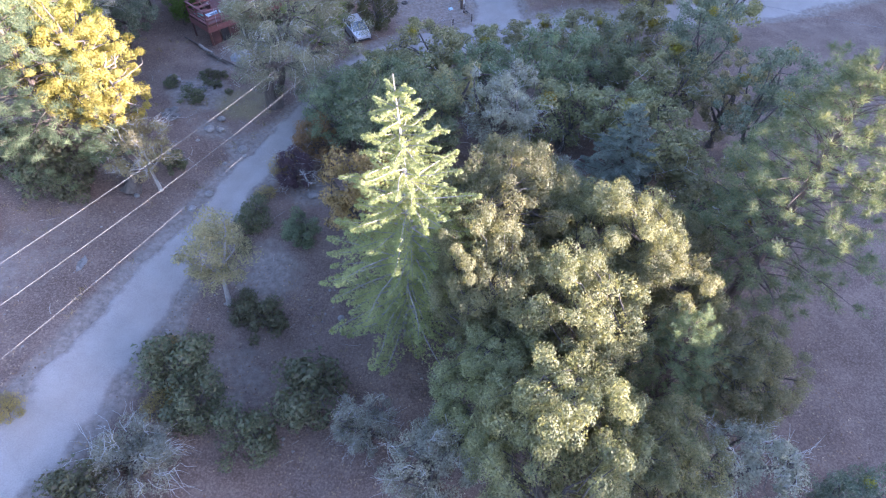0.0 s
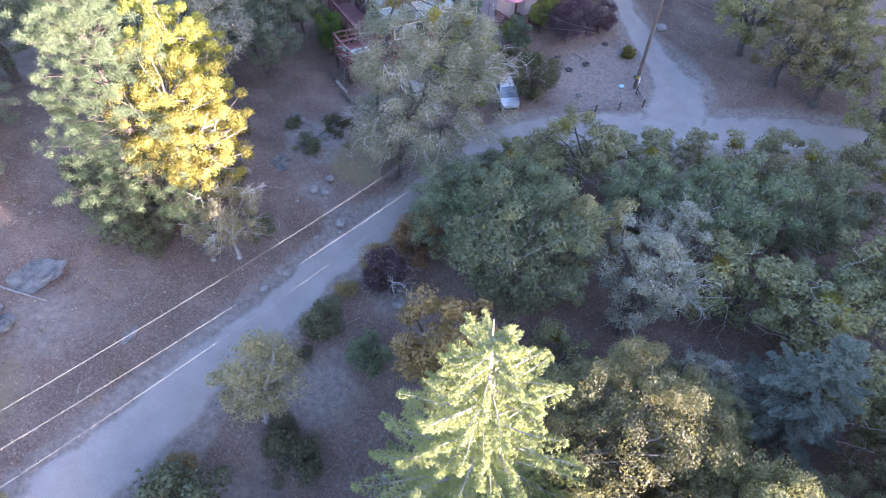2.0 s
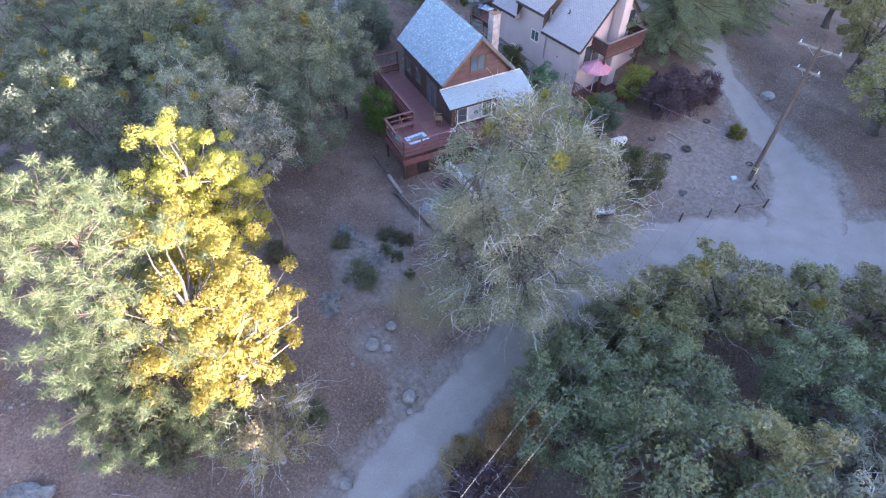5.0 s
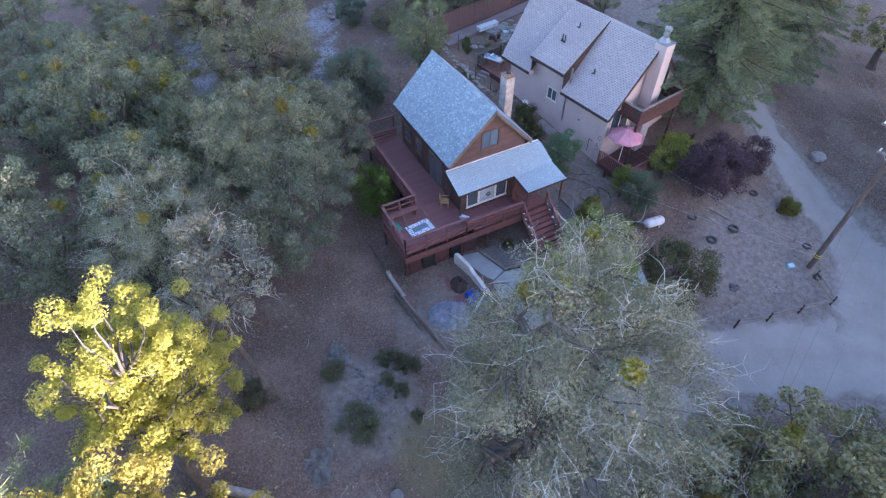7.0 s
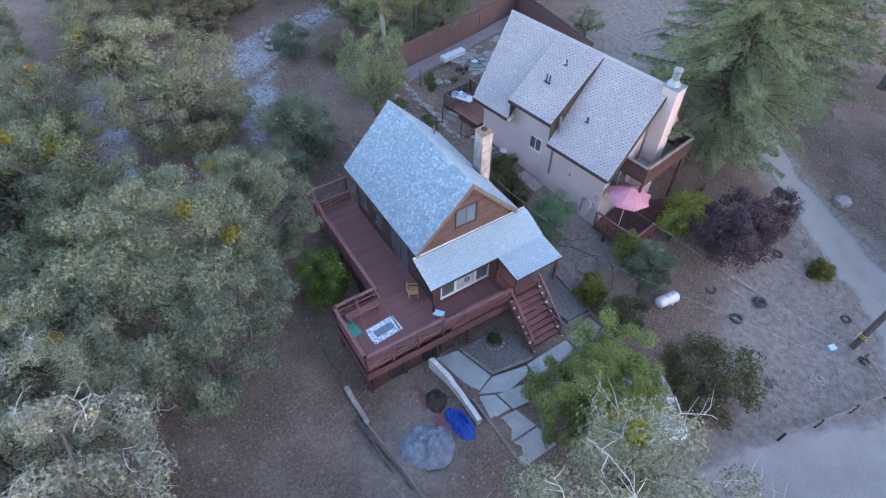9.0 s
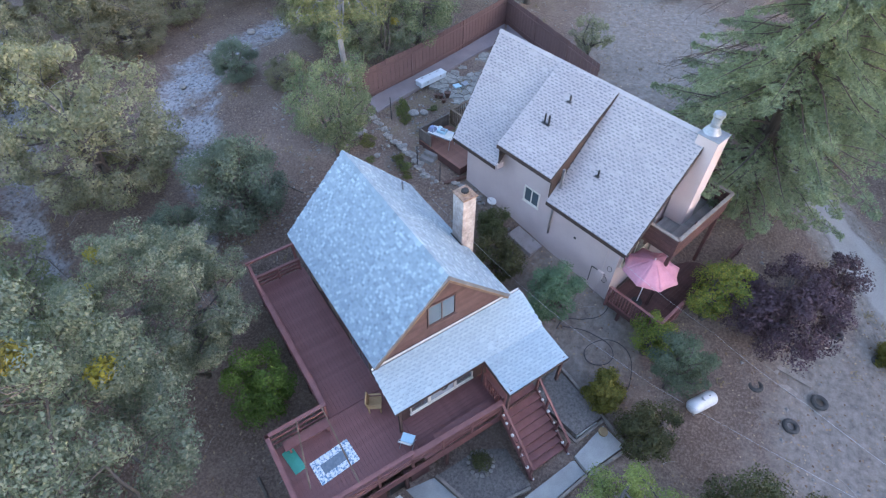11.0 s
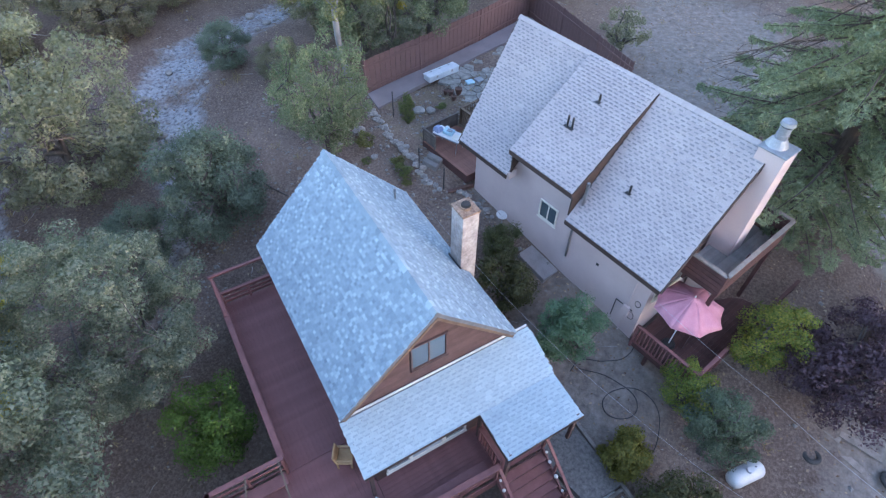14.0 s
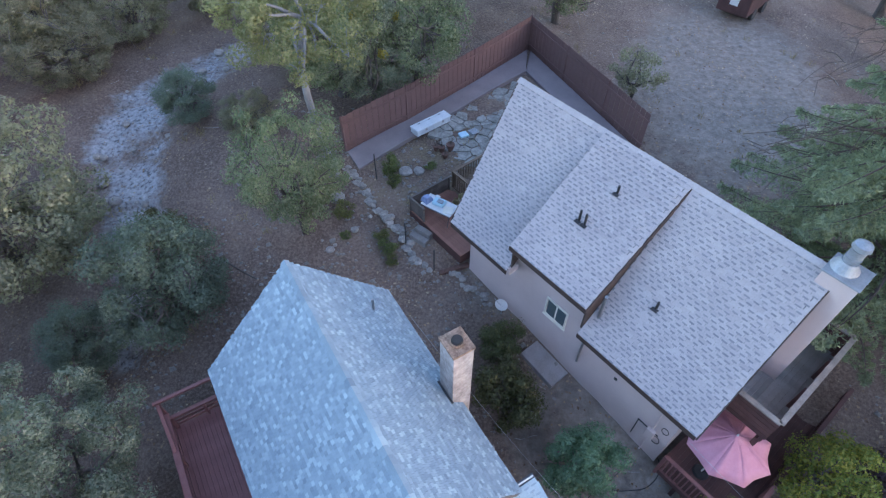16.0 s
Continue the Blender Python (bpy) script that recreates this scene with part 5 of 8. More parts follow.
    shingle_field(rq, "shingle", (0.66, -3.09, 4.055), (1, 0, 0), (0, 1.62, 0.17), (0, 2.84), (0, 2.84), 0.25, 0.13, M_SHINGLE_P, 8, thick=0.016, band=M_SHINGLE_SOFT_SHADOW)
    part("flashing", beams(((-3.2, 0.13, 4.87), (3.5, 0.13, 4.87), 0.03, 0.10)), M_WHITE, house)
    for a, b in (((-3.2, -1.51, 4.1), (0.68, -1.51, 4.12)), ((0.66, -1.5, 4.12), (0.66, -3.09, 4.0)), ((0.66, -3.09, 4.0), (3.5, -3.09, 4.0)), ((3.5, -3.09, 4.0), (3.5, -1.5, 4.15)), ((-3.2, -1.5, 4.1), (-3.2, 0.1, 4.72))):
        part("fascia", beams((a, b, 0.03, 0.15)), M_FASCIA, house)
    for u, v in ((-3.0, -1.4), (0.8, -2.95), (3.35, -2.95), (0.8, -1.4)):
        part("porch_post", boxes((u - 0.06, v - 0.06, FLOOR_A, u + 0.06, v + 0.06, 4.08), bevel=0.01), M_SIDING, house)
    # openings
    window_part(house, "v", -0.72, 0.40, 5.62, 6.72, v0 - 0.035, -1, M_SIDING, 1)
    pf = -1.08
    part("porch_wall", boxes((-2.75, pf, FLOOR_A, 0.95, pf + 0.12, 4.2), (-2.75, pf + 0.12, FLOOR_A, -2.63, v0 - 0.03, 4.2), (0.83, pf + 0.12, FLOOR_A, 0.95, v0 - 0.03, 4.2)), M_SIDING, house)
    for u0, u1, pane_mat in ((-2.35, -1.62, M_GLASS), (-1.5, -0.42, M_CURTAIN), (-0.3, 0.42, M_GLASS)):
        w = window_part(house, "v", u0, u1, 2.62, 3.72, pf, -1, M_CREAM, 0, pane_mat)
        if pane_mat is M_CURTAIN:
            ring = [((u0 + u1) / 2 + 0.1 + 0.13 * math.cos(k * 0.5236), pf - 0.035, 3.1 + 0.13 * math.sin(k * 0.5236)) for k in range(13)]
            part("wreath", rods(*[(p, q, 0.03) for p, q in zip(ring, ring[1:])], sides=6), M_DARK_METAL, w, "dark round wreath")
    d = new("door")
    d.parent = house
    part("door_leaf", boxes((1.25, v0 - 0.05, FLOOR_A + 0.02, 2.15, v0 - 0.005, FLOOR_A + 2.03), bevel=0.008), M_WHITE, d, "white panelled front door")
    part("door_frame", boxes((1.15, v0 - 0.06, FLOOR_A, 1.25, v0, FLOOR_A + 2.13), (2.15, v0 - 0.06, FLOOR_A, 2.25, v0, FLOOR_A + 2.13), (1.25, v0 - 0.06, FLOOR_A + 2.03, 2.15, v0, FLOOR_A + 2.13)), M_TRIM_WOOD, d)
    part("door_handle", rods(((2.05, v0 - 0.05, FLOOR_A + 1.0), (2.05, v0 - 0.11, FLOOR_A + 1.0), 0.025)), M_METAL, d)
    g = new("sliding_door")
    g.parent = house
    part("door_frame", boxes((w0 - 0.07, 1.35, FLOOR_A, w0, 1.43, FLOOR_A + 2.1), (w0 - 0.07, 3.07, FLOOR_A, w0, 3.15, FLOOR_A + 2.1), (w0 - 0.07, 1.43, FLOOR_A + 2.02, w0, 3.07, FLOOR_A + 2.1), (w0 - 0.06, 2.22, FLOOR_A, w0, 2.28, FLOOR_A + 2.02)), M_TRIM_WOOD, g)
    for a, b in ((1.43, 2.22), (2.28, 3.07)):
        part("pane", boxes((w0 - 0.05, a, FLOOR_A + 0.03, w0 - 0.035, b, FLOOR_A + 2.02)), M_GLASS, g)
    window_part(house, "u", 4.2, 5.0, 3.1, 4.1, w0 - 0.03, -1, M_TRIM_WOOD, 0)
    window_part(house, "u", 5.9, 6.7, 3.1, 4.1, w0 - 0.03, -1, M_TRIM_WOOD, 0)
    # roof vent pipe
    part("vent_pipe", rods(((1.9, 6.4, 6.1), (1.9, 6.4, 6.75), 0.045)), M_METAL, house)
    # chimney on the far side
    c = new("chimney")
    c.parent = house
    part("shaft", boxes((2.55, 2.8, 0.5, 3.17, 3.5, 8.0), bevel=0.015), M_CHIMNEY, c, "stained plastered chimney stack")
    part("crown", boxes((2.52, 2.77, 8.0, 3.2, 3.53, 8.08), bevel=0.012), M_RUST, c, "rust-stained chimney top")
    part("flue", rods(((2.86, 3.15, 8.05), (2.86, 3.15, 8.17), 0.19), sides=18), M_RUST, c, "rusty flue collar")
    part("flue_cap", rods(((2.86, 3.15, 8.17), (2.86, 3.15, 8.235), 0.165, 0.14), sides=18), M_SOOT, c, "black sooty flue cap")
    part("flashing", boxes((2.35, 2.75, 5.62, 2.56, 3.55, 5.66)), M_DARK_METAL, c)
    return house


def deck():
    f = FLOOR_A
    dk = thing("deck", A_M, "dark red wooden deck with railings along two sides of the cabin", "deck")
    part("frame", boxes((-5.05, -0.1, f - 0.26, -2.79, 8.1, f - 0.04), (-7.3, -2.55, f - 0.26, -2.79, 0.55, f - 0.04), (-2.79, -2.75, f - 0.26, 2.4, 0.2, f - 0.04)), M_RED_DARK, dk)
    deck_boards(dk, -5.1, -2.79, 0.58, 8.15, f, "v", M_RED, seed=2)
    deck_boards(dk, -7.35, -2.79, -2.65, 0.56, f, "v", M_RED, seed=3)
    deck_boards(dk, -2.77, 2.45, -2.8, 0.2, f, "u", M_RED, seed=4)
    # outer face boards
    for k in range(3):
        z0 = f - 0.30 - 0.17 * k
        part("face_board", beams(((-7.38, -2.7, z0), (0.6, -2.86, z0), 0.035, 0.16)), M_RED, dk)
        part("face_board", beams(((-7.4, -2.66, z0), (-7.4, 0.62, z0), 0.035, 0.16)), M_RED, dk)
    part("face_board", beams(((-5.14, 0.6, f - 0.15), (-5.14, 8.15, f - 0.15), 0.035, 0.22)), M_RED, dk)
    # railings
    railing(dk, (-5.08, 0.75), (-5.08, 8.1), f, 0.95, M_RED, cap=0.2, boards=(0.2, 0.5, 0.78), plank=0.15)
    railing(dk, (-5.0, 8.1), (-2.95, 8.1), f, 0.72, M_RED, boards=(0.25, 0.55, 0.85), step=1.0)
    # a raised frame over the far end
    part("post", boxes((-5.14, 8.16, f - 0.3, -5.02, 8.28, f + 1.62), bevel=0.008), M_RED, dk)
    part("post", boxes((-3.06, 8.16, f - 0.3, -2.94, 8.28, f + 1.62), bevel=0.008), M_RED, dk)
    part("top_beam", beams(((-5.2, 8.22, f + 1.66), (-2.9, 8.22, f + 1.66), 0.12, 0.09), bevel=0.008), M_RED, dk)
    part("brace", beams(((-5.08, 6.7, f + 1.0), (-5.08, 8.2, f + 1.6), 0.12, 0.06), bevel=0.008), M_RED, dk)
    railing(dk, (-7.32, 0.6), (-5.1, 0.6), f, 1.15, M_RED, cap=0.17, boards=(0.3, 0.62), step=1.1)
    railing(dk, (-7.32, -2.62), (-7.32, 0.6), f, 1.15, M_RED, cap=0.17, boards=(0.25, 0.5), plank=0.16, step=1.6)
    railing(dk, (-7.32, -2.62), (-3.3, -2.72), f, 1.15, M_RED, cap=0.17, boards=(0.25, 0.5), plank=0.16, step=1.35)
    railing(dk, (-3.3, -2.72), (0.55, -2.84), f, 0.85, M_RED, cap=0.2, boards=(0.25, 0.55, 0.85), plank=0.2, step=1.3)
    balusters(dk, (0.74, -1.55), (0.74, -2.7), f, 0.9, M_RED)
    part("bench_seat", boxes((-6.95, 0.05, f + 0.42, -5.15, 0.45, f + 0.47), bevel=0.01), M_RED, dk)
    part("bench_seat", boxes((-2.2, -2.7, f + 0.42, 0.35, -2.32, f + 0.47), bevel=0.01), M_RED, dk)
    for u in (-6.8, -5.3):
        part("bench_leg", boxes((u - 0.04, 0.1, f, u + 0.04, 0.4, f + 0.42)), M_RED, dk)
    for u in (-2.0, 0.15):
        part("bench_leg", boxes((u - 0.04, -2.65, f, u + 0.04, -2.37, f + 0.42)), M_RED, dk)
    part("cross_beam", beams(((-6.75, -1.9, f + 1.15), (-6.2, 0.6, f + 1.15), 0.05, 0.05)), M_TRIM_WOOD, dk)
    part("cross_beam", beams(((-5.3, -2.65, f + 1.15), (-5.2, 0.6, f + 1.15), 0.05, 0.05)), M_TRIM_WOOD, dk)
    # posts to the ground, with lattice between them
    for u, v in ((-7.3, -2.55), (-7.3, 0.5), (-5.4, -2.62), (-3.6, -2.68), (-1.8, -2.72), (-5.05, 3.0), (-5.05, 5.2), (-5.05, 8.0)):
        x, y, _ = A_M @ Vector((u, v, 0))
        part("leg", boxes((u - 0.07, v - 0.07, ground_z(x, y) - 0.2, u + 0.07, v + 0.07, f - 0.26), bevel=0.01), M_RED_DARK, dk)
    part("skirt_frame", boxes((-7.3, -2.5, 0.1, -7.22, 0.5, 0.2), (-7.3, -2.52, 1.55, -7.22, 0.5, 1.62)), M_RED_DARK, dk)
    for k in range(5):
        a, b = -7.2 + k * 0.95, -6.4 + k * 0.95
        part("skirt_panel", boxes((a + 0.05, -2.60, 0.25, b + 0.05, -2.56, f - 0.8)), M_DARK_METAL if k % 2 else M_RED_DARK, dk)
    return dk


def steps():
    f = FLOOR_A
    st = thing("steps", A_M, "wide red wooden steps from the deck to the path", "stairs")
    n, run, low = 9, 0.255, 0.42
    rise = (f - low) / n
    for i in range(1, n):
        z, v = f - rise * i, -2.85 - run * i
        part("tread", boxes((0.66, v - 0.04, z - 0.045, 2.4, v + run, z), bevel=0.008), M_RED, st)
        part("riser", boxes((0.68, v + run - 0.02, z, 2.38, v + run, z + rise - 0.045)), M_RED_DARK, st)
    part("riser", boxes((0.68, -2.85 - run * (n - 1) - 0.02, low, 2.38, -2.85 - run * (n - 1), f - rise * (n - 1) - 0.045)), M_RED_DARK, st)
    for u in (0.6, 2.44):
        part("stringer", beams(((u, -2.8, f - 0.12), (u, -2.85 - run * n, low - 0.02), 0.05, 0.26)), M_RED, st)
        part("hand_rail", beams(((u, -2.75, f + 0.85), (u, -2.85 - run * n + 0.1, low + 0.9), 0.10, 0.045)), M_RED, st)
        for k in range(4):
            t = k / 3
            v, z = -2.8 - t * (run * n - 0.1), f - t * (f - low)
            part("post", boxes((u - 0.04, v - 0.04, z - 0.2, u + 0.04, v + 0.04, z + 0.86)), M_RED, st)
    return st


cabin()
deck()
steps()


# ---- the pink stucco house ----
B_M = pose(-10.12, 64.14, 0, 0, 0, 54.3)


def pink_house():
    h = thing("house", B_M, "pink stucco house with a grey shingle roof and a wide dormer", "house")
    w0, w1, v0, v1 = -3.02, 3.5, 0.38, 9.75
    slope = (9.93 - 6.02) / 3.74

    def gable(v, out):
        bm = bmesh.new()
        r = 9.93 - 0.16
        prof = [(w0, 0.2), (w1, 0.2), (w1, r - slope * w1), (0, r), (w0, r + slope * w0)]
        a = [bm.verts.new((x, v, z)) for x, z in prof]
        b = [bm.verts.new((x, v + out * 0.2, z)) for x, z in prof]
        bm.faces.new(a)
        bm.faces.new(b[::-1])
        for i in range(5):
            j = (i + 1) % 5
            bm.faces.new((a[i], a[j], b[j], b[i]))
        bmesh.ops.recalc_face_normals(bm, faces=bm.faces)
        return bm
    part("wall", gable(v0, 1), M_STUCCO, h)
    part("wall", gable(v1, -1), M_STUCCO, h)
    zw = 9.93 - 0.22 + slope * w0
    for a, b in ((v0 + 0.2, 4.12), (7.1, v1 - 0.2)):
        part("wall", boxes((w0, a, 0.2, w0 + 0.2, b, zw)), M_STUCCO, h)
    part("wall", boxes((w0, 4.12, 0.2, w0 + 0.2, 7.1, 7.2)), M_STUCCO, h)
    part("wall", boxes((w1 - 0.2, v0 + 0.2, 0.2, w1, v1 - 0.2, zw)), M_STUCCO, h)

    def sheet(name, pts, t, mat):
        bm = bmesh.new()
        p = [Vector(q) for q in pts]
        n = (p[1] - p[0]).cross(p[-1] - p[0]).normalized()
        n = n if n.z > 0 else -n
        top = [bm.verts.new(q) for q in p]
        low = [bm.verts.new(q - n * t) for q in p]
        bm.faces.new(top)
        bm.faces.new(low)
        for i in range(len(p)):
            j = (i + 1) % len(p)
            bm.faces.new((top[i], top[j], low[j], low[i]))
        bmesh.ops.recalc_face_normals(bm, faces=bm.faces)
        return part(name, bm, mat, h)
    zr, ze = 9.93, 6.02
    r1 = sheet("roof", [(-3.74, -0.12, ze), (0, -0.05, zr), (0, 4.06, zr), (-3.74, 4.06, ze)], 0.14, M_ROOF_FELT)
    r2 = sheet("roof", [(-3.74, 7.18, ze), (0, 7.18, zr), (0, 10.92, zr), (-3.74, 10.05, ze)], 0.14, M_ROOF_FELT)
    r3 = sheet("dormer_roof", [(-3.72, 4.06, 7.26), (0.02, 4.06, zr + 0.02), (0.02, 7.18, zr + 0.02), (-3.72, 7.18, 7.26)], 0.12, M_ROOF_FELT)
    sheet("roof", [(3.8, -0.12, ze), (0, -0.05, zr), (0, 10.92, zr), (3.8, 10.05, ze)], 0.14, M_SHINGLE_B)
    shingle_field(r1, "shingle", (-3.76, 0, ze - 0.01), (0, 1, 0), (3.76, 0, zr - ze), (-0.14, 4.05), (-0.06, 4.05), 0.25, 0.128, M_SHINGLE_B, 15, singles=150, thick=0.02, band=M_SHINGLE_SHADOW)
    shingle_field(r2, "shingle", (-3.76, 0, ze - 0.01), (0, 1, 0), (3.76, 0, zr - ze), (7.19, 10.07), (7.19, 10.94), 0.25, 0.128, M_SHINGLE_B, 16, thick=0.02, band=M_SHINGLE_SHADOW)
    shingle_field(r3, "shingle", (-3.75, 0, 7.25), (0, 1, 0), (3.76, 0, zr - 7.23), (4.05, 7.19), (4.05, 7.19), 0.25, 0.128, M_SHINGLE_B, 17, singles=140, thick=0.02, band=M_SHINGLE_SHADOW)
    ridge_caps(h, 44, -0.06, 0.25, zr + 0.035, 0.78, (0.18, 0.27, 0.012), M_SHINGLE_B)
    # cheeks of the dormer
    for v in (4.1, 7.14):
        bm = bmesh.new()
        prof = [(-3.6, 5.95 + 0.14), (-3.6, 7.2), (-0.1, 9.8)]
        a = [bm.verts.new((x, v - 0.03, z)) for x, z in prof]
        b = [bm.verts.new((x, v + 0.03, z)) for x, z in prof]
        bm.faces.new(a)
        bm.faces.new(b[::-1])
        for i in range(3):
            j = (i + 1) % 3
            bm.faces.new((a[i], a[j], b[j], b[i]))
        bmesh.ops.recalc_face_normals(bm, faces=bm.faces)
        part("dormer_cheek", bm, M_FASCIA, h)
    part("dormer_wall", boxes((w0 - 0.02, 4.14, 6.0, w0 + 0.1, 7.1, 7.2)), M_STUCCO, h)
    # fascias
    for a, b in (((-3.77, -0.12, ze - 0.1), (-3.77, 4.06, ze - 0.1)), ((-3.77, 7.18, ze - 0.1), (-3.77, 10.05, ze - 0.1)), ((-3.76, 4.04, 7.16), (-3.76, 7.2, 7.16)),
                 ((-3.74, -0.15, ze - 0.12), (0, -0.08, zr - 0.12)), ((3.8, -0.15, ze - 0.12), (0, -0.08, zr - 0.12)), ((-3.74, 10.09, ze - 0.12), (0, 10.95, zr - 0.12)), ((-3.74, 4.03, 7.12), (0, 4.03, zr - 0.12))):
        part("fascia", beams((a, b, 0.04, 0.2)), M_FASCIA, h)
    part("soffit_block", boxes((-3.7, 7.1, 5.8, -3.3, 7.3, 6.1)), M_STUCCO, h)
    # chimney chase with a metal flue
    c = new("chimney")
    c.parent = h
    part("chase", boxes((-0.35, -0.55, 1.5, 0.45, 0.3, 10.0), bevel=0.01), M_STUCCO, c, "pink stucco chimney chase")
    part("chase_cap", boxes((-0.38, -0.58, 10.0, 0.48, 0.34, 10.05), bevel=0.01), M_GALV, c)
    part("flue_base", rods(((0.1, 0.0, 10.05), (0.1, 0.0, 10.3), 0.34, 0.2), sides=20), M_GALV, c)
    part("flue", rods(((0.1, 0.0, 10.3), (0.1, 0.0, 10.7), 0.175), ((0.1, 0.0, 10.42), (0.1, 0.0, 10.46), 0.195), sides=20), M_GALV, c, "shiny metal flue pipe")
    part("flue_gap", rods(((0.1, 0.0, 10.7), (0.1, 0.0, 10.76), 0.12), sides=16), M_DARK_METAL, c)
    part("flue_cap", rods(((0.1, 0.0, 10.76), (0.1, 0.0, 10.87), 0.225, 0.2), ((0.1, 0.0, 10.87), (0.1, 0.0, 10.93), 0.2, 0.05), sides=20), M_GALV, c)
    # vents on the roof
    for u, v, dz, k in ((-2.2, 5.75, 8.38, 2), (-1.15, 5.6, 9.14, 1), (-2.35, 2.75, 7.5, 1)):
        for q in range(k):
            part("vent_pipe", rods(((u, v + q * 0.22, dz - 0.1), (u, v + q * 0.22, dz + (0.42 if k > 1 else 0.28)), 0.04)), M_DARK_METAL, h)
            part("vent_flashing", boxes((u - 0.14, v + q * 0.22 - 0.1, dz - 0.02, u + 0.1, v + q * 0.22 + 0.1, dz + 0.0)), M_DARK_METAL, h)
    part("vent_pipe", rods(((-3.2, 3.85, 6.5), (-3.2, 3.85, 7.6), 0.06)), M_METAL, h)
    part("drain_pipe", rods(((w0 - 0.06, 4.1, 3.5), (w0 - 0.06, 4.1, 6.3), 0.045)), M_METAL, h)
    window_part(h, "u", 4.98, 5.8, 4.5, 5.28, w0, -1, M_CREAM, 1)
    window_part(h, "v", -2.6, -0.9, 4.1, 5.9, v0, -1, M_CREAM, 1)
    window_part(h, "v", 0.9, 2.4, 5.9, 7.6, v0, -1, M_CREAM, 1)
    # meter box, pipes and loose cables on the wall
    for v, z0, r in ((0.62, 3.9, 0.16), (0.72, 3.1, 0.2)):
        ring = [(w0 - 0.03, v + r * math.cos(k * 0.5236) * 0.7, z0 + r * math.sin(k * 0.5236)) for k in range(13)]
        part("cable_loop", rods(*[(p, q, 0.012) for p, q in zip(ring, ring[1:])], sides=5), M_DARK_METAL, h)
    part("wall_pipe", rods(((w0 - 0.04, 1.45, 2.4), (w0 - 0.04, 1.45, 3.4), 0.02), ((w0 - 0.04, 1.45, 3.4), (w0 - 0.04, 0.7, 3.4), 0.02), sides=6), M_DARK_METAL, h)
    part("wall_vent", boxes((w0 - 0.03, 2.6, 4.2, w0, 2.72, 4.32), bevel=0.01), M_DARK_METAL, h)
    part("meter_box", boxes((w0 - 0.14, 0.8, 3.0, w0, 1.1, 3.5), bevel=0.02), M_STUCCO, h)
    part("conduit", rods(((w0 - 0.05, 0.95, 3.5), (w0 - 0.05, 0.95, 5.7), 0.025), ((w0 - 0.05, 0.95, 1.9), (w0 - 0.05, 0.95, 3.0), 0.025)), M_STUCCO, h)
    return h


def balcony():
    b = thing("balcony", B_M, "small balcony with grey boards and a dark red railing", "balcony")
    f = 5.72
    deck_boards(b, -2.2, 1.85, -1.3, 0.2, f, "u", M_GREY_BOARD, seed=6)
    part("joists", boxes((-2.2, -1.28, f - 0.25, 1.85, -1.18, f - 0.036), (-2.2, -0.1, f - 0.25, 1.85, 0.0, f - 0.036)), M_RED_DARK, b)
    for p, q in (((-2.22, -1.3), (1.86, -1.3)), ((-2.22, -1.3), (-2.22, 0.2)), ((1.86, -1.3), (1.86, 0.2))):
        a, c = Vector((*p, 0)), Vector((*q, 0))
        part("cap_rail", beams((a + Vector((0, 0, f + 1.0)), c + Vector((0, 0, f + 1.0)), 0.15, 0.045)), M_TIMBER, b)
        d = c - a
        for k in range(5):
            part("rail_board", beams((a + Vector((0, 0, f + 0.08 + 0.19 * k)), c + Vector((0, 0, f + 0.08 + 0.19 * k)), 0.025, 0.17)), M_RED_DARK, b)
    for u in (-2.15, -0.8, 0.6, 1.8):
        part("post", boxes((u - 0.05, -1.27, f - 0.1, u + 0.05, -1.17, f + 1.0)), M_RED_DARK, b)
    for u in (-2.1, 1.78):
        part("support_post", boxes((u - 0.07, -1.25, 2.2, u + 0.07, -1.11, f - 0.25)), M_RED_DARK, b)
    return b


def low_deck():
    d = thing("deck", B_M, "low dark red deck with a slatted railing beside the pink house", "deck")
    f = 2.35
    deck_boards(d, -3.35, 3.4, -2.45, 0.2, f, "u", M_RED_DARK, seed=7)
    part("frame", boxes((-3.35, -2.45, f - 0.25, 3.4, -2.35, f - 0.04), (-3.35, -2.35, f - 0.25, -3.25, 0.2, f - 0.04), (3.3, -2.35, f - 0.25, 3.4, 0.2, f - 0.04)), M_RED_DARK, d)
    balusters(d, (-3.35, 0.15), (-3.35, -2.4), f, 1.0, M_RED)
    balusters(d, (-3.35, -2.42), (-1.6, -2.42), f, 1.0, M_RED)
    balusters(d, (-1.5, -2.42), (3.35, -2.42), f, 1.0, M_RED_DARK)
    for u, v in ((-3.3, -2.4), (0, -2.4), (3.3, -2.4), (-3.3, -0.6)):
        x, y, _ = B_M @ Vector((u, v, 0))
        part("leg", boxes((u - 0.06, v - 0.06, ground_z(x, y) - 0.2, u + 0.06, v + 0.06, f - 0.25)), M_RED_DARK, d)
    return d


pink_house()
balcony()
low_deck()


# ---- paths, walls and yard things before the cabin ----
def a_world(u, v):
    p = A_M @ Vector((u, v, 0))
    return p.x, p.y


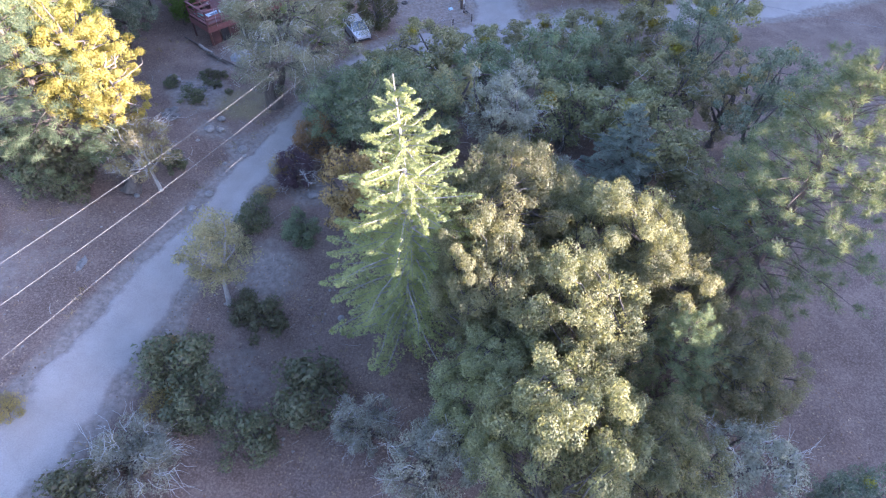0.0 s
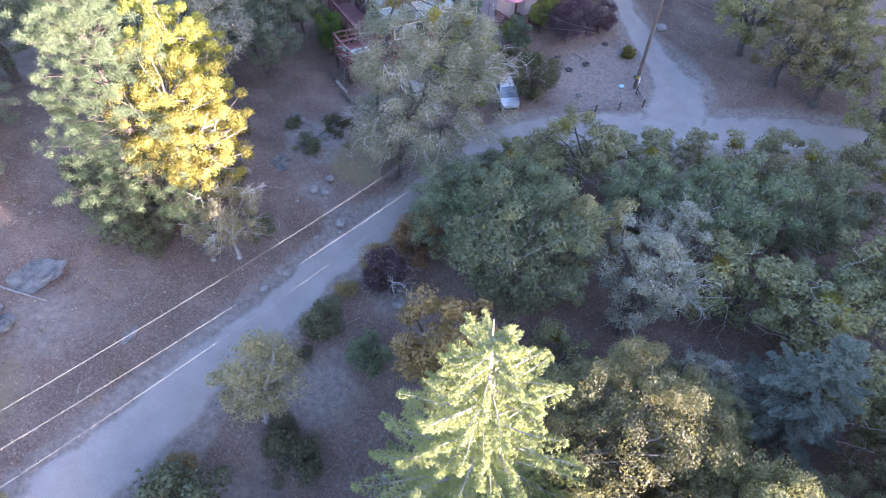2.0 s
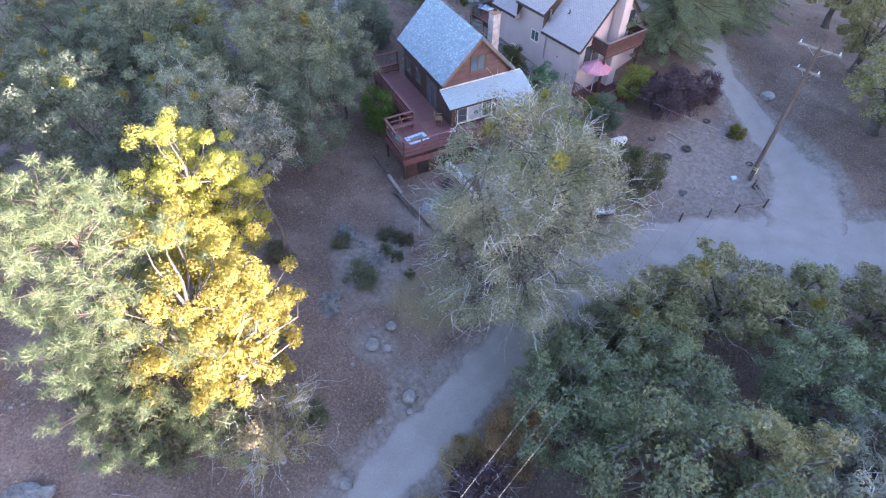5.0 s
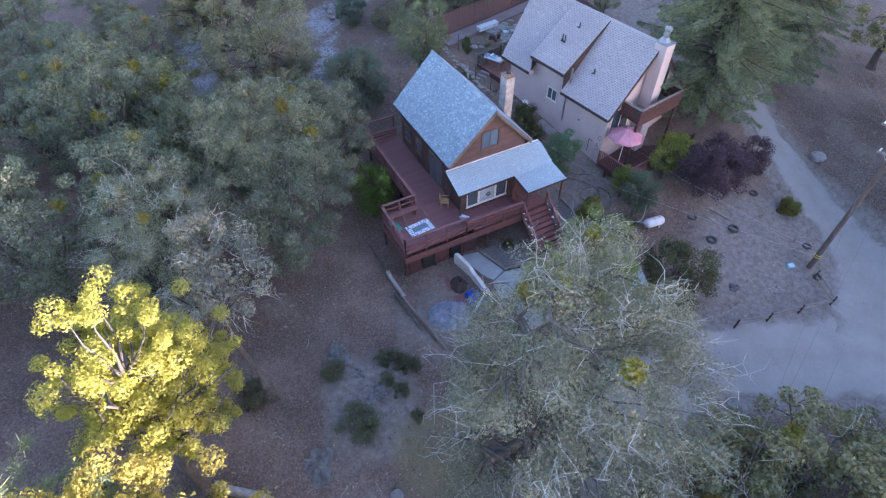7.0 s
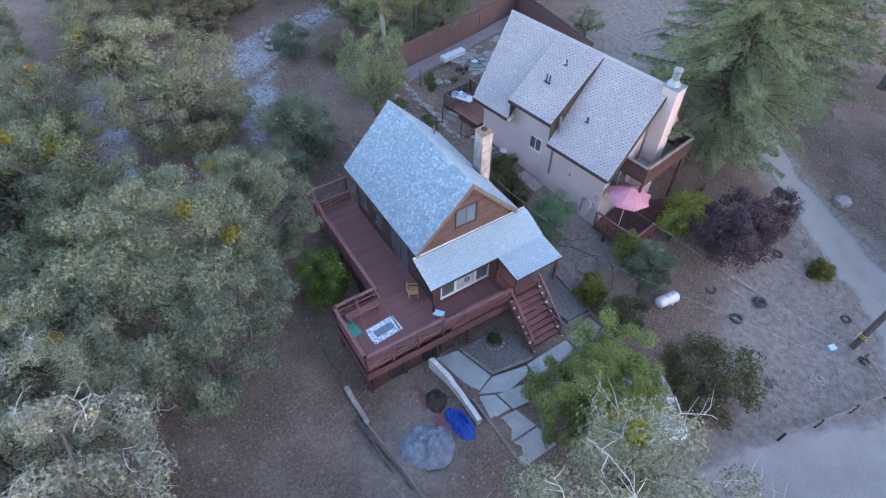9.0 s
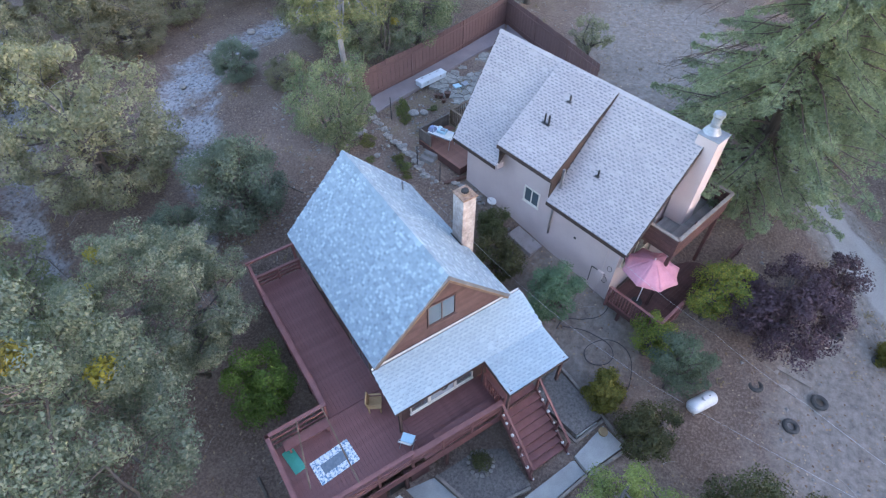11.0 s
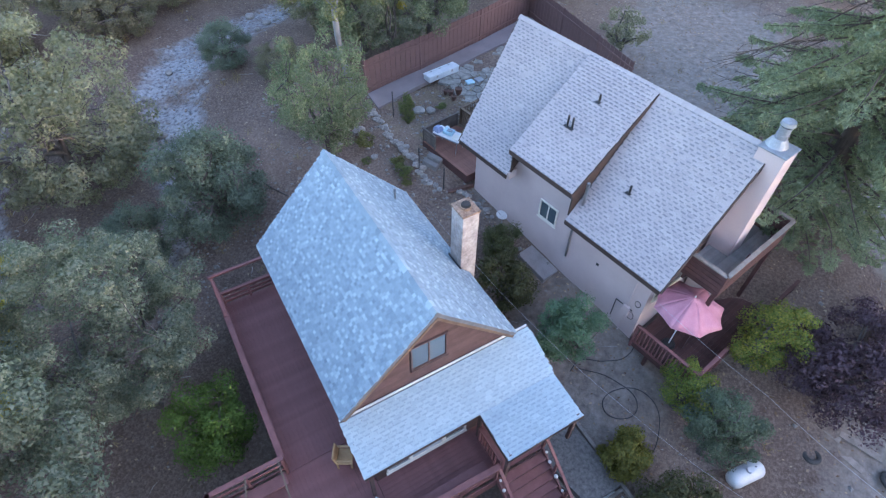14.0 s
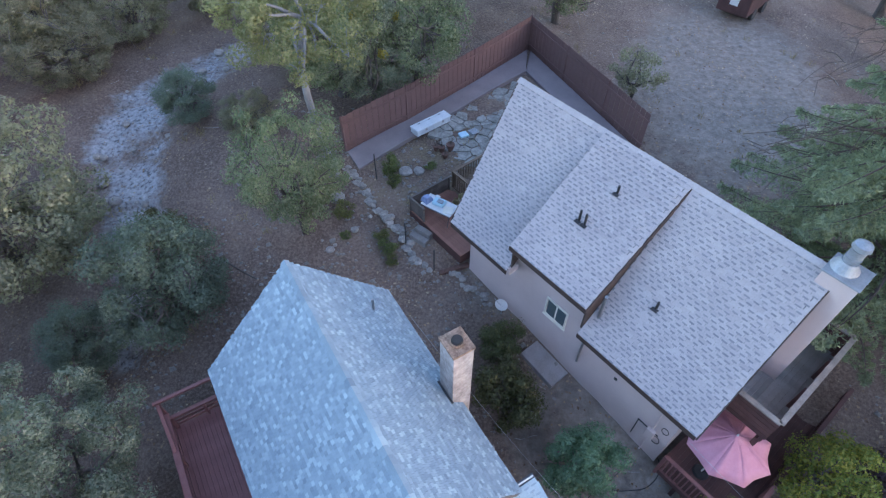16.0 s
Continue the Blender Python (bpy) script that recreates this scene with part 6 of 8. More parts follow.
def paving():
    pv = thing("path", A_M, "pale concrete path slabs with timber edging below the steps", "path", kind="structure")
    slabs = [[(-3.7, -2.75), (-2.55, -2.95), (-1.95, -5.0), (-3.1, -5.45)], [(-3.05, -5.5), (-1.95, -5.1), (-0.15, -5.5), (-0.3, -5.9), (-1.75, -6.15), (-2.35, -5.85)],
             [(-0.05, -5.5), (2.5, -5.45), (2.5, -6.1), (-0.15, -6.25)], [(2.55, -5.4), (4.4, -5.1), (4.5, -6.2), (2.55, -6.15)],
             [(-3.1, -5.6), (-2.4, -5.95), (-2.2, -6.9), (-3.3, -6.9)], [(-2.3, -6.0), (-0.9, -6.25), (-1.2, -7.1), (-2.1, -7.0)], [(-3.3, -7.0), (-2.0, -7.1), (-1.7, -8.2), (-3.3, -8.2)], [(-3.4, -8.3), (-1.7, -8.3), (-1.5, -9.4), (-3.3, -9.4)],
             [(2.9, -3.0), (3.9, -3.0), (4.2, -4.9), (3.1, -4.9)]]
    for i, s in enumerate(slabs):
        g = max(ground_z(*a_world(*q)) for q in s) + 0.06
        part("slab", slab(s, 0.0, max(g, 0.36 + 0.012 * (i % 3) - (0.12 if i in (6, 7) else 0))), M_CONCRETE, pv)
    edging = [((-2.45, -2.95), (-1.85, -5.0)), ((-1.85, -5.0), (0.35, -5.35)), ((2.6, -2.6), (3.0, -5.0)), ((4.5, -1.9), (4.6, -6.3)), ((3.0, -5.0), (4.5, -4.95)), ((-0.2, -6.35), (2.5, -6.2)), ((-0.3, -6.3), (-2.0, -9.3)), ((-3.45, -5.6), (-3.4, -9.3)), ((2.55, -6.25), (4.6, -6.35))]
    for a, b in edging:
        part("edging_timber", beams(((*a, max(0.42, ground_z(*a_world(*a)) + 0.12)), (*b, max(0.42, ground_z(*a_world(*b)) + 0.12)), 0.12, 0.16), bevel=0.01), M_TIMBER, pv)
    bm = slab([(-2.4, -2.95), (0.55, -3.0), (0.45, -5.25), (-1.8, -4.95)], 0.1, 0.37)
    part("planting_bed", bm, M_BED, pv, "dark gravel planting bed")
    part("planting_bed", slab([(2.65, -2.6), (4.4, -2.0), (4.45, -4.85), (3.05, -4.85)], 0.1, max(0.37, max(ground_z(*a_world(*q)) for q in ((4.4, -2.0), (4.45, -4.85), (3.05, -4.85))) + 0.03)), M_BED, pv)


M_BED = surface("speckled_bed_gravel", (0.062, 0.055, 0.050), (0.22, 0.20, 0.185), 9.0, 0.95, 40.0, 0.6)
paving()


def stone_mesh(name, seed, flat=0.6, rough=0.25, level=2):
    bm = bmesh.new()
    bmesh.ops.create_icosphere(bm, subdivisions=level, radius=0.5)
    off = Vector((seed * 3.1, seed * 1.7, seed * 0.9))
    for v in bm.verts:
        n = noise.noise(v.co * 1.6 + off) + 0.5 * noise.noise(v.co * 3.7 + off) + 0.22 * noise.noise(v.co * 9.0 + off)
        v.co *= 1 + rough * n
        v.co.z *= flat
        if v.co.z < -0.2 * flat:
            v.co.z = -0.2 * flat + (v.co.z + 0.2 * flat) * 0.3
    me = bpy.data.meshes.new(name)
    bm.to_mesh(me)
    bm.free()
    return me


STONES = [stone_mesh("stone", k, 0.55 + 0.08 * (k % 3), 0.3) for k in range(6)]
for me in STONES:
    me.materials.append(M_STONE)
BOULDERS = [stone_mesh("boulder", 20 + k, 0.5, 1.1, 4) for k in range(4)]
for me in BOULDERS:
    me.materials.append(M_ROCK)


def rest(name, me, x, y, s, turn, label, category, group="", dz=0.0, tall=1.0, z=None):
    ob = new(name, me)
    z = ground_z(x, y) if z is None else z
    ob.matrix_basis = pose(x, y, z + 0.12 * s * tall + dz, 0, 0, turn) @ Matrix.Diagonal((s, s, s * tall, 1))
    return tagged(ob, label, category, group)


rr = random.Random(7)
# rocks lying about
for i, (x, y, s) in enumerate(((-18.2, 35.9, 0.8), (-17.4, 36.0, 0.5), (-15.3, 33.9, 0.75), (-16.4, 29.0, 0.6), (-17.1, 27.5, 0.5), (-20.6, 28.0, 0.35), (-16.2, 32.2, 0.35), (-15.0, 33.2, 0.35), (-20.9, 40.0, 0.5), (-6.8, 20.5, 0.45), (-26.2, 69.3, 0.7), (-26.9, 68.4, 0.45), (-25.6, 66.9, 0.4), (-24.9, 68.0, 0.35), (-3.0, 46.5, 0.9), (-9.4, 29.2, 0.8), (-17.7, 37.4, 0.6), (-18.6, 34.4, 0.3))):
    rest("rock", STONES[i % 6], x, y, s, i * 47, "pale angular rock lying on the ground", "rock", "pale rocks on the slope")
for i, (x, y, s, k) in enumerate(((-27.9, 23.1, 1.9, 0.25), (-27.3, 19.9, 1.3, 0.5), (-28.6, 20.2, 1.1, 0.5), (-27.6, 18.6, 0.8, 0.5), (-23.2, 43.0, 1.0, 0.6), (-38.4, 66.7, 1.1, 0.7), (-21.6, 37.4, 1.2, 0.35), (-21.8, 42.6, 0.7, 0.5), (-20.6, 41.6, 0.8, 0.4))):
    rest("boulder", BOULDERS[i % 4], x, y, s, i * 71, "large grey weathered boulder half sunk in the soil", "boulder", "grey boulders", tall=k)
for i in range(44):
    k = rr.randrange(len(TRACKS["creek"]) // 3, len(TRACKS["creek"]))
    x, y, w = TRACKS["creek"][k]
    rest("stone", STONES[i % 6], x + rr.uniform(-1.2, 1.2) * w, y + rr.uniform(-0.6, 0.6), rr.uniform(0.2, 0.62), i * 53, "grey stone in the dry creek bed", "stone", "stones in the creek bed", dz=-0.38)
rest("rock", STONES[2], 3.0, 68.5, 1.1, 20, "large whitish rock beside the lane", "rock")
# the pale slab of rock in the clearing
rest("boulder", BOULDERS[1], -21.9, 21.9, 1.2, 35, "flat pale rock outcrop in the clearing", "boulder", tall=0.1)
# row of stones behind the cabin
for i in range(84):
    t = i / 83
    x = float(np.interp(t, (0, 0.15, 0.36, 0.52, 0.68, 0.83, 1), (-26.4, -25.7, -24.66, -23.69, -22.87, -22.2, -21.2)))
    y = float(np.interp(t, (0, 0.15, 0.36, 0.52, 0.68, 0.83, 1), (70.9, 70.4, 69.36, 68.73, 68.27, 67.4, 66.8)))
    rest("stone", STONES[i % 6], x + rr.uniform(-0.16, 0.16), y + rr.uniform(-0.16, 0.16), rr.uniform(0.16, 0.38) * (1.15 if 0.3 < t < 0.75 else 0.9), i * 61, "pale fieldstone in a low loose border", "stone", "stone border behind the cabin")
for x, y, s, k in ((-23.7, 71.4, 0.62, 40), (-23.15, 71.55, 0.55, 110)):
    rest("stone", STONES[k % 6], x, y, s, k, "large pale stone on the grassy terrace", "stone", tall=0.7)
for i in range(16):
    rest("stone", STONES[(i + 3) % 6], -25.6 + rr.uniform(-1.4, 1.6), 68.0 + rr.uniform(-1.3, 1.0), rr.uniform(0.1, 0.28), i * 77, "small pale stone on the bare soil", "stone", "small stones behind the cabin")
for i in range(10):
    rest("stone", STONES[(i + 2) % 6], -20.4 + 0.19 * i + rr.uniform(-0.1, 0.1), 67.0 - 0.1 * i + rr.uniform(-0.12, 0.12), rr.uniform(0.2, 0.36), i * 83, "pale fieldstone beside the back deck", "stone", "stone border behind the cabin")


def white_wall():
    w = new("retaining_wall", None)
    bm = bmesh.new()
    prev = None
    rings = []
    for k in range(15):
        t = k / 14
        u, v = -4.2 + 0.42 * t + 0.12 * math.sin(t * 4), -3.0 - 3.75 * t
        x, y = a_world(u, v)
        top = 0.85 - 0.32 * float(nsm(0.15, 0.6, t)) + 0.05 * math.sin(k * 1.7)
        g = ground_z(x, y)
        th = 0.11
        rings.append([bm.verts.new((u + sx * th, v, zz)) for sx, zz in ((-1, g - 0.2), (1, g - 0.2), (1, g + top), (-1, g + top))])
    for a, b in zip(rings, rings[1:]):
        for i in range(4):
            j = (i + 1) % 4
            bm.faces.new((a[i], a[j], b[j], b[i]))
    bm.faces.new(rings[0])
    bm.faces.new(rings[-1][::-1])
    bmesh.ops.recalc_face_normals(bm, faces=bm.faces)
    me = unit_mesh("retaining_wall", bm)
    bpy.data.objects.remove(w)
    ob = mesh_part("retaining_wall", me, M_WHITE_CONCRETE, None)
    ob.matrix_basis = A_M
    tagged(ob, "low white-painted concrete wall beside the path", "wall", kind="structure")


white_wall()


def tarp(name, x, y, sx, sy, h, mat, seed, turn, label):
    n = 34
    vs, fs = [], []
    for j in range(n + 1):
        for i in range(n + 1):
            a, b = i / n * 2 - 1, j / n * 2 - 1
            r = math.hypot(a, b)
            edge = 1 + 0.18 * noise.noise(Vector((math.atan2(b, a) * 1.2, seed, 0)))
            q = min(1.0, r / edge)
            p = Vector((a * 1.6, b * 1.6, seed))
            fold = sum(w * (1 - abs(noise.noise(p * f + Vector((f, 0, 0))) * 2.2)) for f, w in ((1.1, 0.34), (2.3, 0.18), (4.6, 0.085)))
            z = h * (1 - q**3) * (0.45 + 0.4 * noise.noise(p) + fold) + 0.05 * abs(noise.noise(p * 5.0)) * (1 - q * 0.5)
            k = edge if r <= 1 else edge / r
            vs.append((a * sx * min(1, k), b * sy * min(1, k), max(0.015, z)))
    for j in range(n):
        for i in range(n):
            c = j * (n + 1) + i
            fs.append((c, c + 1, c + n + 2, c + n + 1))
    ob = mesh_part(name, data_mesh(name, vs, fs), mat, None)
    ob.matrix_basis = pose(x, y, ground_z(x, y) - 0.01, 0, 0, turn)
    tagged(ob, label, "tarp")
    m = ob.modifiers.new("thick", "SOLIDIFY")
    m.thickness = 0.012
    return ob


tarp("tarpaulin", -18.4, 47.7, 1.25, 1.1, 0.62, M_TARP, 3.3, 20, "crumpled grey-blue tarpaulin over a heap")
tarp("tarpaulin", -17.2, 49.05, 0.5, 0.95, 0.75, M_BLUE_TARP, 8.1, 50, "bright blue tarpaulin over a pile")
tarp("tarpaulin", -18.6, 49.9, 0.55, 0.6, 0.6, surface("dark_brown_cover", (0.035, 0.025, 0.022), (0.08, 0.055, 0.045), 3.0, 0.7, 10.0, 0.6, depth=0.05), 5.2, 10, "dark brown cover over stacked goods")


def plank(name, a, b, w, h, mat, label, category, lift=0.0):
    bm = beams(((a[0], a[1], ground_z(*a) + h / 2 + lift), (b[0], b[1], ground_z(*b) + h / 2 + lift), w, h), bevel=0.01)
    ob = part(name, bm, mat, None)
    return tagged(ob, label, category)


plank("board", (-19.9, 50.4), (-19.0, 49.3), 0.75, 0.05, M_RED, "sheet of red-brown plywood lying on the ground", "board")
plank("board", (-18.4, 49.2), (-17.4, 48.1), 0.6, 0.05, M_RED, "reddish board lying beside the tarpaulins", "board")


def log(a, b, r, mat, label, seed):
    rnd = np.random.RandomState(seed)
    w = Wood(8)
    p = bend(rnd, (a[0], a[1], ground_z(*a) + r), (b[0], b[1], ground_z(*b) + r), 8, 0.012)
    w.limb(p, np.linspace(r, r * 0.75, 8))
    ob = mesh_part("log", w.mesh("log"), mat, None, smooth=True)
    return tagged(ob, label, "log")


log((-24.9, 51.3), (-22.85, 49.4), 0.07, M_BARK, "thin dark pole lying along the slope", 1)
log((-22.95, 49.5), (-21.3, 48.0), 0.15, M_PALE_BARK, "pale weathered log lying below the deck", 2)
log((-21.3, 47.75), (-18.6, 45.75), 0.10, M_RED_BARK, "reddish pole lying along the slope", 3)
log((-21.6, 48.15), (-17.9, 45.4), 0.07, M_TIMBER, "long weathered pole lying along the slope", 4)
log((-21.9, 48.1), (-19.6, 46.2), 0.08, M_BARK, "dark branch lying beside the poles", 5)
log((-25.3, 35.0), (-22.4, 35.3), 0.24, M_PALE_BARK, "thick grey fallen trunk under the yellow oak", 6)
log((-29.0, 21.8), (-26.4, 22.0), 0.05, M_PALE_BARK, "thin bare fallen branch", 7)
log((-29.6, 65.4), (-26.6, 64.6), 0.035, M_BARK, "bare crooked branch lying behind the cabin", 8)


# ---- on the deck ----
def chair():
    c = thing("chair", A_M @ pose(-3.35, 0.0, FLOOR_A, 0, 0, 60), "tan wicker chair on the deck", "chair")
    part("seat", boxes((-0.26, -0.26, 0.36, 0.26, 0.26, 0.42), bevel=0.02), M_TAN, c)
    bm = boxes((-0.27, 0.2, 0.42, 0.27, 0.27, 0.85), bevel=0.03)
    bmesh.ops.rotate(bm, cent=(0, 0.22, 0.42), matrix=Matrix.Rotation(-0.2, 3, "X"), verts=bm.verts)
    part("backrest", bm, M_TAN, c)
    for x in (-0.23, 0.23):
        part("armrest", boxes((x - 0.035, -0.25, 0.6, x + 0.035, 0.24, 0.64), bevel=0.01), M_TAN, c)
        for y in (-0.22, 0.22):
            part("leg", boxes((x - 0.025, y - 0.025, 0, x + 0.025, y + 0.025, 0.36)), M_TAN, c)


chair()


def build_rug(nt, b):
    c = ramp(nt, noise_tex(nt, 9.0, 4.0, 0.7), [(0.4, (0.10, 0.22, 0.34)), (0.5, (0.55, 0.62, 0.66)), (0.62, (0.75, 0.77, 0.78))])
    nt.links.new(c, b.inputs["Base Color"])
    b.inputs["Roughness"].default_value = 0.95


M_RUG = material("blue_white_rug", build_rug)
rug = thing("rug", A_M @ pose(-5.62, -1.05, FLOOR_A + 0.006, 0, 0, 4), "blue and white patterned rug on the deck", "rug")
part("rug_field", boxes((-0.78, -0.48, 0, 0.78, 0.48, 0.012)), M_RUG, rug)
part("rug_centre", boxes((-0.5, -0.2, 0.012, 0.5, 0.2, 0.017)), surface("grey_blue_weave", (0.10, 0.14, 0.18), (0.20, 0.25, 0.29), 8.0, 0.95, 60.0, 0.1), rug)
mat = tagged(part("mat", boxes((-0.22, -0.5, 0, 0.22, 0.5, 0.02)), M_TEAL, None), "bright teal plastic mat on the deck", "mat")
mat.matrix_basis = A_M @ pose(-6.85, -0.2, FLOOR_A + 0.006, 0, 0, 8)


def folding_chair():
    c = thing("folding_chair", A_M @ pose(-3.05, -1.95, FLOOR_A, 0, 0, 130), "pale blue folding chair on the deck", "chair")
    for x in (-0.24, 0.24):
        part("leg", rods(((x, -0.25, 0), (x, 0.3, 0.8), 0.012)), M_METAL, c)
        part("leg", rods(((x, 0.25, 0), (x, -0.22, 0.45), 0.012)), M_METAL, c)
    part("seat", boxes((-0.24, -0.22, 0.42, 0.24, 0.16, 0.45), bevel=0.01), M_SKY_PLASTIC, c)
    bm = boxes((-0.24, 0.15, 0.5, 0.24, 0.18, 0.85), bevel=0.01)
    bmesh.ops.rotate(bm, cent=(0, 0.15, 0.5), matrix=Matrix.Rotation(-0.5, 3, "X"), verts=bm.verts)
    part("backrest", bm, M_WHITE, c)


folding_chair()
pot_me = unit_mesh("pot", rods(((0, 0, 0), (0, 0, 0.16), 0.06, 0.10), sides=14))
pot_me.materials.append(surface("terracotta", (0.28, 0.12, 0.07), (0.40, 0.19, 0.11), 3.0, 0.85, 30.0, 0.2))
shell = stone_mesh("shell", 41, 0.75, 0.12, 2)
shell.materials.append(M_WHITE)
for i in range(7):
    t = i / 6
    for side, u in enumerate((0.5, 2.56)):
        v, z = -2.95 - 2.15 * t, FLOOR_A - 0.1 - (FLOOR_A - 0.5) * t
        ob = new("shell_ornament", shell)
        ob.matrix_basis = A_M @ pose(u + (0.12 if side == 0 else -0.12), v + 0.06 * (i * 5 % 3 - 1), z + 0.12, 0, 0, i * 50) @ Matrix.Diagonal((0.10 + 0.05 * (i * 7 % 3) / 2,) * 3 + (1,))
        tagged(ob, "white shell ornament on the edge of a step", "ornament", "ornaments along the steps")
for u, v, s in ((2.9, -2.4, 1.3), (3.2, -2.6, 1.0), (2.7, -2.9, 0.9)):
    ob = new("flower_pot", pot_me)
    ob.matrix_basis = A_M @ pose(u, v, 0.36, 0, 0, 0) @ Matrix.Diagonal((s * 1.4, s * 1.4, s * 1.4, 1))
    tagged(ob, "small terracotta flower pot beside the steps", "pot", "pots beside the steps")
for i in range(15):
    a = 6.283 * i / 15
    x, y = a_world(-0.68 + 0.5 * math.cos(a), -3.5 + 0.5 * math.sin(a))
    rest("stone", STONES[i % 6], x, y, 0.17, i * 50, "small white stone in a ring round a plant", "stone", "ring of white stones", z=0.37)
plant(broadleaf("plant", 131, 0.55, 0.42, M_DARK, "small dark plant inside a ring of stones", "plant", clumps=14, per=60, size=0.05, stem=0.05, blob=0.45), *a_world(-0.68, -3.5), dz=0.37)
stump = tagged(part("tree_stump", rods(((0, 0, 0), (0, 0, 0.34), 0.21, 0.19), sides=16), M_TAN, None), "cut log round standing beside the path", "stump")
stump.matrix_basis = pose(*a_world(4.2, -5.3), 0.36)
urn = tagged(part("planter", rods(((0, 0, 0), (0, 0, 0.22), 0.10, 0.14), ((0, 0, 0.2), (0, 0, 0.26), 0.16), sides=18), M_CONCRETE, None), "round grey-white planter beside the shrub", "planter")
urn.matrix_basis = pose(-12.5, 56.35, ground_z(-12.5, 56.35))


# ---- gas tank, tyres, pole, fences, car ----
def gas_tank():
    t = thing("gas_tank", pose(-7.95, 57.95, ground_z(-7.95, 57.95), 0, 0, 38) @ Matrix.Scale(0.88, 4), "white gas tank on short legs", "tank")
    bm = bmesh.new()
    prof = [(-0.80, 0.02), (-0.79, 0.12), (-0.74, 0.23), (-0.66, 0.31), (-0.55, 0.35), (0.55, 0.35), (0.66, 0.31), (0.74, 0.23), (0.79, 0.12), (0.80, 0.02)]
    rings = []
    for x, r in prof:
        rings.append([bm.verts.new((x, r * math.cos(k * 6.2832 / 24), 0.52 + r * math.sin(k * 6.2832 / 24))) for k in range(24)])
    for a, b in zip(rings, rings[1:]):
        for k in range(24):
            bm.faces.new((a[k], a[(k + 1) % 24], b[(k + 1) % 24], b[k]))
    bm.faces.new(rings[0])
    bm.faces.new(rings[-1])
    bmesh.ops.recalc_face_normals(bm, faces=bm.faces)
    part("vessel", bm, M_WHITE, t, smooth=True)
    part("valve_cover", rods(((0, 0, 0.85), (0, 0, 0.97), 0.12, 0.1), sides=16), M_WHITE, t)
    for x in (-0.1, 0.12):
        part("gauge", rods(((x + 0.22, 0.02, 0.84), (x + 0.22, 0.02, 0.90), 0.03), sides=10), M_DARK_METAL, t)
    for x in (-0.45, 0.45):
        for y in (-0.2, 0.2):
            part("leg", boxes((x - 0.04, y - 0.03, -0.05, x + 0.04, y + 0.03, 0.28)), M_WHITE, t)


gas_tank()


def ring_mesh(name, big, small, k=24, s=10):
    vs, fs = [], []
    for i in range(k):
        a = 6.28318 * i / k
        for j in range(s):
            b = 6.28318 * j / s
            r = big + small * math.cos(b)
            vs.append((r * math.cos(a), r * math.sin(a), small * 0.9 * math.sin(b) + small * 0.9))
    for i in range(k):
        for j in range(s):
            fs.append((i * s + j, ((i + 1) % k) * s + j, ((i + 1) % k) * s + (j + 1) % s, i * s + (j + 1) % s))
    return data_mesh(name, vs, fs)


tyre_me = ring_mesh("tyre", 0.26, 0.10)
tyre_me.materials.append(M_RUBBER)
for i, (x, y, s) in enumerate(((-4.3, 57.9, 0.95), (-3.0, 59.2, 1.0), (0.0, 61.9, 0.75), (-1.8, 62.6, 0.85), (1.6, 59.6, 0.8), (-5.6, 59.3, 0.88), (2.0, 57.2, 0.75), (-4.9, 54.5, 0.65))):
    ob = new("tyre", tyre_me)
    ob.matrix_basis = pose(x, y, ground_z(x, y) - 0.01, 3 * (i % 3), 2, i * 40) @ Matrix.Diagonal((s, s, s, 1))
    tagged(ob, "old black tyre lying in the yard as a planter", "tyre", "tyres in the yard")
for i in range(9):
    a = 6.283 * i / 9
    rest("stone", STONES[i % 6], -0.6 + 0.32 * math.cos(a), 55.4 + 0.32 * math.sin(a), 0.16, i * 50, "small white stone in a ring in the yard", "stone", "ring of white stones in the yard")
rest("rock", BOULDERS[2], -2.9, 54.7, 0.4, 10, "small dark rock in the yard", "rock", tall=1.2)
bin_ob = tagged(part("plastic_box", boxes((-0.2, -0.14, 0, 0.2, 0.14, 0.2), bevel=0.02), M_SKY_PLASTIC, None), "small pale blue plastic box in the yard", "box")
bin_ob.matrix_basis = pose(0.45, 57.5, ground_z(0.45, 57.5), 0, 0, 30)
for a, b, label in (((-4.6, 60.4), (-3.2, 59.9), "grey weathered plank lying in the yard"), ((-4.9, 59.9), (-3.9, 59.3), "short grey plank lying in the yard"), ((-5.4, 60.6), (-4.6, 60.1), "weathered board lying beside the plum")):
    plank("plank", a, b, 0.28, 0.05, M_TIMBER, label, "plank")


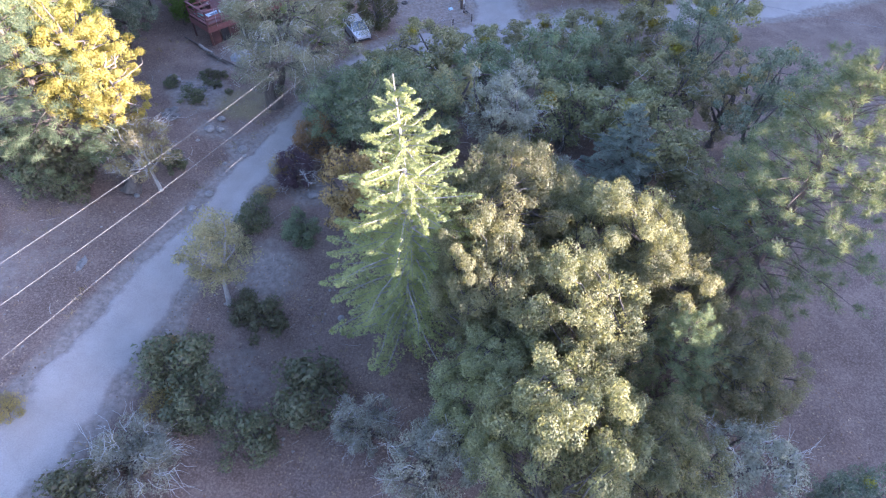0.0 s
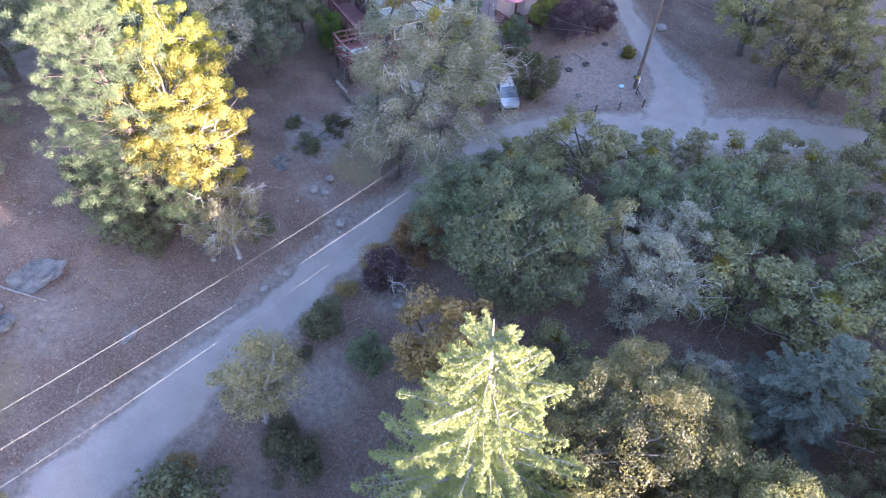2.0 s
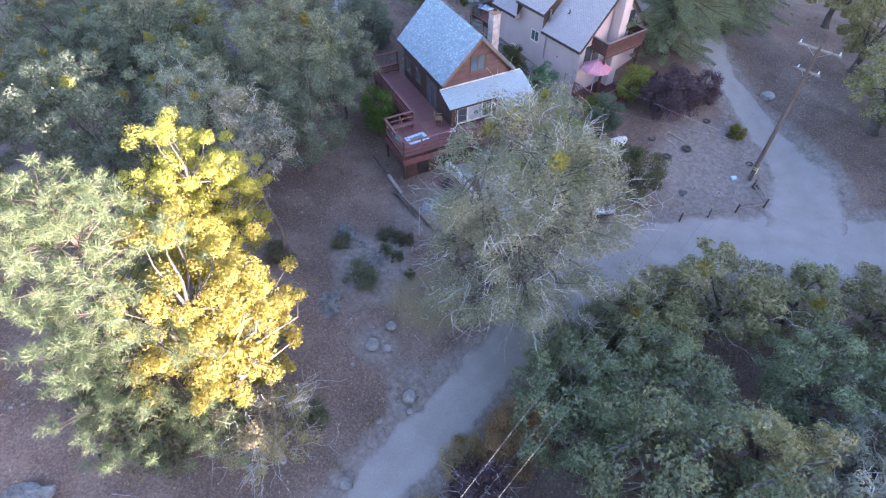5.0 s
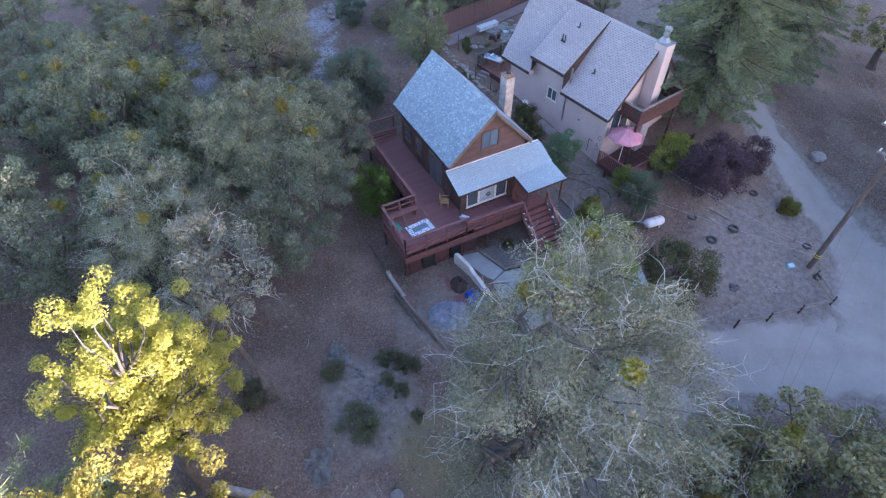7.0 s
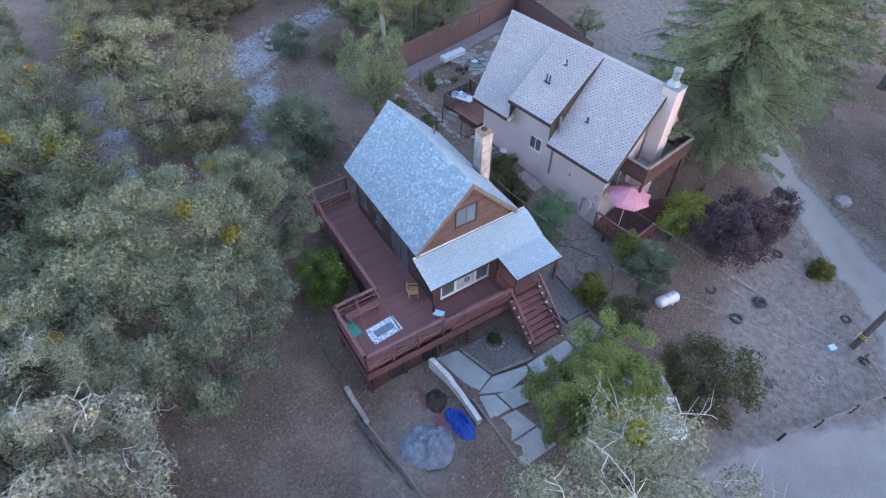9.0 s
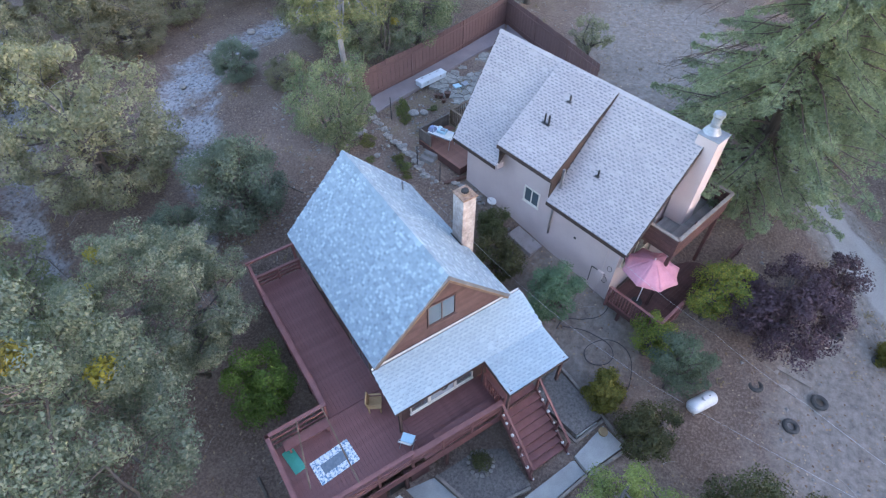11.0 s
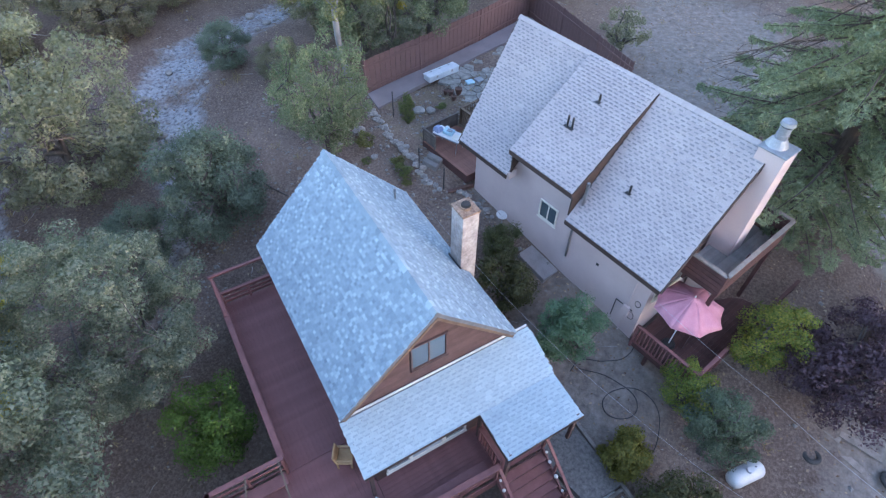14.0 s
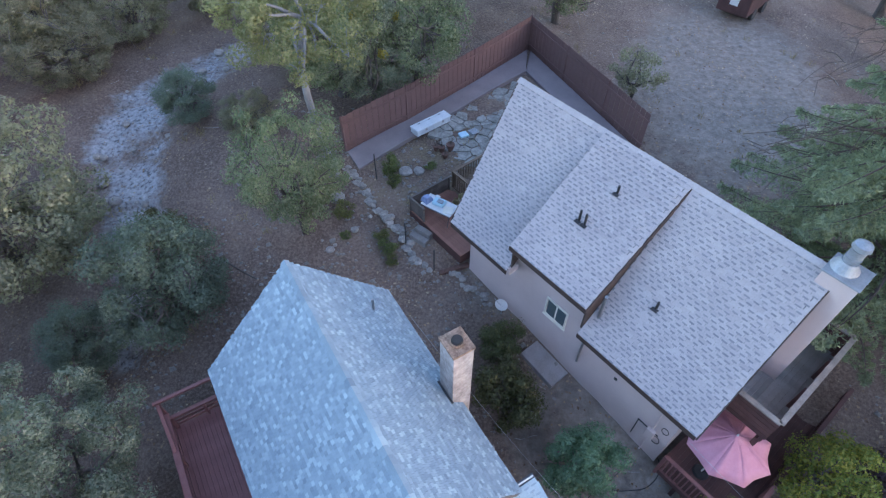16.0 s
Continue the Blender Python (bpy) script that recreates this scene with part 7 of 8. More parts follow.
def utility_pole():
    x, y = 1.6, 57.9
    p = thing("utility_pole", pose(x, y, ground_z(x, y), 0, 0, 64), "tall brown wooden utility pole with crossarms", "pole")
    part("shaft", rods(((0, 0, -0.4), (0, 0, 10.25), 0.16, 0.11), sides=14), M_RED_BARK, p)
    for z, w in ((9.95, 1.25), (8.55, 0.7)):
        part("crossarm", boxes((-0.06, -w, z - 0.06, 0.06, w, z + 0.06), bevel=0.008), M_TIMBER, p)
        for s in (-0.9, 0.9) if w > 1 else (-0.85, 0.85):
            part("insulator", rods(((0, s * w, z + 0.06), (0, s * w, z + 0.22), 0.05, 0.035), sides=10), M_WHITE, p)
        part("brace", beams(((0.07, -w * 0.6, z), (0.07, 0, z - 0.55), 0.015, 0.04), ((0.07, w * 0.6, z), (0.07, 0, z - 0.55), 0.015, 0.04)), M_METAL, p)
    part("marker", rods(((0, 0, 1.0), (0, 0, 1.06), 0.165), ((0, 0, 1.16), (0, 0, 1.22), 0.165), sides=14), surface("yellow_marker", (0.55, 0.42, 0.02), (0.65, 0.52, 0.04), 3.0, 0.6, 20.0, 0.0), p)
    part("conduit", rods(((0.16, 0.05, 0), (0.14, 0.05, 7.8), 0.03)), M_METAL, p)
    part("junction_box", boxes((0.12, -0.16, 0.45, 0.32, 0.16, 0.95), bevel=0.02), M_WHITE, p)
    copy_thing(p, pose(-27.6, -14.4, ground_z(-27.6, -14.4), 0, 0, 68))
    return p


utility_pole()


def cable(name, pts, r, mat, label, sag=0.0):
    cu = bpy.data.curves.new(name, "CURVE")
    cu.dimensions, cu.bevel_depth, cu.bevel_resolution = "3D", r, 1
    sp = cu.splines.new("POLY")
    out = []
    for a, b in zip(pts, pts[1:]):
        n = 14
        for k in range(n):
            t = k / n
            q = Vector(a).lerp(Vector(b), t)
            q.z -= sag * 4 * t * (1 - t)
            out.append(q)
    out.append(Vector(pts[-1]))
    sp.points.add(len(out) - 1)
    for s, q in zip(sp.points, out):
        s.co = (*q, 1)
    cu.materials.append(mat)
    return tagged(new(name, cu), label, "cable", "overhead lines")


M_WIRE = surface("bright_aluminium_wire", (0.11, 0.115, 0.12), (0.17, 0.175, 0.18), 3.0, 0.7, 20.0, 0.0)
M_CABLE = surface("pale_grey_cable", (0.30, 0.31, 0.32), (0.46, 0.47, 0.48), 3.0, 0.7, 20.0, 0.0)
M_HOSE = surface("black_hose", (0.02, 0.02, 0.02), (0.05, 0.05, 0.05), 3.0, 0.6, 20.0, 0.0)


def line_wires():
    for (x, y, z), way, c1, c2 in (((0.75, 58.3, 10.1), 249.9, -0.100, 0.00262), ((2.6, 57.3, 10.1), 247.4, -0.1357, 0.00277), ((2.05, 57.6, 8.7), 247.2, -0.145, 0.00245)):
        dx, dy = math.cos(radians(way)), math.sin(radians(way))
        pts = [(x + dx * 3 * k, y + dy * 3 * k, z + c1 * 3 * k + c2 * 9 * k * k) for k in range(27)]
        cable("power_line", pts, 0.0065, M_WIRE, "bright overhead power line above the road")
    for (a, b) in (((0.6, 58.5, 10.15), (31.0, 40.5, 10.2)), ((2.4, 57.5, 10.15), (31.0, 37.8, 10.2)), ((1.2, 58.1, 8.7), (31.0, 40.5, 8.5)), ((1.7, 57.7, 7.6), (31.0, 39.0, 7.4))):
        cable("power_line", [a, b], 0.009, M_WIRE, "thin overhead line crossing the lane", 0.5)
    cable("power_line", [(0.9, 58.3, 10.15), (-2.5, 96.0, 11.5)], 0.008, M_WIRE, "thin overhead line along the lane", 0.5)
    cable("service_cable", [(-20.65, 62.7, 5.95), (-17.4, 60.4, 5.05), (-14.3, 58.2, 4.8), (-10.9, 56.0, 4.95), (-2.6, 50.3, 8.0)], 0.0045, M_CABLE, "thin service cable running from the cabin", 0.05)
    cable("service_cable", [(-12.2, 61.1, 5.45), (-8.95, 58.37, 5.5), (-6.65, 55.7, 6.2), (-2.6, 50.6, 8.1)], 0.0045, M_CABLE, "thin service cable running from the pink house", 0.1)


line_wires()


def hose(pts, label):
    cu = bpy.data.curves.new("garden_hose", "CURVE")
    cu.dimensions, cu.bevel_depth, cu.bevel_resolution = "3D", 0.018, 1
    sp = cu.splines.new("BEZIER")
    sp.bezier_points.add(len(pts) - 1)
    for b, (x, y) in zip(sp.bezier_points, pts):
        b.co = (x, y, ground_z(x, y) + 0.03 + 0.06)
        b.handle_left_type = b.handle_right_type = "AUTO"
    cu.materials.append(M_HOSE)
    tagged(new("garden_hose", cu), label, "hose")


hose([(-12.5, 62.4), (-12.0, 61.9), (-12.2, 61.2), (-13.0, 60.8), (-13.9, 60.6), (-14.2, 60.1)], "black garden hose looped on the ground")
hose([(-13.9, 60.3), (-12.6, 60.2), (-11.6, 59.5), (-12.0, 58.9), (-12.8, 59.1), (-12.5, 59.8), (-11.2, 59.9), (-10.8, 58.4), (-11.4, 57.3)], "black garden hose lying in loops")


def rail_fence(points, label):
    f = thing("rail_fence", Matrix(), label, "fence")
    for i, (x, y) in enumerate(points):
        z = ground_z(x, y)
        part("post", rods(((x, y, z - 0.2), (x + 0.02, y, z + 0.75), 0.06, 0.055), sides=8), M_FASCIA, f)
    for a, b in zip(points, points[1:]):
        za, zb = ground_z(*a), ground_z(*b)
        for h in (0.3, 0.62):
            part("rail", beams(((*a, za + h), (*b, zb + h), 0.05, 0.07)), M_TIMBER, f)


rail_fence([(-3.0, 51.7), (-1.2, 52.8), (0.6, 54.0), (2.5, 55.3), (1.8, 57.1)], "low dark wooden rail fence along the yard's edge")
rail_fence([(-7.6, 52.9), (-5.7, 54.6)], "short piece of low rail fence beside the car")


def car():
    c = thing("car", pose(-8.6, 51.9, ground_z(-8.6, 51.9), 0, 0, -64), "silver hatchback parked under the oak", "car")
    paint = surface("silver_paint", (0.50, 0.53, 0.57), (0.58, 0.61, 0.65), 2.0, 0.28, 20.0, 0.0, metal=0.6)
    secs = [(-1.95, 0.60, 0.45, 0.72), (-1.75, 0.78, 0.30, 0.86), (-1.0, 0.84, 0.26, 0.92), (0.0, 0.85, 0.25, 0.93), (0.9, 0.84, 0.26, 0.90), (1.5, 0.80, 0.28, 0.82), (1.9, 0.66, 0.36, 0.66)]
    bm = bmesh.new()
    rings = []
    for x, w, z0, z1 in secs:
        rings.append([bm.verts.new(q) for q in ((x, -w, z0), (x, -w, (z0 + z1) / 2), (x, -w * 0.94, z1), (x, w * 0.94, z1), (x, w, (z0 + z1) / 2), (x, w, z0))])
    for a, b in zip(rings, rings[1:]):
        for i in range(6):
            j = (i + 1) % 6
            bm.faces.new((a[i], a[j], b[j], b[i]))
    bm.faces.new(rings[0])
    bm.faces.new(rings[-1])
    bmesh.ops.recalc_face_normals(bm, faces=bm.faces)
    part("body", bm, paint, c, smooth=False)
    top = [(-1.75, 0.72, 0.88), (-1.35, 0.62, 1.40), (0.2, 0.60, 1.46), (1.0, 0.72, 0.90)]

    def cabin_shell(shrink, mat, name, lift):
        b2 = bmesh.new()
        rs = []
        for x, w, z in top:
            rs.append([b2.verts.new((x * 1.0, -w * shrink, z + lift)), b2.verts.new((x, w * shrink, z + lift))])
        for a, b in zip(rs, rs[1:]):
            b2.faces.new((a[0], a[1], b[1], b[0]))
        low = [b2.verts.new((-1.75, s * 0.76, 0.86)) for s in (-1, 1)] + [b2.verts.new((1.0, s * 0.76, 0.86)) for s in (-1, 1)]
        b2.faces.new((rs[0][0], rs[1][0], rs[2][0], rs[3][0]))
        b2.faces.new((rs[0][1], rs[1][1], rs[2][1], rs[3][1]))
        bmesh.ops.recalc_face_normals(b2, faces=b2.faces)
        return part(name, b2, mat, c)
    cabin_shell(1.0, M_GLASS, "windows", 0.0)
    part("roof", boxes((-1.36, -0.6, 1.40, 0.22, 0.6, 1.475), bevel=0.03), paint, c)
    for x in (-1.36, 0.2):
        for s in (-1, 1):
            part("pillar", beams(((x, s * 0.62, 1.42), (-1.78 if x < 0 else 1.02, s * 0.75, 0.88), 0.06, 0.08)), paint, c)
    for x in (-1.2, 1.25):
        for s in (-1, 1):
            w = new("wheel")
            w.parent = c
            w.matrix_basis = pose(x, s * 0.76, 0.31)
            part("tyre", rods(((0, -0.1, 0), (0, 0.1, 0), 0.31), sides=20), M_RUBBER, w)
            part("rim", rods(((0, s * 0.085, 0), (0, s * 0.112, 0), 0.19), sides=16), M_METAL, w)
    for s in (-1, 1):
        part("headlight", boxes((1.72, s * 0.5 - 0.12, 0.6, 1.9, s * 0.5 + 0.12, 0.7), bevel=0.02), M_WHITE, c)
        part("tail_light", boxes((-1.93, s * 0.58 - 0.08, 0.62, -1.74, s * 0.58 + 0.08, 0.8), bevel=0.02), surface("red_lens", (0.25, 0.01, 0.01), (0.35, 0.02, 0.02), 3.0, 0.3, 20.0, 0.0), c)
    part("bumper", boxes((1.78, -0.62, 0.34, 1.95, 0.62, 0.5), bevel=0.03), M_DARK_METAL, c)
    part("bumper", boxes((-1.99, -0.58, 0.36, -1.84, 0.58, 0.52), bevel=0.03), M_DARK_METAL, c)


car()


# ---- round the pink house ----
def umbrella():
    u = thing("umbrella", pose(-10.85, 61.75, 2.35, 0, 0, 15), "faded pink garden umbrella, open, over the low deck", "umbrella")
    part("pole", rods(((0, 0, 0), (0, 0, 2.95), 0.025)), M_WHITE, u)
    part("base", rods(((0, 0, 0), (0, 0, 0.09), 0.26, 0.22), sides=18), M_DARK_METAL, u)
    n, seg = 8, 5
    canopy = new("canopy")
    canopy.parent = u
    for k in range(n):
        a0, a1 = 6.28318 * k / n, 6.28318 * (k + 1) / n
        vs, fs = [], []
        for i in range(seg + 1):
            t = i / seg
            for j in range(5):
                q = j / 4
                a = a0 + (a1 - a0) * q
                r = 1.22 * t * (1 - 0.13 * t * math.sin(q * math.pi))
                z = 2.93 - 0.62 * t**1.25 - 0.07 * t * math.sin(q * math.pi)
                vs.append((r * math.cos(a), r * math.sin(a), z))
        for i in range(seg):
            for j in range(4):
                c = i * 5 + j
                fs.append((c, c + 1, c + 6, c + 5))
        ob = mesh_part("panel", data_mesh("panel", vs, fs), M_PINK_CLOTH, canopy, smooth=True)
        m = ob.modifiers.new("thick", "SOLIDIFY")
        m.thickness = 0.006
    for k in range(n):
        a = 6.28318 * k / n
        part("rib", rods(((0.05 * math.cos(a), 0.05 * math.sin(a), 2.88), (1.20 * math.cos(a), 1.20 * math.sin(a), 2.29), 0.010), sides=6), M_WHITE, u)
    part("finial", rods(((0, 0, 2.93), (0, 0, 3.02), 0.03, 0.012)), M_WHITE, u)


umbrella()


def dish():
    d = thing("satellite_dish", B_M @ pose(-3.35, 7.5, 0, 0, 0, 200), "white satellite dish on a short post", "satellite dish")
    z = ground_z(*(B_M @ Vector((-3.35, 7.5, 0))).xy)
    part("mast", rods(((0, 0, z - 0.2), (0, 0, z + 0.5), 0.03)), M_METAL, d)
    vs, fs = [], []
    for i in range(7):
        r = 0.25 * i / 6
        for j in range(20):
            a = 6.28318 * j / 20
            vs.append((r * math.cos(a), r * math.sin(a), 0.9 * r * r))
    for i in range(6):
        for j in range(20):
            fs.append((i * 20 + j, i * 20 + (j + 1) % 20, (i + 1) * 20 + (j + 1) % 20, (i + 1) * 20 + j))
    ob = mesh_part("reflector", data_mesh("reflector", vs, fs), M_WHITE, d, smooth=True)
    ob.matrix_basis = pose(0, -0.05, z + 0.5, -15, 0, 0)
    m = ob.modifiers.new("thick", "SOLIDIFY")
    m.thickness = 0.012
    part("feed_arm", rods(((0, -0.05, z + 0.5), (0, -0.35, z + 0.75), 0.012)), M_METAL, d)


dish()
wall_slab = tagged(part("concrete_slab", boxes((-0.42, -0.8, -0.3, 0.42, 0.8, 0.14), bevel=0.012), surface("mauve_grey_slab", (0.20, 0.18, 0.18), (0.33, 0.30, 0.295), 2.0, 0.95, 24.0, 0.3), None), "mauve-grey concrete slab lying along the pink wall", "slab", kind="structure")
px, py, _ = B_M @ Vector((-3.5, 5.05, 0))
qx, qy, _ = B_M @ Vector((-3.5, 5.85, 0))
wall_slab.matrix_basis = pose(px, py, ground_z(px, py), 0, 0, 54.3) @ pose(0, 0, 0, math.degrees(math.atan2(ground_z(qx, qy) - ground_z(px, py), 0.8)))


def board_fence():
    f = thing("fence", Matrix(), "tall rust-red board fence behind the pink house", "fence", kind="structure")
    line = [(-26.75, 71.9), (-24.65, 74.65), (-22.3, 78.7), (-20.1, 82.9), (-17.8, 80.2), (-15.6, 77.6), (-13.7, 75.3)]
    bd = unit_mesh("fence_board", boxes((-0.145, -0.012, -0.1, 0.145, 0.012, 1.95)))
    bd.materials.append(M_FENCE)
    rnd = random.Random(3)
    for a, b in zip(line, line[1:]):
        d = Vector(b) - Vector(a)
        n = max(1, int(d.length / 0.30))
        ang = math.degrees(math.atan2(d.y, d.x))
        for i in range(n):
            p = Vector(a) + d * ((i + 0.5) / n)
            ob = new("fence_board", bd)
            ob.parent = f
            ob.matrix_basis = pose(p.x, p.y, ground_z(p.x, p.y) + rnd.uniform(-0.015, 0.015), 0, 0, ang + rnd.uniform(-1, 1))
        for h in (0.35, 1.6):
            part("rail", beams(((*a, ground_z(*a) + h), (*b, ground_z(*b) + h), 0.10, 0.09)), M_FENCE, f)
        part("post", boxes((a[0] - 0.05, a[1] - 0.05, ground_z(*a) - 0.2, a[0] + 0.05, a[1] + 0.05, ground_z(*a) + 2.0)), M_FENCE, f)


board_fence()


def flat_on_land(name, pts, lift, mat, label, category, n=8):
    """A thin sheet that follows the ground between four corners."""
    vs, fs = [], []
    for i in range(n + 1):
        for j in range(n + 1):
            s, t = i / n, j / n
            x = (pts[0][0] * (1 - s) + pts[1][0] * s) * (1 - t) + (pts[3][0] * (1 - s) + pts[2][0] * s) * t
            y = (pts[0][1] * (1 - s) + pts[1][1] * s) * (1 - t) + (pts[3][1] * (1 - s) + pts[2][1] * s) * t
            vs.append((x, y, ground_z(x, y) + lift))
    for i in range(n):
        for j in range(n):
            c = i * (n + 1) + j
            fs.append((c, c + n + 1, c + n + 2, c + 1))
    ob = mesh_part(name, data_mesh(name, vs, fs), mat, None)
    m = ob.modifiers.new("thick", "SOLIDIFY")
    m.thickness, m.offset = 0.22, -1
    return tagged(ob, label, category, kind="structure")


M_STRIP = surface("mauve_concrete", (0.165, 0.135, 0.14), (0.235, 0.20, 0.20), 1.0, 0.95, 30.0, 0.2)
for name, quad in (("pavement", [(-26.65, 71.85), (-25.75, 70.95), (-23.65, 74.05), (-24.6, 74.6)]), ("pavement_2", [(-24.6, 74.6), (-23.65, 74.05), (-21.25, 78.15), (-22.25, 78.65)]),
                   ("pavement_3", [(-22.25, 78.65), (-21.25, 78.15), (-19.8, 80.4), (-20.1, 82.6)]), ("pavement_4", [(-19.9, 82.5), (-19.8, 80.4), (-15.6, 75.4), (-13.9, 75.3)])):
    flat_on_land(name, quad, 0.15, M_STRIP, "smooth mauve-grey concrete strip along the fence", "pavement")


M_FLAG = surface("mottled_flagstone", (0.13, 0.125, 0.112), (0.33, 0.325, 0.30), 3.0, 0.95, 12.0, 0.5, vary=0.3)


def cut_cell(poly, seed, other):
    """The part of a polygon that lies nearer to seed than to other."""
    mid, d = (seed + other) / 2, other - seed
    side = [(p - mid).dot(d) for p in poly]
    out = []
    for k, p in enumerate(poly):
        q, a, b = poly[(k + 1) % len(poly)], side[k], side[(k + 1) % len(poly)]
        if a <= 0:
            out.append(p)
        if (a < 0 < b) or (b < 0 < a):
            out.append(p + (q - p) * (a / (a - b)))
    return out


def patio():
    p = thing("patio", Matrix(), "patio of irregular pale grey flagstones with dark joints", "patio", kind="structure")
    rnd = random.Random(11)
    o, along, across = Vector((-23.0, 74.25)), Vector((0.53, 0.85)), Vector((0.85, -0.53))
    seeds = [o + along * (0.46 * i + rnd.uniform(-0.2, 0.2)) + across * (0.42 * j + rnd.uniform(-0.2, 0.2) + 0.25 * (i % 2)) for i in range(13) for j in range(7)]
    for c in seeds:
        if rnd.random() < 0.06:
            continue
        poly = [c + Vector(k) for k in ((-0.45, -0.45), (0.45, -0.45), (0.45, 0.45), (-0.45, 0.45))]
        for q in seeds:
            if q is not c and (q - c).length < 1.3:
                poly = cut_cell(poly, c, q)
        gap = rnd.uniform(0.90, 0.97)
        poly = [c + (v - c) * gap * rnd.uniform(0.94, 1.02) for v in poly]
        if len(poly) > 2:
            top = max(ground_z(*v) for v in poly)
            part("flagstone", slab([tuple(v) for v in poly], top - 0.25, top + 0.035 + rnd.uniform(0, 0.015)), M_FLAG, p)


patio()


def back_deck():
    d = thing("deck", B_M, "red-brown back deck behind the pink house", "deck")
    f = 3.82
    deck_boards(d, -3.3, 0.6, 10.0, 13.3, f, "v", M_BACK_DECK, seed=9)
    part("frame", boxes((-3.3, 10.0, f - 0.45, 0.6, 13.3, f - 0.04)), M_RED_DARK, d)
    for a, b in (((-3.25, 13.25), (-1.2, 13.25)), ((-3.25, 13.25), (-3.25, 12.4))):
        railing(d, a, b, f, 0.72, M_OLD_SCREEN, boards=(0.15, 0.38, 0.61, 0.84), plank=0.15, step=1.0, cap=0.08)
    balusters(d, (-1.0, 13.2), (0.9, 13.2), f, 0.95, M_TRIM_WOOD)
    balusters(d, (-1.0, 13.2), (-1.0, 11.3), f, 0.95, M_TRIM_WOOD)
    at = B_M @ pose(-2.6, 12.15, f, 0, 0, -73)
    t = thing("table", at, "white folding table holding boxes and cloths", "table")
    part("tabletop", boxes((-0.72, -0.36, 0.70, 0.72, 0.36, 0.74), bevel=0.012), M_WHITE, t)
    part("table_edge", boxes((-0.73, -0.375, 0.675, 0.73, -0.36, 0.735), (-0.73, 0.36, 0.675, 0.73, 0.375, 0.735)), M_METAL, t)
    for x in (-0.64, 0.64):
        for y in (-0.3, 0.3):
            part("leg", rods(((x * 0.9, y, 0), (x, y, 0.7), 0.016)), M_METAL, t)
    for x, y, w, dp, h, mt, lab in ((-0.58, -0.08, 0.2, 0.2, 0.24, M_BLUE_BAG, "crumpled pale blue bag on the table"), (-0.05, 0.04, 0.25, 0.18, 0.16, M_SKY_PLASTIC, "pale teal plastic box on the table"),
                                ((-0.28), 0.26, 0.1, 0.08, 0.14, M_WHITE, "small white box on the table"), (0.46, -0.08, 0.2, 0.2, 0.03, M_CREAM, "folded white cloth on the table"), (0.02, 0.02, 0.13, 0.09, 0.05, M_GALV, "flat grey tin on the plastic box")):
        bm = boxes((-w, -dp, 0, w, dp, h), bevel=0.02 if h > 0.1 else 0.008)
        if mt is M_BLUE_BAG:
            bmesh.ops.subdivide_edges(bm, edges=bm.edges[:], cuts=2, use_grid_fill=True)
            for v in bm.verts:
                k = 1 - 0.35 * (v.co.z / h)
                v.co.x, v.co.y = v.co.x * k, v.co.y * k
                if v.co.z > 0.02:
                    v.co += Vector((noise.noise(v.co * 9), noise.noise(v.co * 9 + Vector((5, 0, 0))), noise.noise(v.co * 7 + Vector((0, 5, 0))))) * 0.06
        ob = tagged(part("bag" if mt is M_BLUE_BAG else "storage_box", bm, mt, None), lab, "bag" if mt is M_BLUE_BAG else "box")
        ob.matrix_basis = at @ pose(x, y, 0.742 + (0.162 if "tin" in lab else 0.0), 0, 0, 6 + 30 * x)
    step = thing("step", B_M @ pose(-3.62, 12.1, 0, 0, 0, 12), "two low grey concrete step blocks beside the back deck", "step")
    g = ground_z(*(B_M @ Vector((-3.62, 12.1, 0))).xy)
    part("step_block", boxes((-0.3, -0.42, g - 0.1, 0.0, 0.42, g + 0.2), bevel=0.03), M_STEP, step)
    part("step_block", boxes((0.02, -0.4, g - 0.1, 0.3, 0.4, g + 0.36), bevel=0.03), M_STEP, step)
    for x, y, k in ((-21.0, 69.85, 0), (-20.85, 70.25, 1)):
        pot = thing("plant_pot", pose(x, y, f + 0.003), "white potted plant on the back deck", "plant pot")
        part("pot", rods(((0, 0, 0), (0, 0, 0.2), 0.1, 0.14), sides=14), M_CREAM, pot)
        rnd = np.random.RandomState(40 + k)
        mesh_part("leaves", quads_mesh("leaves", leaf_quads(rnd, np.array([[0, 0, 0.34]]), np.array([0.22]), np.array([160]), 0.05)), M_PALE_OLIVE, pot)
    for x, y, mt, lab in ((-19.9, 75.3, M_TEAL, "green plastic bin on the patio"), (-19.4, 75.9, M_DARK_METAL, "dark square bin on the patio")):
        ob = tagged(part("bin", boxes((-0.25, -0.22, 0, 0.25, 0.22, 0.45), bevel=0.03), mt, None), lab, "bin")
        ob.matrix_basis = pose(x, y, ground_z(x, y) + 0.06, 0, 0, 50)
    for x, y, mt, turn in ((-21.75, 74.25, M_SKY_PLASTIC, 40), (-21.35, 74.6, M_GALV, 52)):
        ob = tagged(part("tray", boxes((-0.22, -0.2, 0, 0.22, 0.2, 0.1), bevel=0.03), mt, None), "flat grey-blue plastic tray on the patio", "tray")
        ob.matrix_basis = pose(x, y, ground_z(x, y) + 0.05, 0, 0, turn)
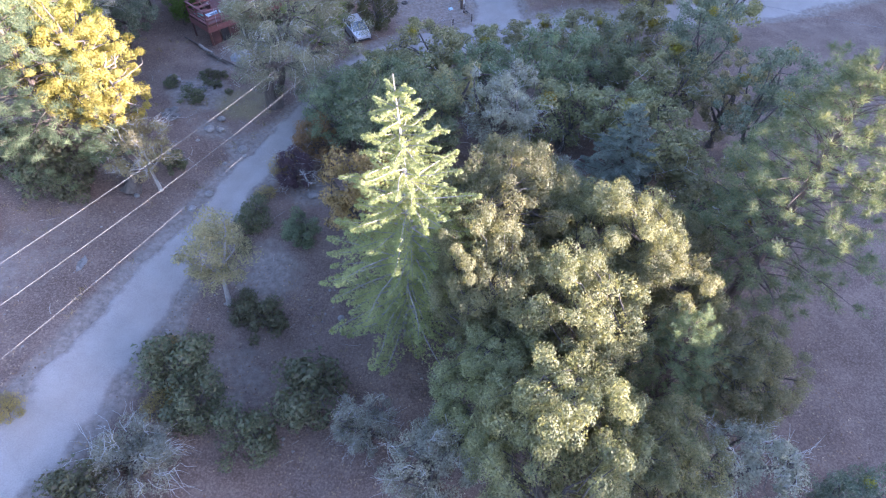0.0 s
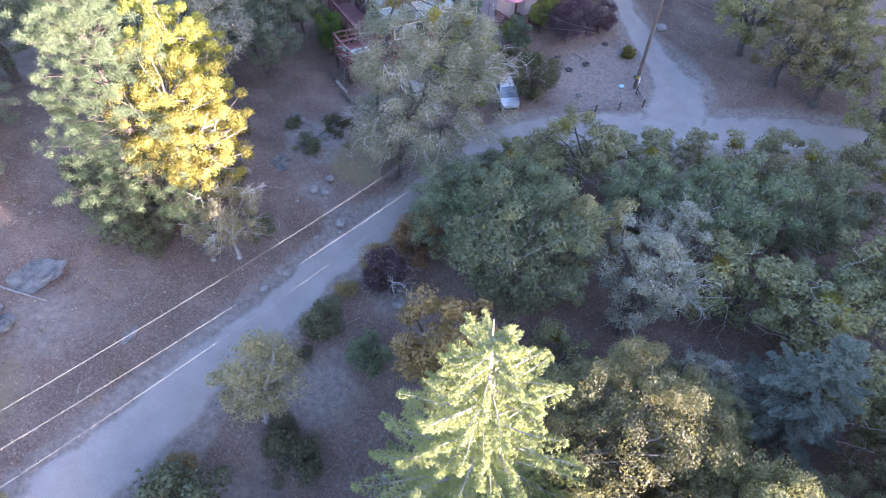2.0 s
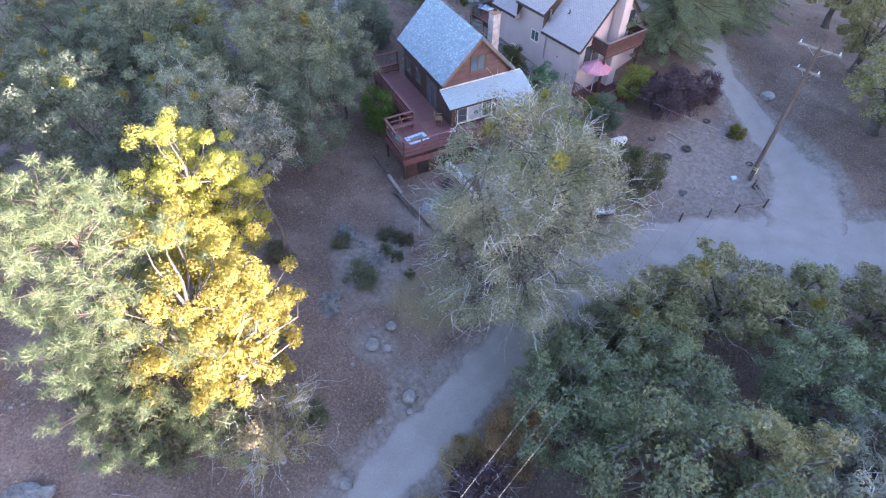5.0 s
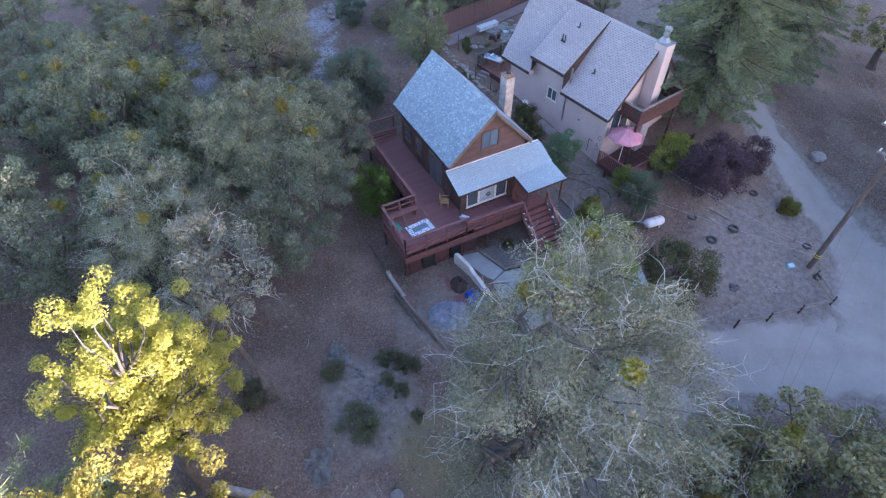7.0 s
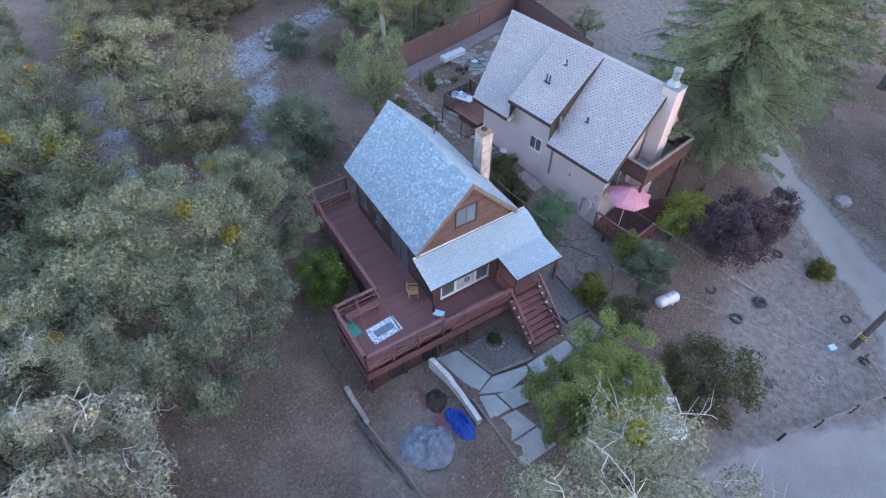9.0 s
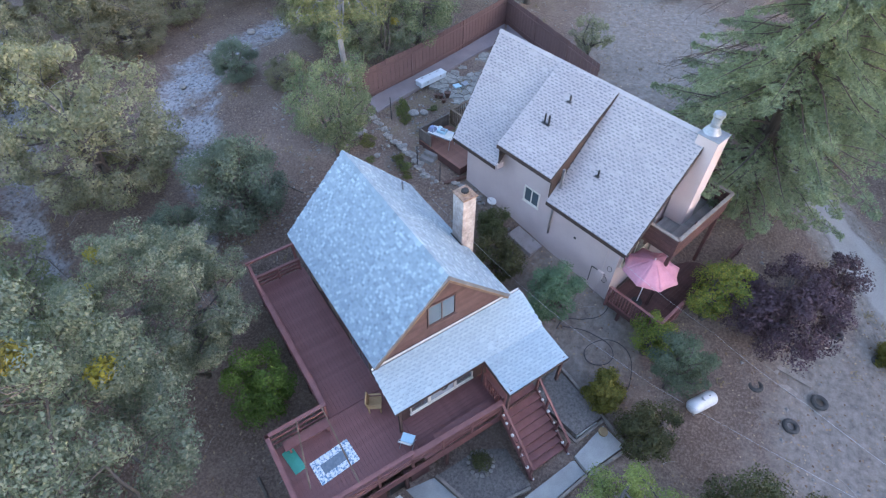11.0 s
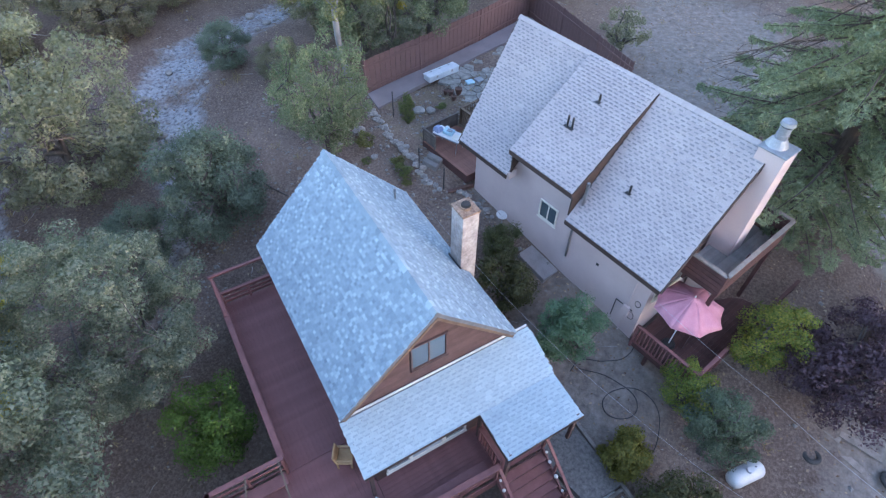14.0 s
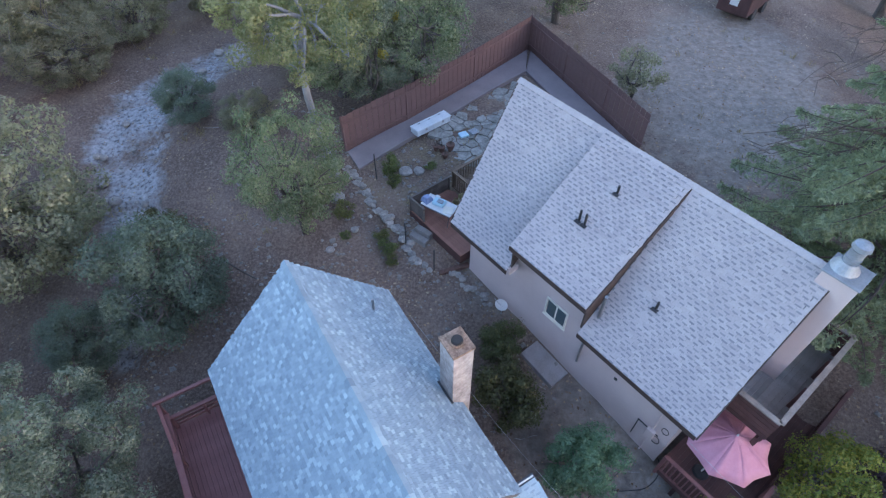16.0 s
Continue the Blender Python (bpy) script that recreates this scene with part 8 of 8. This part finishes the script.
    for k, (x, y, s) in enumerate(((-22.45, 72.95, 1.0), (-22.1, 73.15, 1.2), (-22.75, 73.0, 0.8), (-22.2, 72.6, 0.9))):
        pot = thing("plant_pot", pose(x, y, ground_z(x, y), 0, 0, k * 40), "brown clay flowerpot with a dead plant", "plant pot")
        part("pot", rods(((0, 0, 0), (0, 0, 0.26 * s), 0.1 * s, 0.15 * s), ((0, 0, 0.26 * s), (0, 0, 0.31 * s), 0.165 * s), sides=14), M_CLAY, pot)
        w = Wood(3)
        rnd = np.random.RandomState(60 + k)
        for _ in range(9):
            w.limb(bend(rnd, (0, 0, 0.28 * s), (rnd.normal(0, 0.12), rnd.normal(0, 0.12), 0.5 * s + rnd.uniform(0, 0.15)), 4, 0.1), np.linspace(0.01, 0.004, 4))
        tagged(mesh_part("stems", w.mesh("stems"), M_BARK, pot, "dry dead stems"), kind="stuff")


M_BACK_DECK = surface("orange_red_deck_board", (0.17, 0.075, 0.055), (0.28, 0.135, 0.10), 2.0, 0.8, 25.0, 0.3, vary=0.15)
M_OLD_SCREEN = surface("old_dark_timber", (0.075, 0.062, 0.056), (0.16, 0.135, 0.12), 3.0, 0.9, 30.0, 0.4, vary=0.3)
M_BLUE_BAG = surface("faded_blue_cloth", (0.17, 0.22, 0.36), (0.27, 0.33, 0.48), 4.0, 0.9, 30.0, 0.3)
M_STEP = surface("grey_step_block", (0.15, 0.14, 0.135), (0.25, 0.235, 0.225), 3.0, 0.95, 24.0, 0.3)
M_CLAY = surface("old_clay", (0.085, 0.045, 0.035), (0.17, 0.095, 0.075), 4.0, 0.9, 30.0, 0.3)
back_deck()
for x, y, h in ((-22.6, 67.83, 1.3), (-21.15, 66.95, 1.35), (-24.85, 70.7, 1.5)):
    tagged(part("garden_post", rods(((0, 0, -0.2), (0, 0, h), 0.028, 0.024), sides=8), M_DARK_METAL, None), "thin dark metal post at the terrace edge", "post", "posts along the terrace").matrix_basis = pose(x, y, ground_z(x, y), 2, 1, 0)
for i in range(5):
    ob = tagged(part("brick", boxes((-0.2, -0.1, -0.05, 0.2, 0.1, 0.11), bevel=0.012), M_CLAY, None), "old reddish paving brick at the terrace edge", "brick", "bricks below the back deck")
    ob.matrix_basis = pose(-20.75 + 0.3 * i * 0.6, 66.95 + 0.16 * i * 0.7, ground_z(-20.75 + 0.18 * i, 66.95 + 0.11 * i), 0, 0, 30 + 9 * (i % 3))


def chest():
    c = thing("chest", pose(-23.4, 74.45, ground_z(-23.4, 74.45) + 0.09, 0, 0, 54), "long low bluish-white storage chest on the patio", "chest")
    part("body", boxes((-1.0, -0.27, 0, 1.0, 0.27, 0.28), bevel=0.02), M_CHEST, c)
    part("lid", boxes((-1.03, -0.3, 0.285, 1.03, 0.13, 0.36), bevel=0.025), M_CHEST, c)
    part("lid_back", boxes((-1.03, 0.14, 0.285, 1.03, 0.3, 0.34), bevel=0.02), M_CHEST, c)
    for x in (-0.6, 0.0, 0.6):
        part("hinge", boxes((x - 0.06, 0.11, 0.345, x + 0.06, 0.16, 0.372)), M_GALV, c)
    for x in (-0.5, 0.5):
        part("latch", boxes((x - 0.05, -0.32, 0.2, x + 0.05, -0.3, 0.32)), M_METAL, c)


M_CHEST = surface("bluish_white_plastic", (0.44, 0.50, 0.55), (0.62, 0.67, 0.70), 2.0, 0.55, 20.0, 0.05)
chest()


def truck():
    t = thing("trailer", pose(-8.0, 91.0, ground_z(-8.0, 91.0), 0, 0, 60), "dark red box trailer with white marks", "trailer")
    part("body", boxes((-2.0, -0.95, 0.5, 2.0, 0.95, 2.1), bevel=0.04), M_RED_DARK, t)
    part("emblem", boxes((-2.012, -0.25, 1.0, -2.002, 0.25, 1.4)), M_WHITE, t)
    for x in (-0.8, 0.6):
        for s in (-1, 1):
            part("wheel", rods(((x, s * 0.8, 0.33), (x, s * 1.0, 0.33), 0.33), sides=18), M_RUBBER, t)


truck()


# ---- what lies scattered on the soil ----
def clear_of(x, y):
    """False where the roads and buildings are."""
    d = np.minimum(near_track(x, y, "road"), near_track(x, y, "lane"))
    ok = d > 0.25
    for m, u0, u1, v0, v1 in ((A_M, -7.4, 3.2, -2.9, 7.5), (B_M, -3.1, 3.6, -2.5, 13.4), (A_M, -4.4, 4.6, -9.5, -2.8)):
        inv = np.array(m.inverted())
        u = inv[0, 0] * x + inv[0, 1] * y + inv[0, 3]
        v = inv[1, 0] * x + inv[1, 1] * y + inv[1, 3]
        ok &= ~((u > u0) & (u < u1) & (v > v0) & (v < v1))
    return ok


def surface_z(x, y):
    dr = np.minimum(near_track(x, y, "road"), near_track(x, y, "lane"))
    dc = np.minimum(near_track(x, y, "creek"), near_track(x, y, "wash"))
    k = nsm(0.0, 1.5, dr)
    return land(x, y) + 0.10 * k * wave(x, y, 3, 6.0) + 0.045 * k * wave(x, y, 5, 1.7) - 0.05 * nsm(0.7, -0.3, dr) - 0.5 * nsm(1.6, -0.8, dc)


M_LITTER = leaf_material("dry_fallen_leaf", [(0.10, 0.065, 0.045), (0.17, 0.115, 0.075), (0.26, 0.19, 0.13), (0.34, 0.28, 0.21)], 0.1, 0.0)
M_DRY_GRASS = leaf_material("dry_grass_blade", [(0.20, 0.165, 0.09), (0.30, 0.25, 0.14), (0.16, 0.15, 0.08)], 0.25, 0.0)


def litter():
    rnd = np.random.RandomState(77)
    n = 70000
    x, y = rnd.uniform(-48, 22, n), rnd.uniform(8, 92, n)
    keep = clear_of(x, y) & (wave(x, y, 12, 9.0) + rnd.uniform(-0.8, 0.8, n) > -0.25)
    x, y = x[keep], y[keep]
    n = len(x)
    p = np.stack([x, y, surface_z(x, y) + 0.012], 1)
    a = rnd.uniform(0, 6.283, n)
    s = rnd.uniform(0.035, 0.085, n)[:, None]
    e1 = np.stack([np.cos(a), np.sin(a), rnd.normal(0, 0.18, n)], 1)
    e2 = np.stack([-np.sin(a), np.cos(a), rnd.normal(0, 0.18, n)], 1)
    q = np.stack([p - e1 * s, p - e2 * s * 0.6 + [0, 0, 0.012], p + e1 * s, p + e2 * s * 0.6 + [0, 0, 0.012]], 1)
    tagged(mesh_part("leaf_litter", quads_mesh("leaf_litter", q), M_LITTER, None), "scattered dry brown fallen leaves", "leaves", kind="stuff")


def pebbles():
    rnd = np.random.RandomState(78)
    x, y = np.concatenate([rnd.uniform(-46, 12, 5200), rnd.uniform(-32, -17, 3200)]), np.concatenate([rnd.uniform(10, 88, 5200), rnd.uniform(58, 74, 3200)])
    near = np.minimum(near_track(x, y, "creek"), near_track(x, y, "wash"))
    keep = clear_of(x, y) & ((wave(x, y, 15, 7.0) > 0.15) | (near < 1.5) | ((np.arange(len(x)) >= 5200) & (wave(x, y, 15, 7.0) > -0.4)))
    x, y = x[keep], y[keep]
    z = surface_z(x, y)
    base = np.array([(0, 0, 0.6), (0, 0, -0.5), (1, 0, 0), (-1, 0, 0.1), (0, 1, 0), (0, -1, 0.1)], float)
    tri = [(0, 2, 4), (0, 4, 3), (0, 3, 5), (0, 5, 2), (1, 4, 2), (1, 3, 4), (1, 5, 3), (1, 2, 5)]
    vs, fs = [], []
    for i in range(len(x)):
        s = 0.03 + 0.11 * rnd.uniform() ** 3
        v = base * (s * rnd.uniform(0.6, 1.3, (6, 3))) + [x[i], y[i], z[i] + s * 0.15]
        b = len(vs)
        vs += [tuple(q) for q in v]
        fs += [tuple(b + k for k in t) for t in tri]
    tagged(mesh_part("pebbles", data_mesh("pebbles", vs, fs), M_STONE, None), "small pale stones strewn over the soil", "stones", kind="stuff")


def dry_grass():
    rnd = np.random.RandomState(79)
    n = 2600
    x, y = rnd.uniform(-45, 15, n), rnd.uniform(8, 88, n)
    d = np.minimum(near_track(x, y, "road"), near_track(x, y, "lane"))
    keep = clear_of(x, y) & ((d < 1.6) & (rnd.uniform(0, 1, n) < 0.8) | (wave(x, y, 18, 8.0) > 0.35))
    x, y = x[keep], y[keep]
    k = 14
    m = len(x) * k
    cx, cy = np.repeat(x, k) + rnd.normal(0, 0.12, m), np.repeat(y, k) + rnd.normal(0, 0.12, m)
    z = surface_z(cx, cy) - 0.01
    h = rnd.uniform(0.10, 0.34, m)
    a = rnd.uniform(0, 6.283, m)
    o = rnd.normal(0, 0.10, (m, 2))
    w = 0.012
    base = np.stack([cx, cy, z], 1)
    side = np.stack([np.cos(a) * w, np.sin(a) * w, np.zeros(m)], 1)
    tip = base + np.stack([o[:, 0], o[:, 1], h], 1)
    q = np.stack([base - side, base + side, tip + side * 0.3, tip - side * 0.3], 1)
    tagged(mesh_part("dry_grass", quads_mesh("dry_grass", q), M_DRY_GRASS, None), "tufts of thin dry grass", "grass", kind="stuff")


def sticks():
    rnd = np.random.RandomState(80)
    w = Wood(4)
    n = 420
    x, y = rnd.uniform(-46, 10, n), rnd.uniform(10, 88, n)
    keep = clear_of(x, y)
    x, y = x[keep], y[keep]
    z = surface_z(x, y)
    for i in range(len(x)):
        a, ln = rnd.uniform(0, 6.283), rnd.uniform(0.3, 1.4)
        b = np.array([x[i] + math.cos(a) * ln, y[i] + math.sin(a) * ln])
        zb = float(land(b[0], b[1])) + 0.03
        w.limb(bend(rnd, (x[i], y[i], z[i] + 0.03), (b[0], b[1], zb), 5, 0.08), np.linspace(0.018, 0.006, 5))
    tagged(mesh_part("fallen_sticks", w.mesh("fallen_sticks"), M_PALE_BARK, None), "thin bare sticks strewn over the ground", "sticks", kind="stuff")


litter()
pebbles()
dry_grass()
sticks()
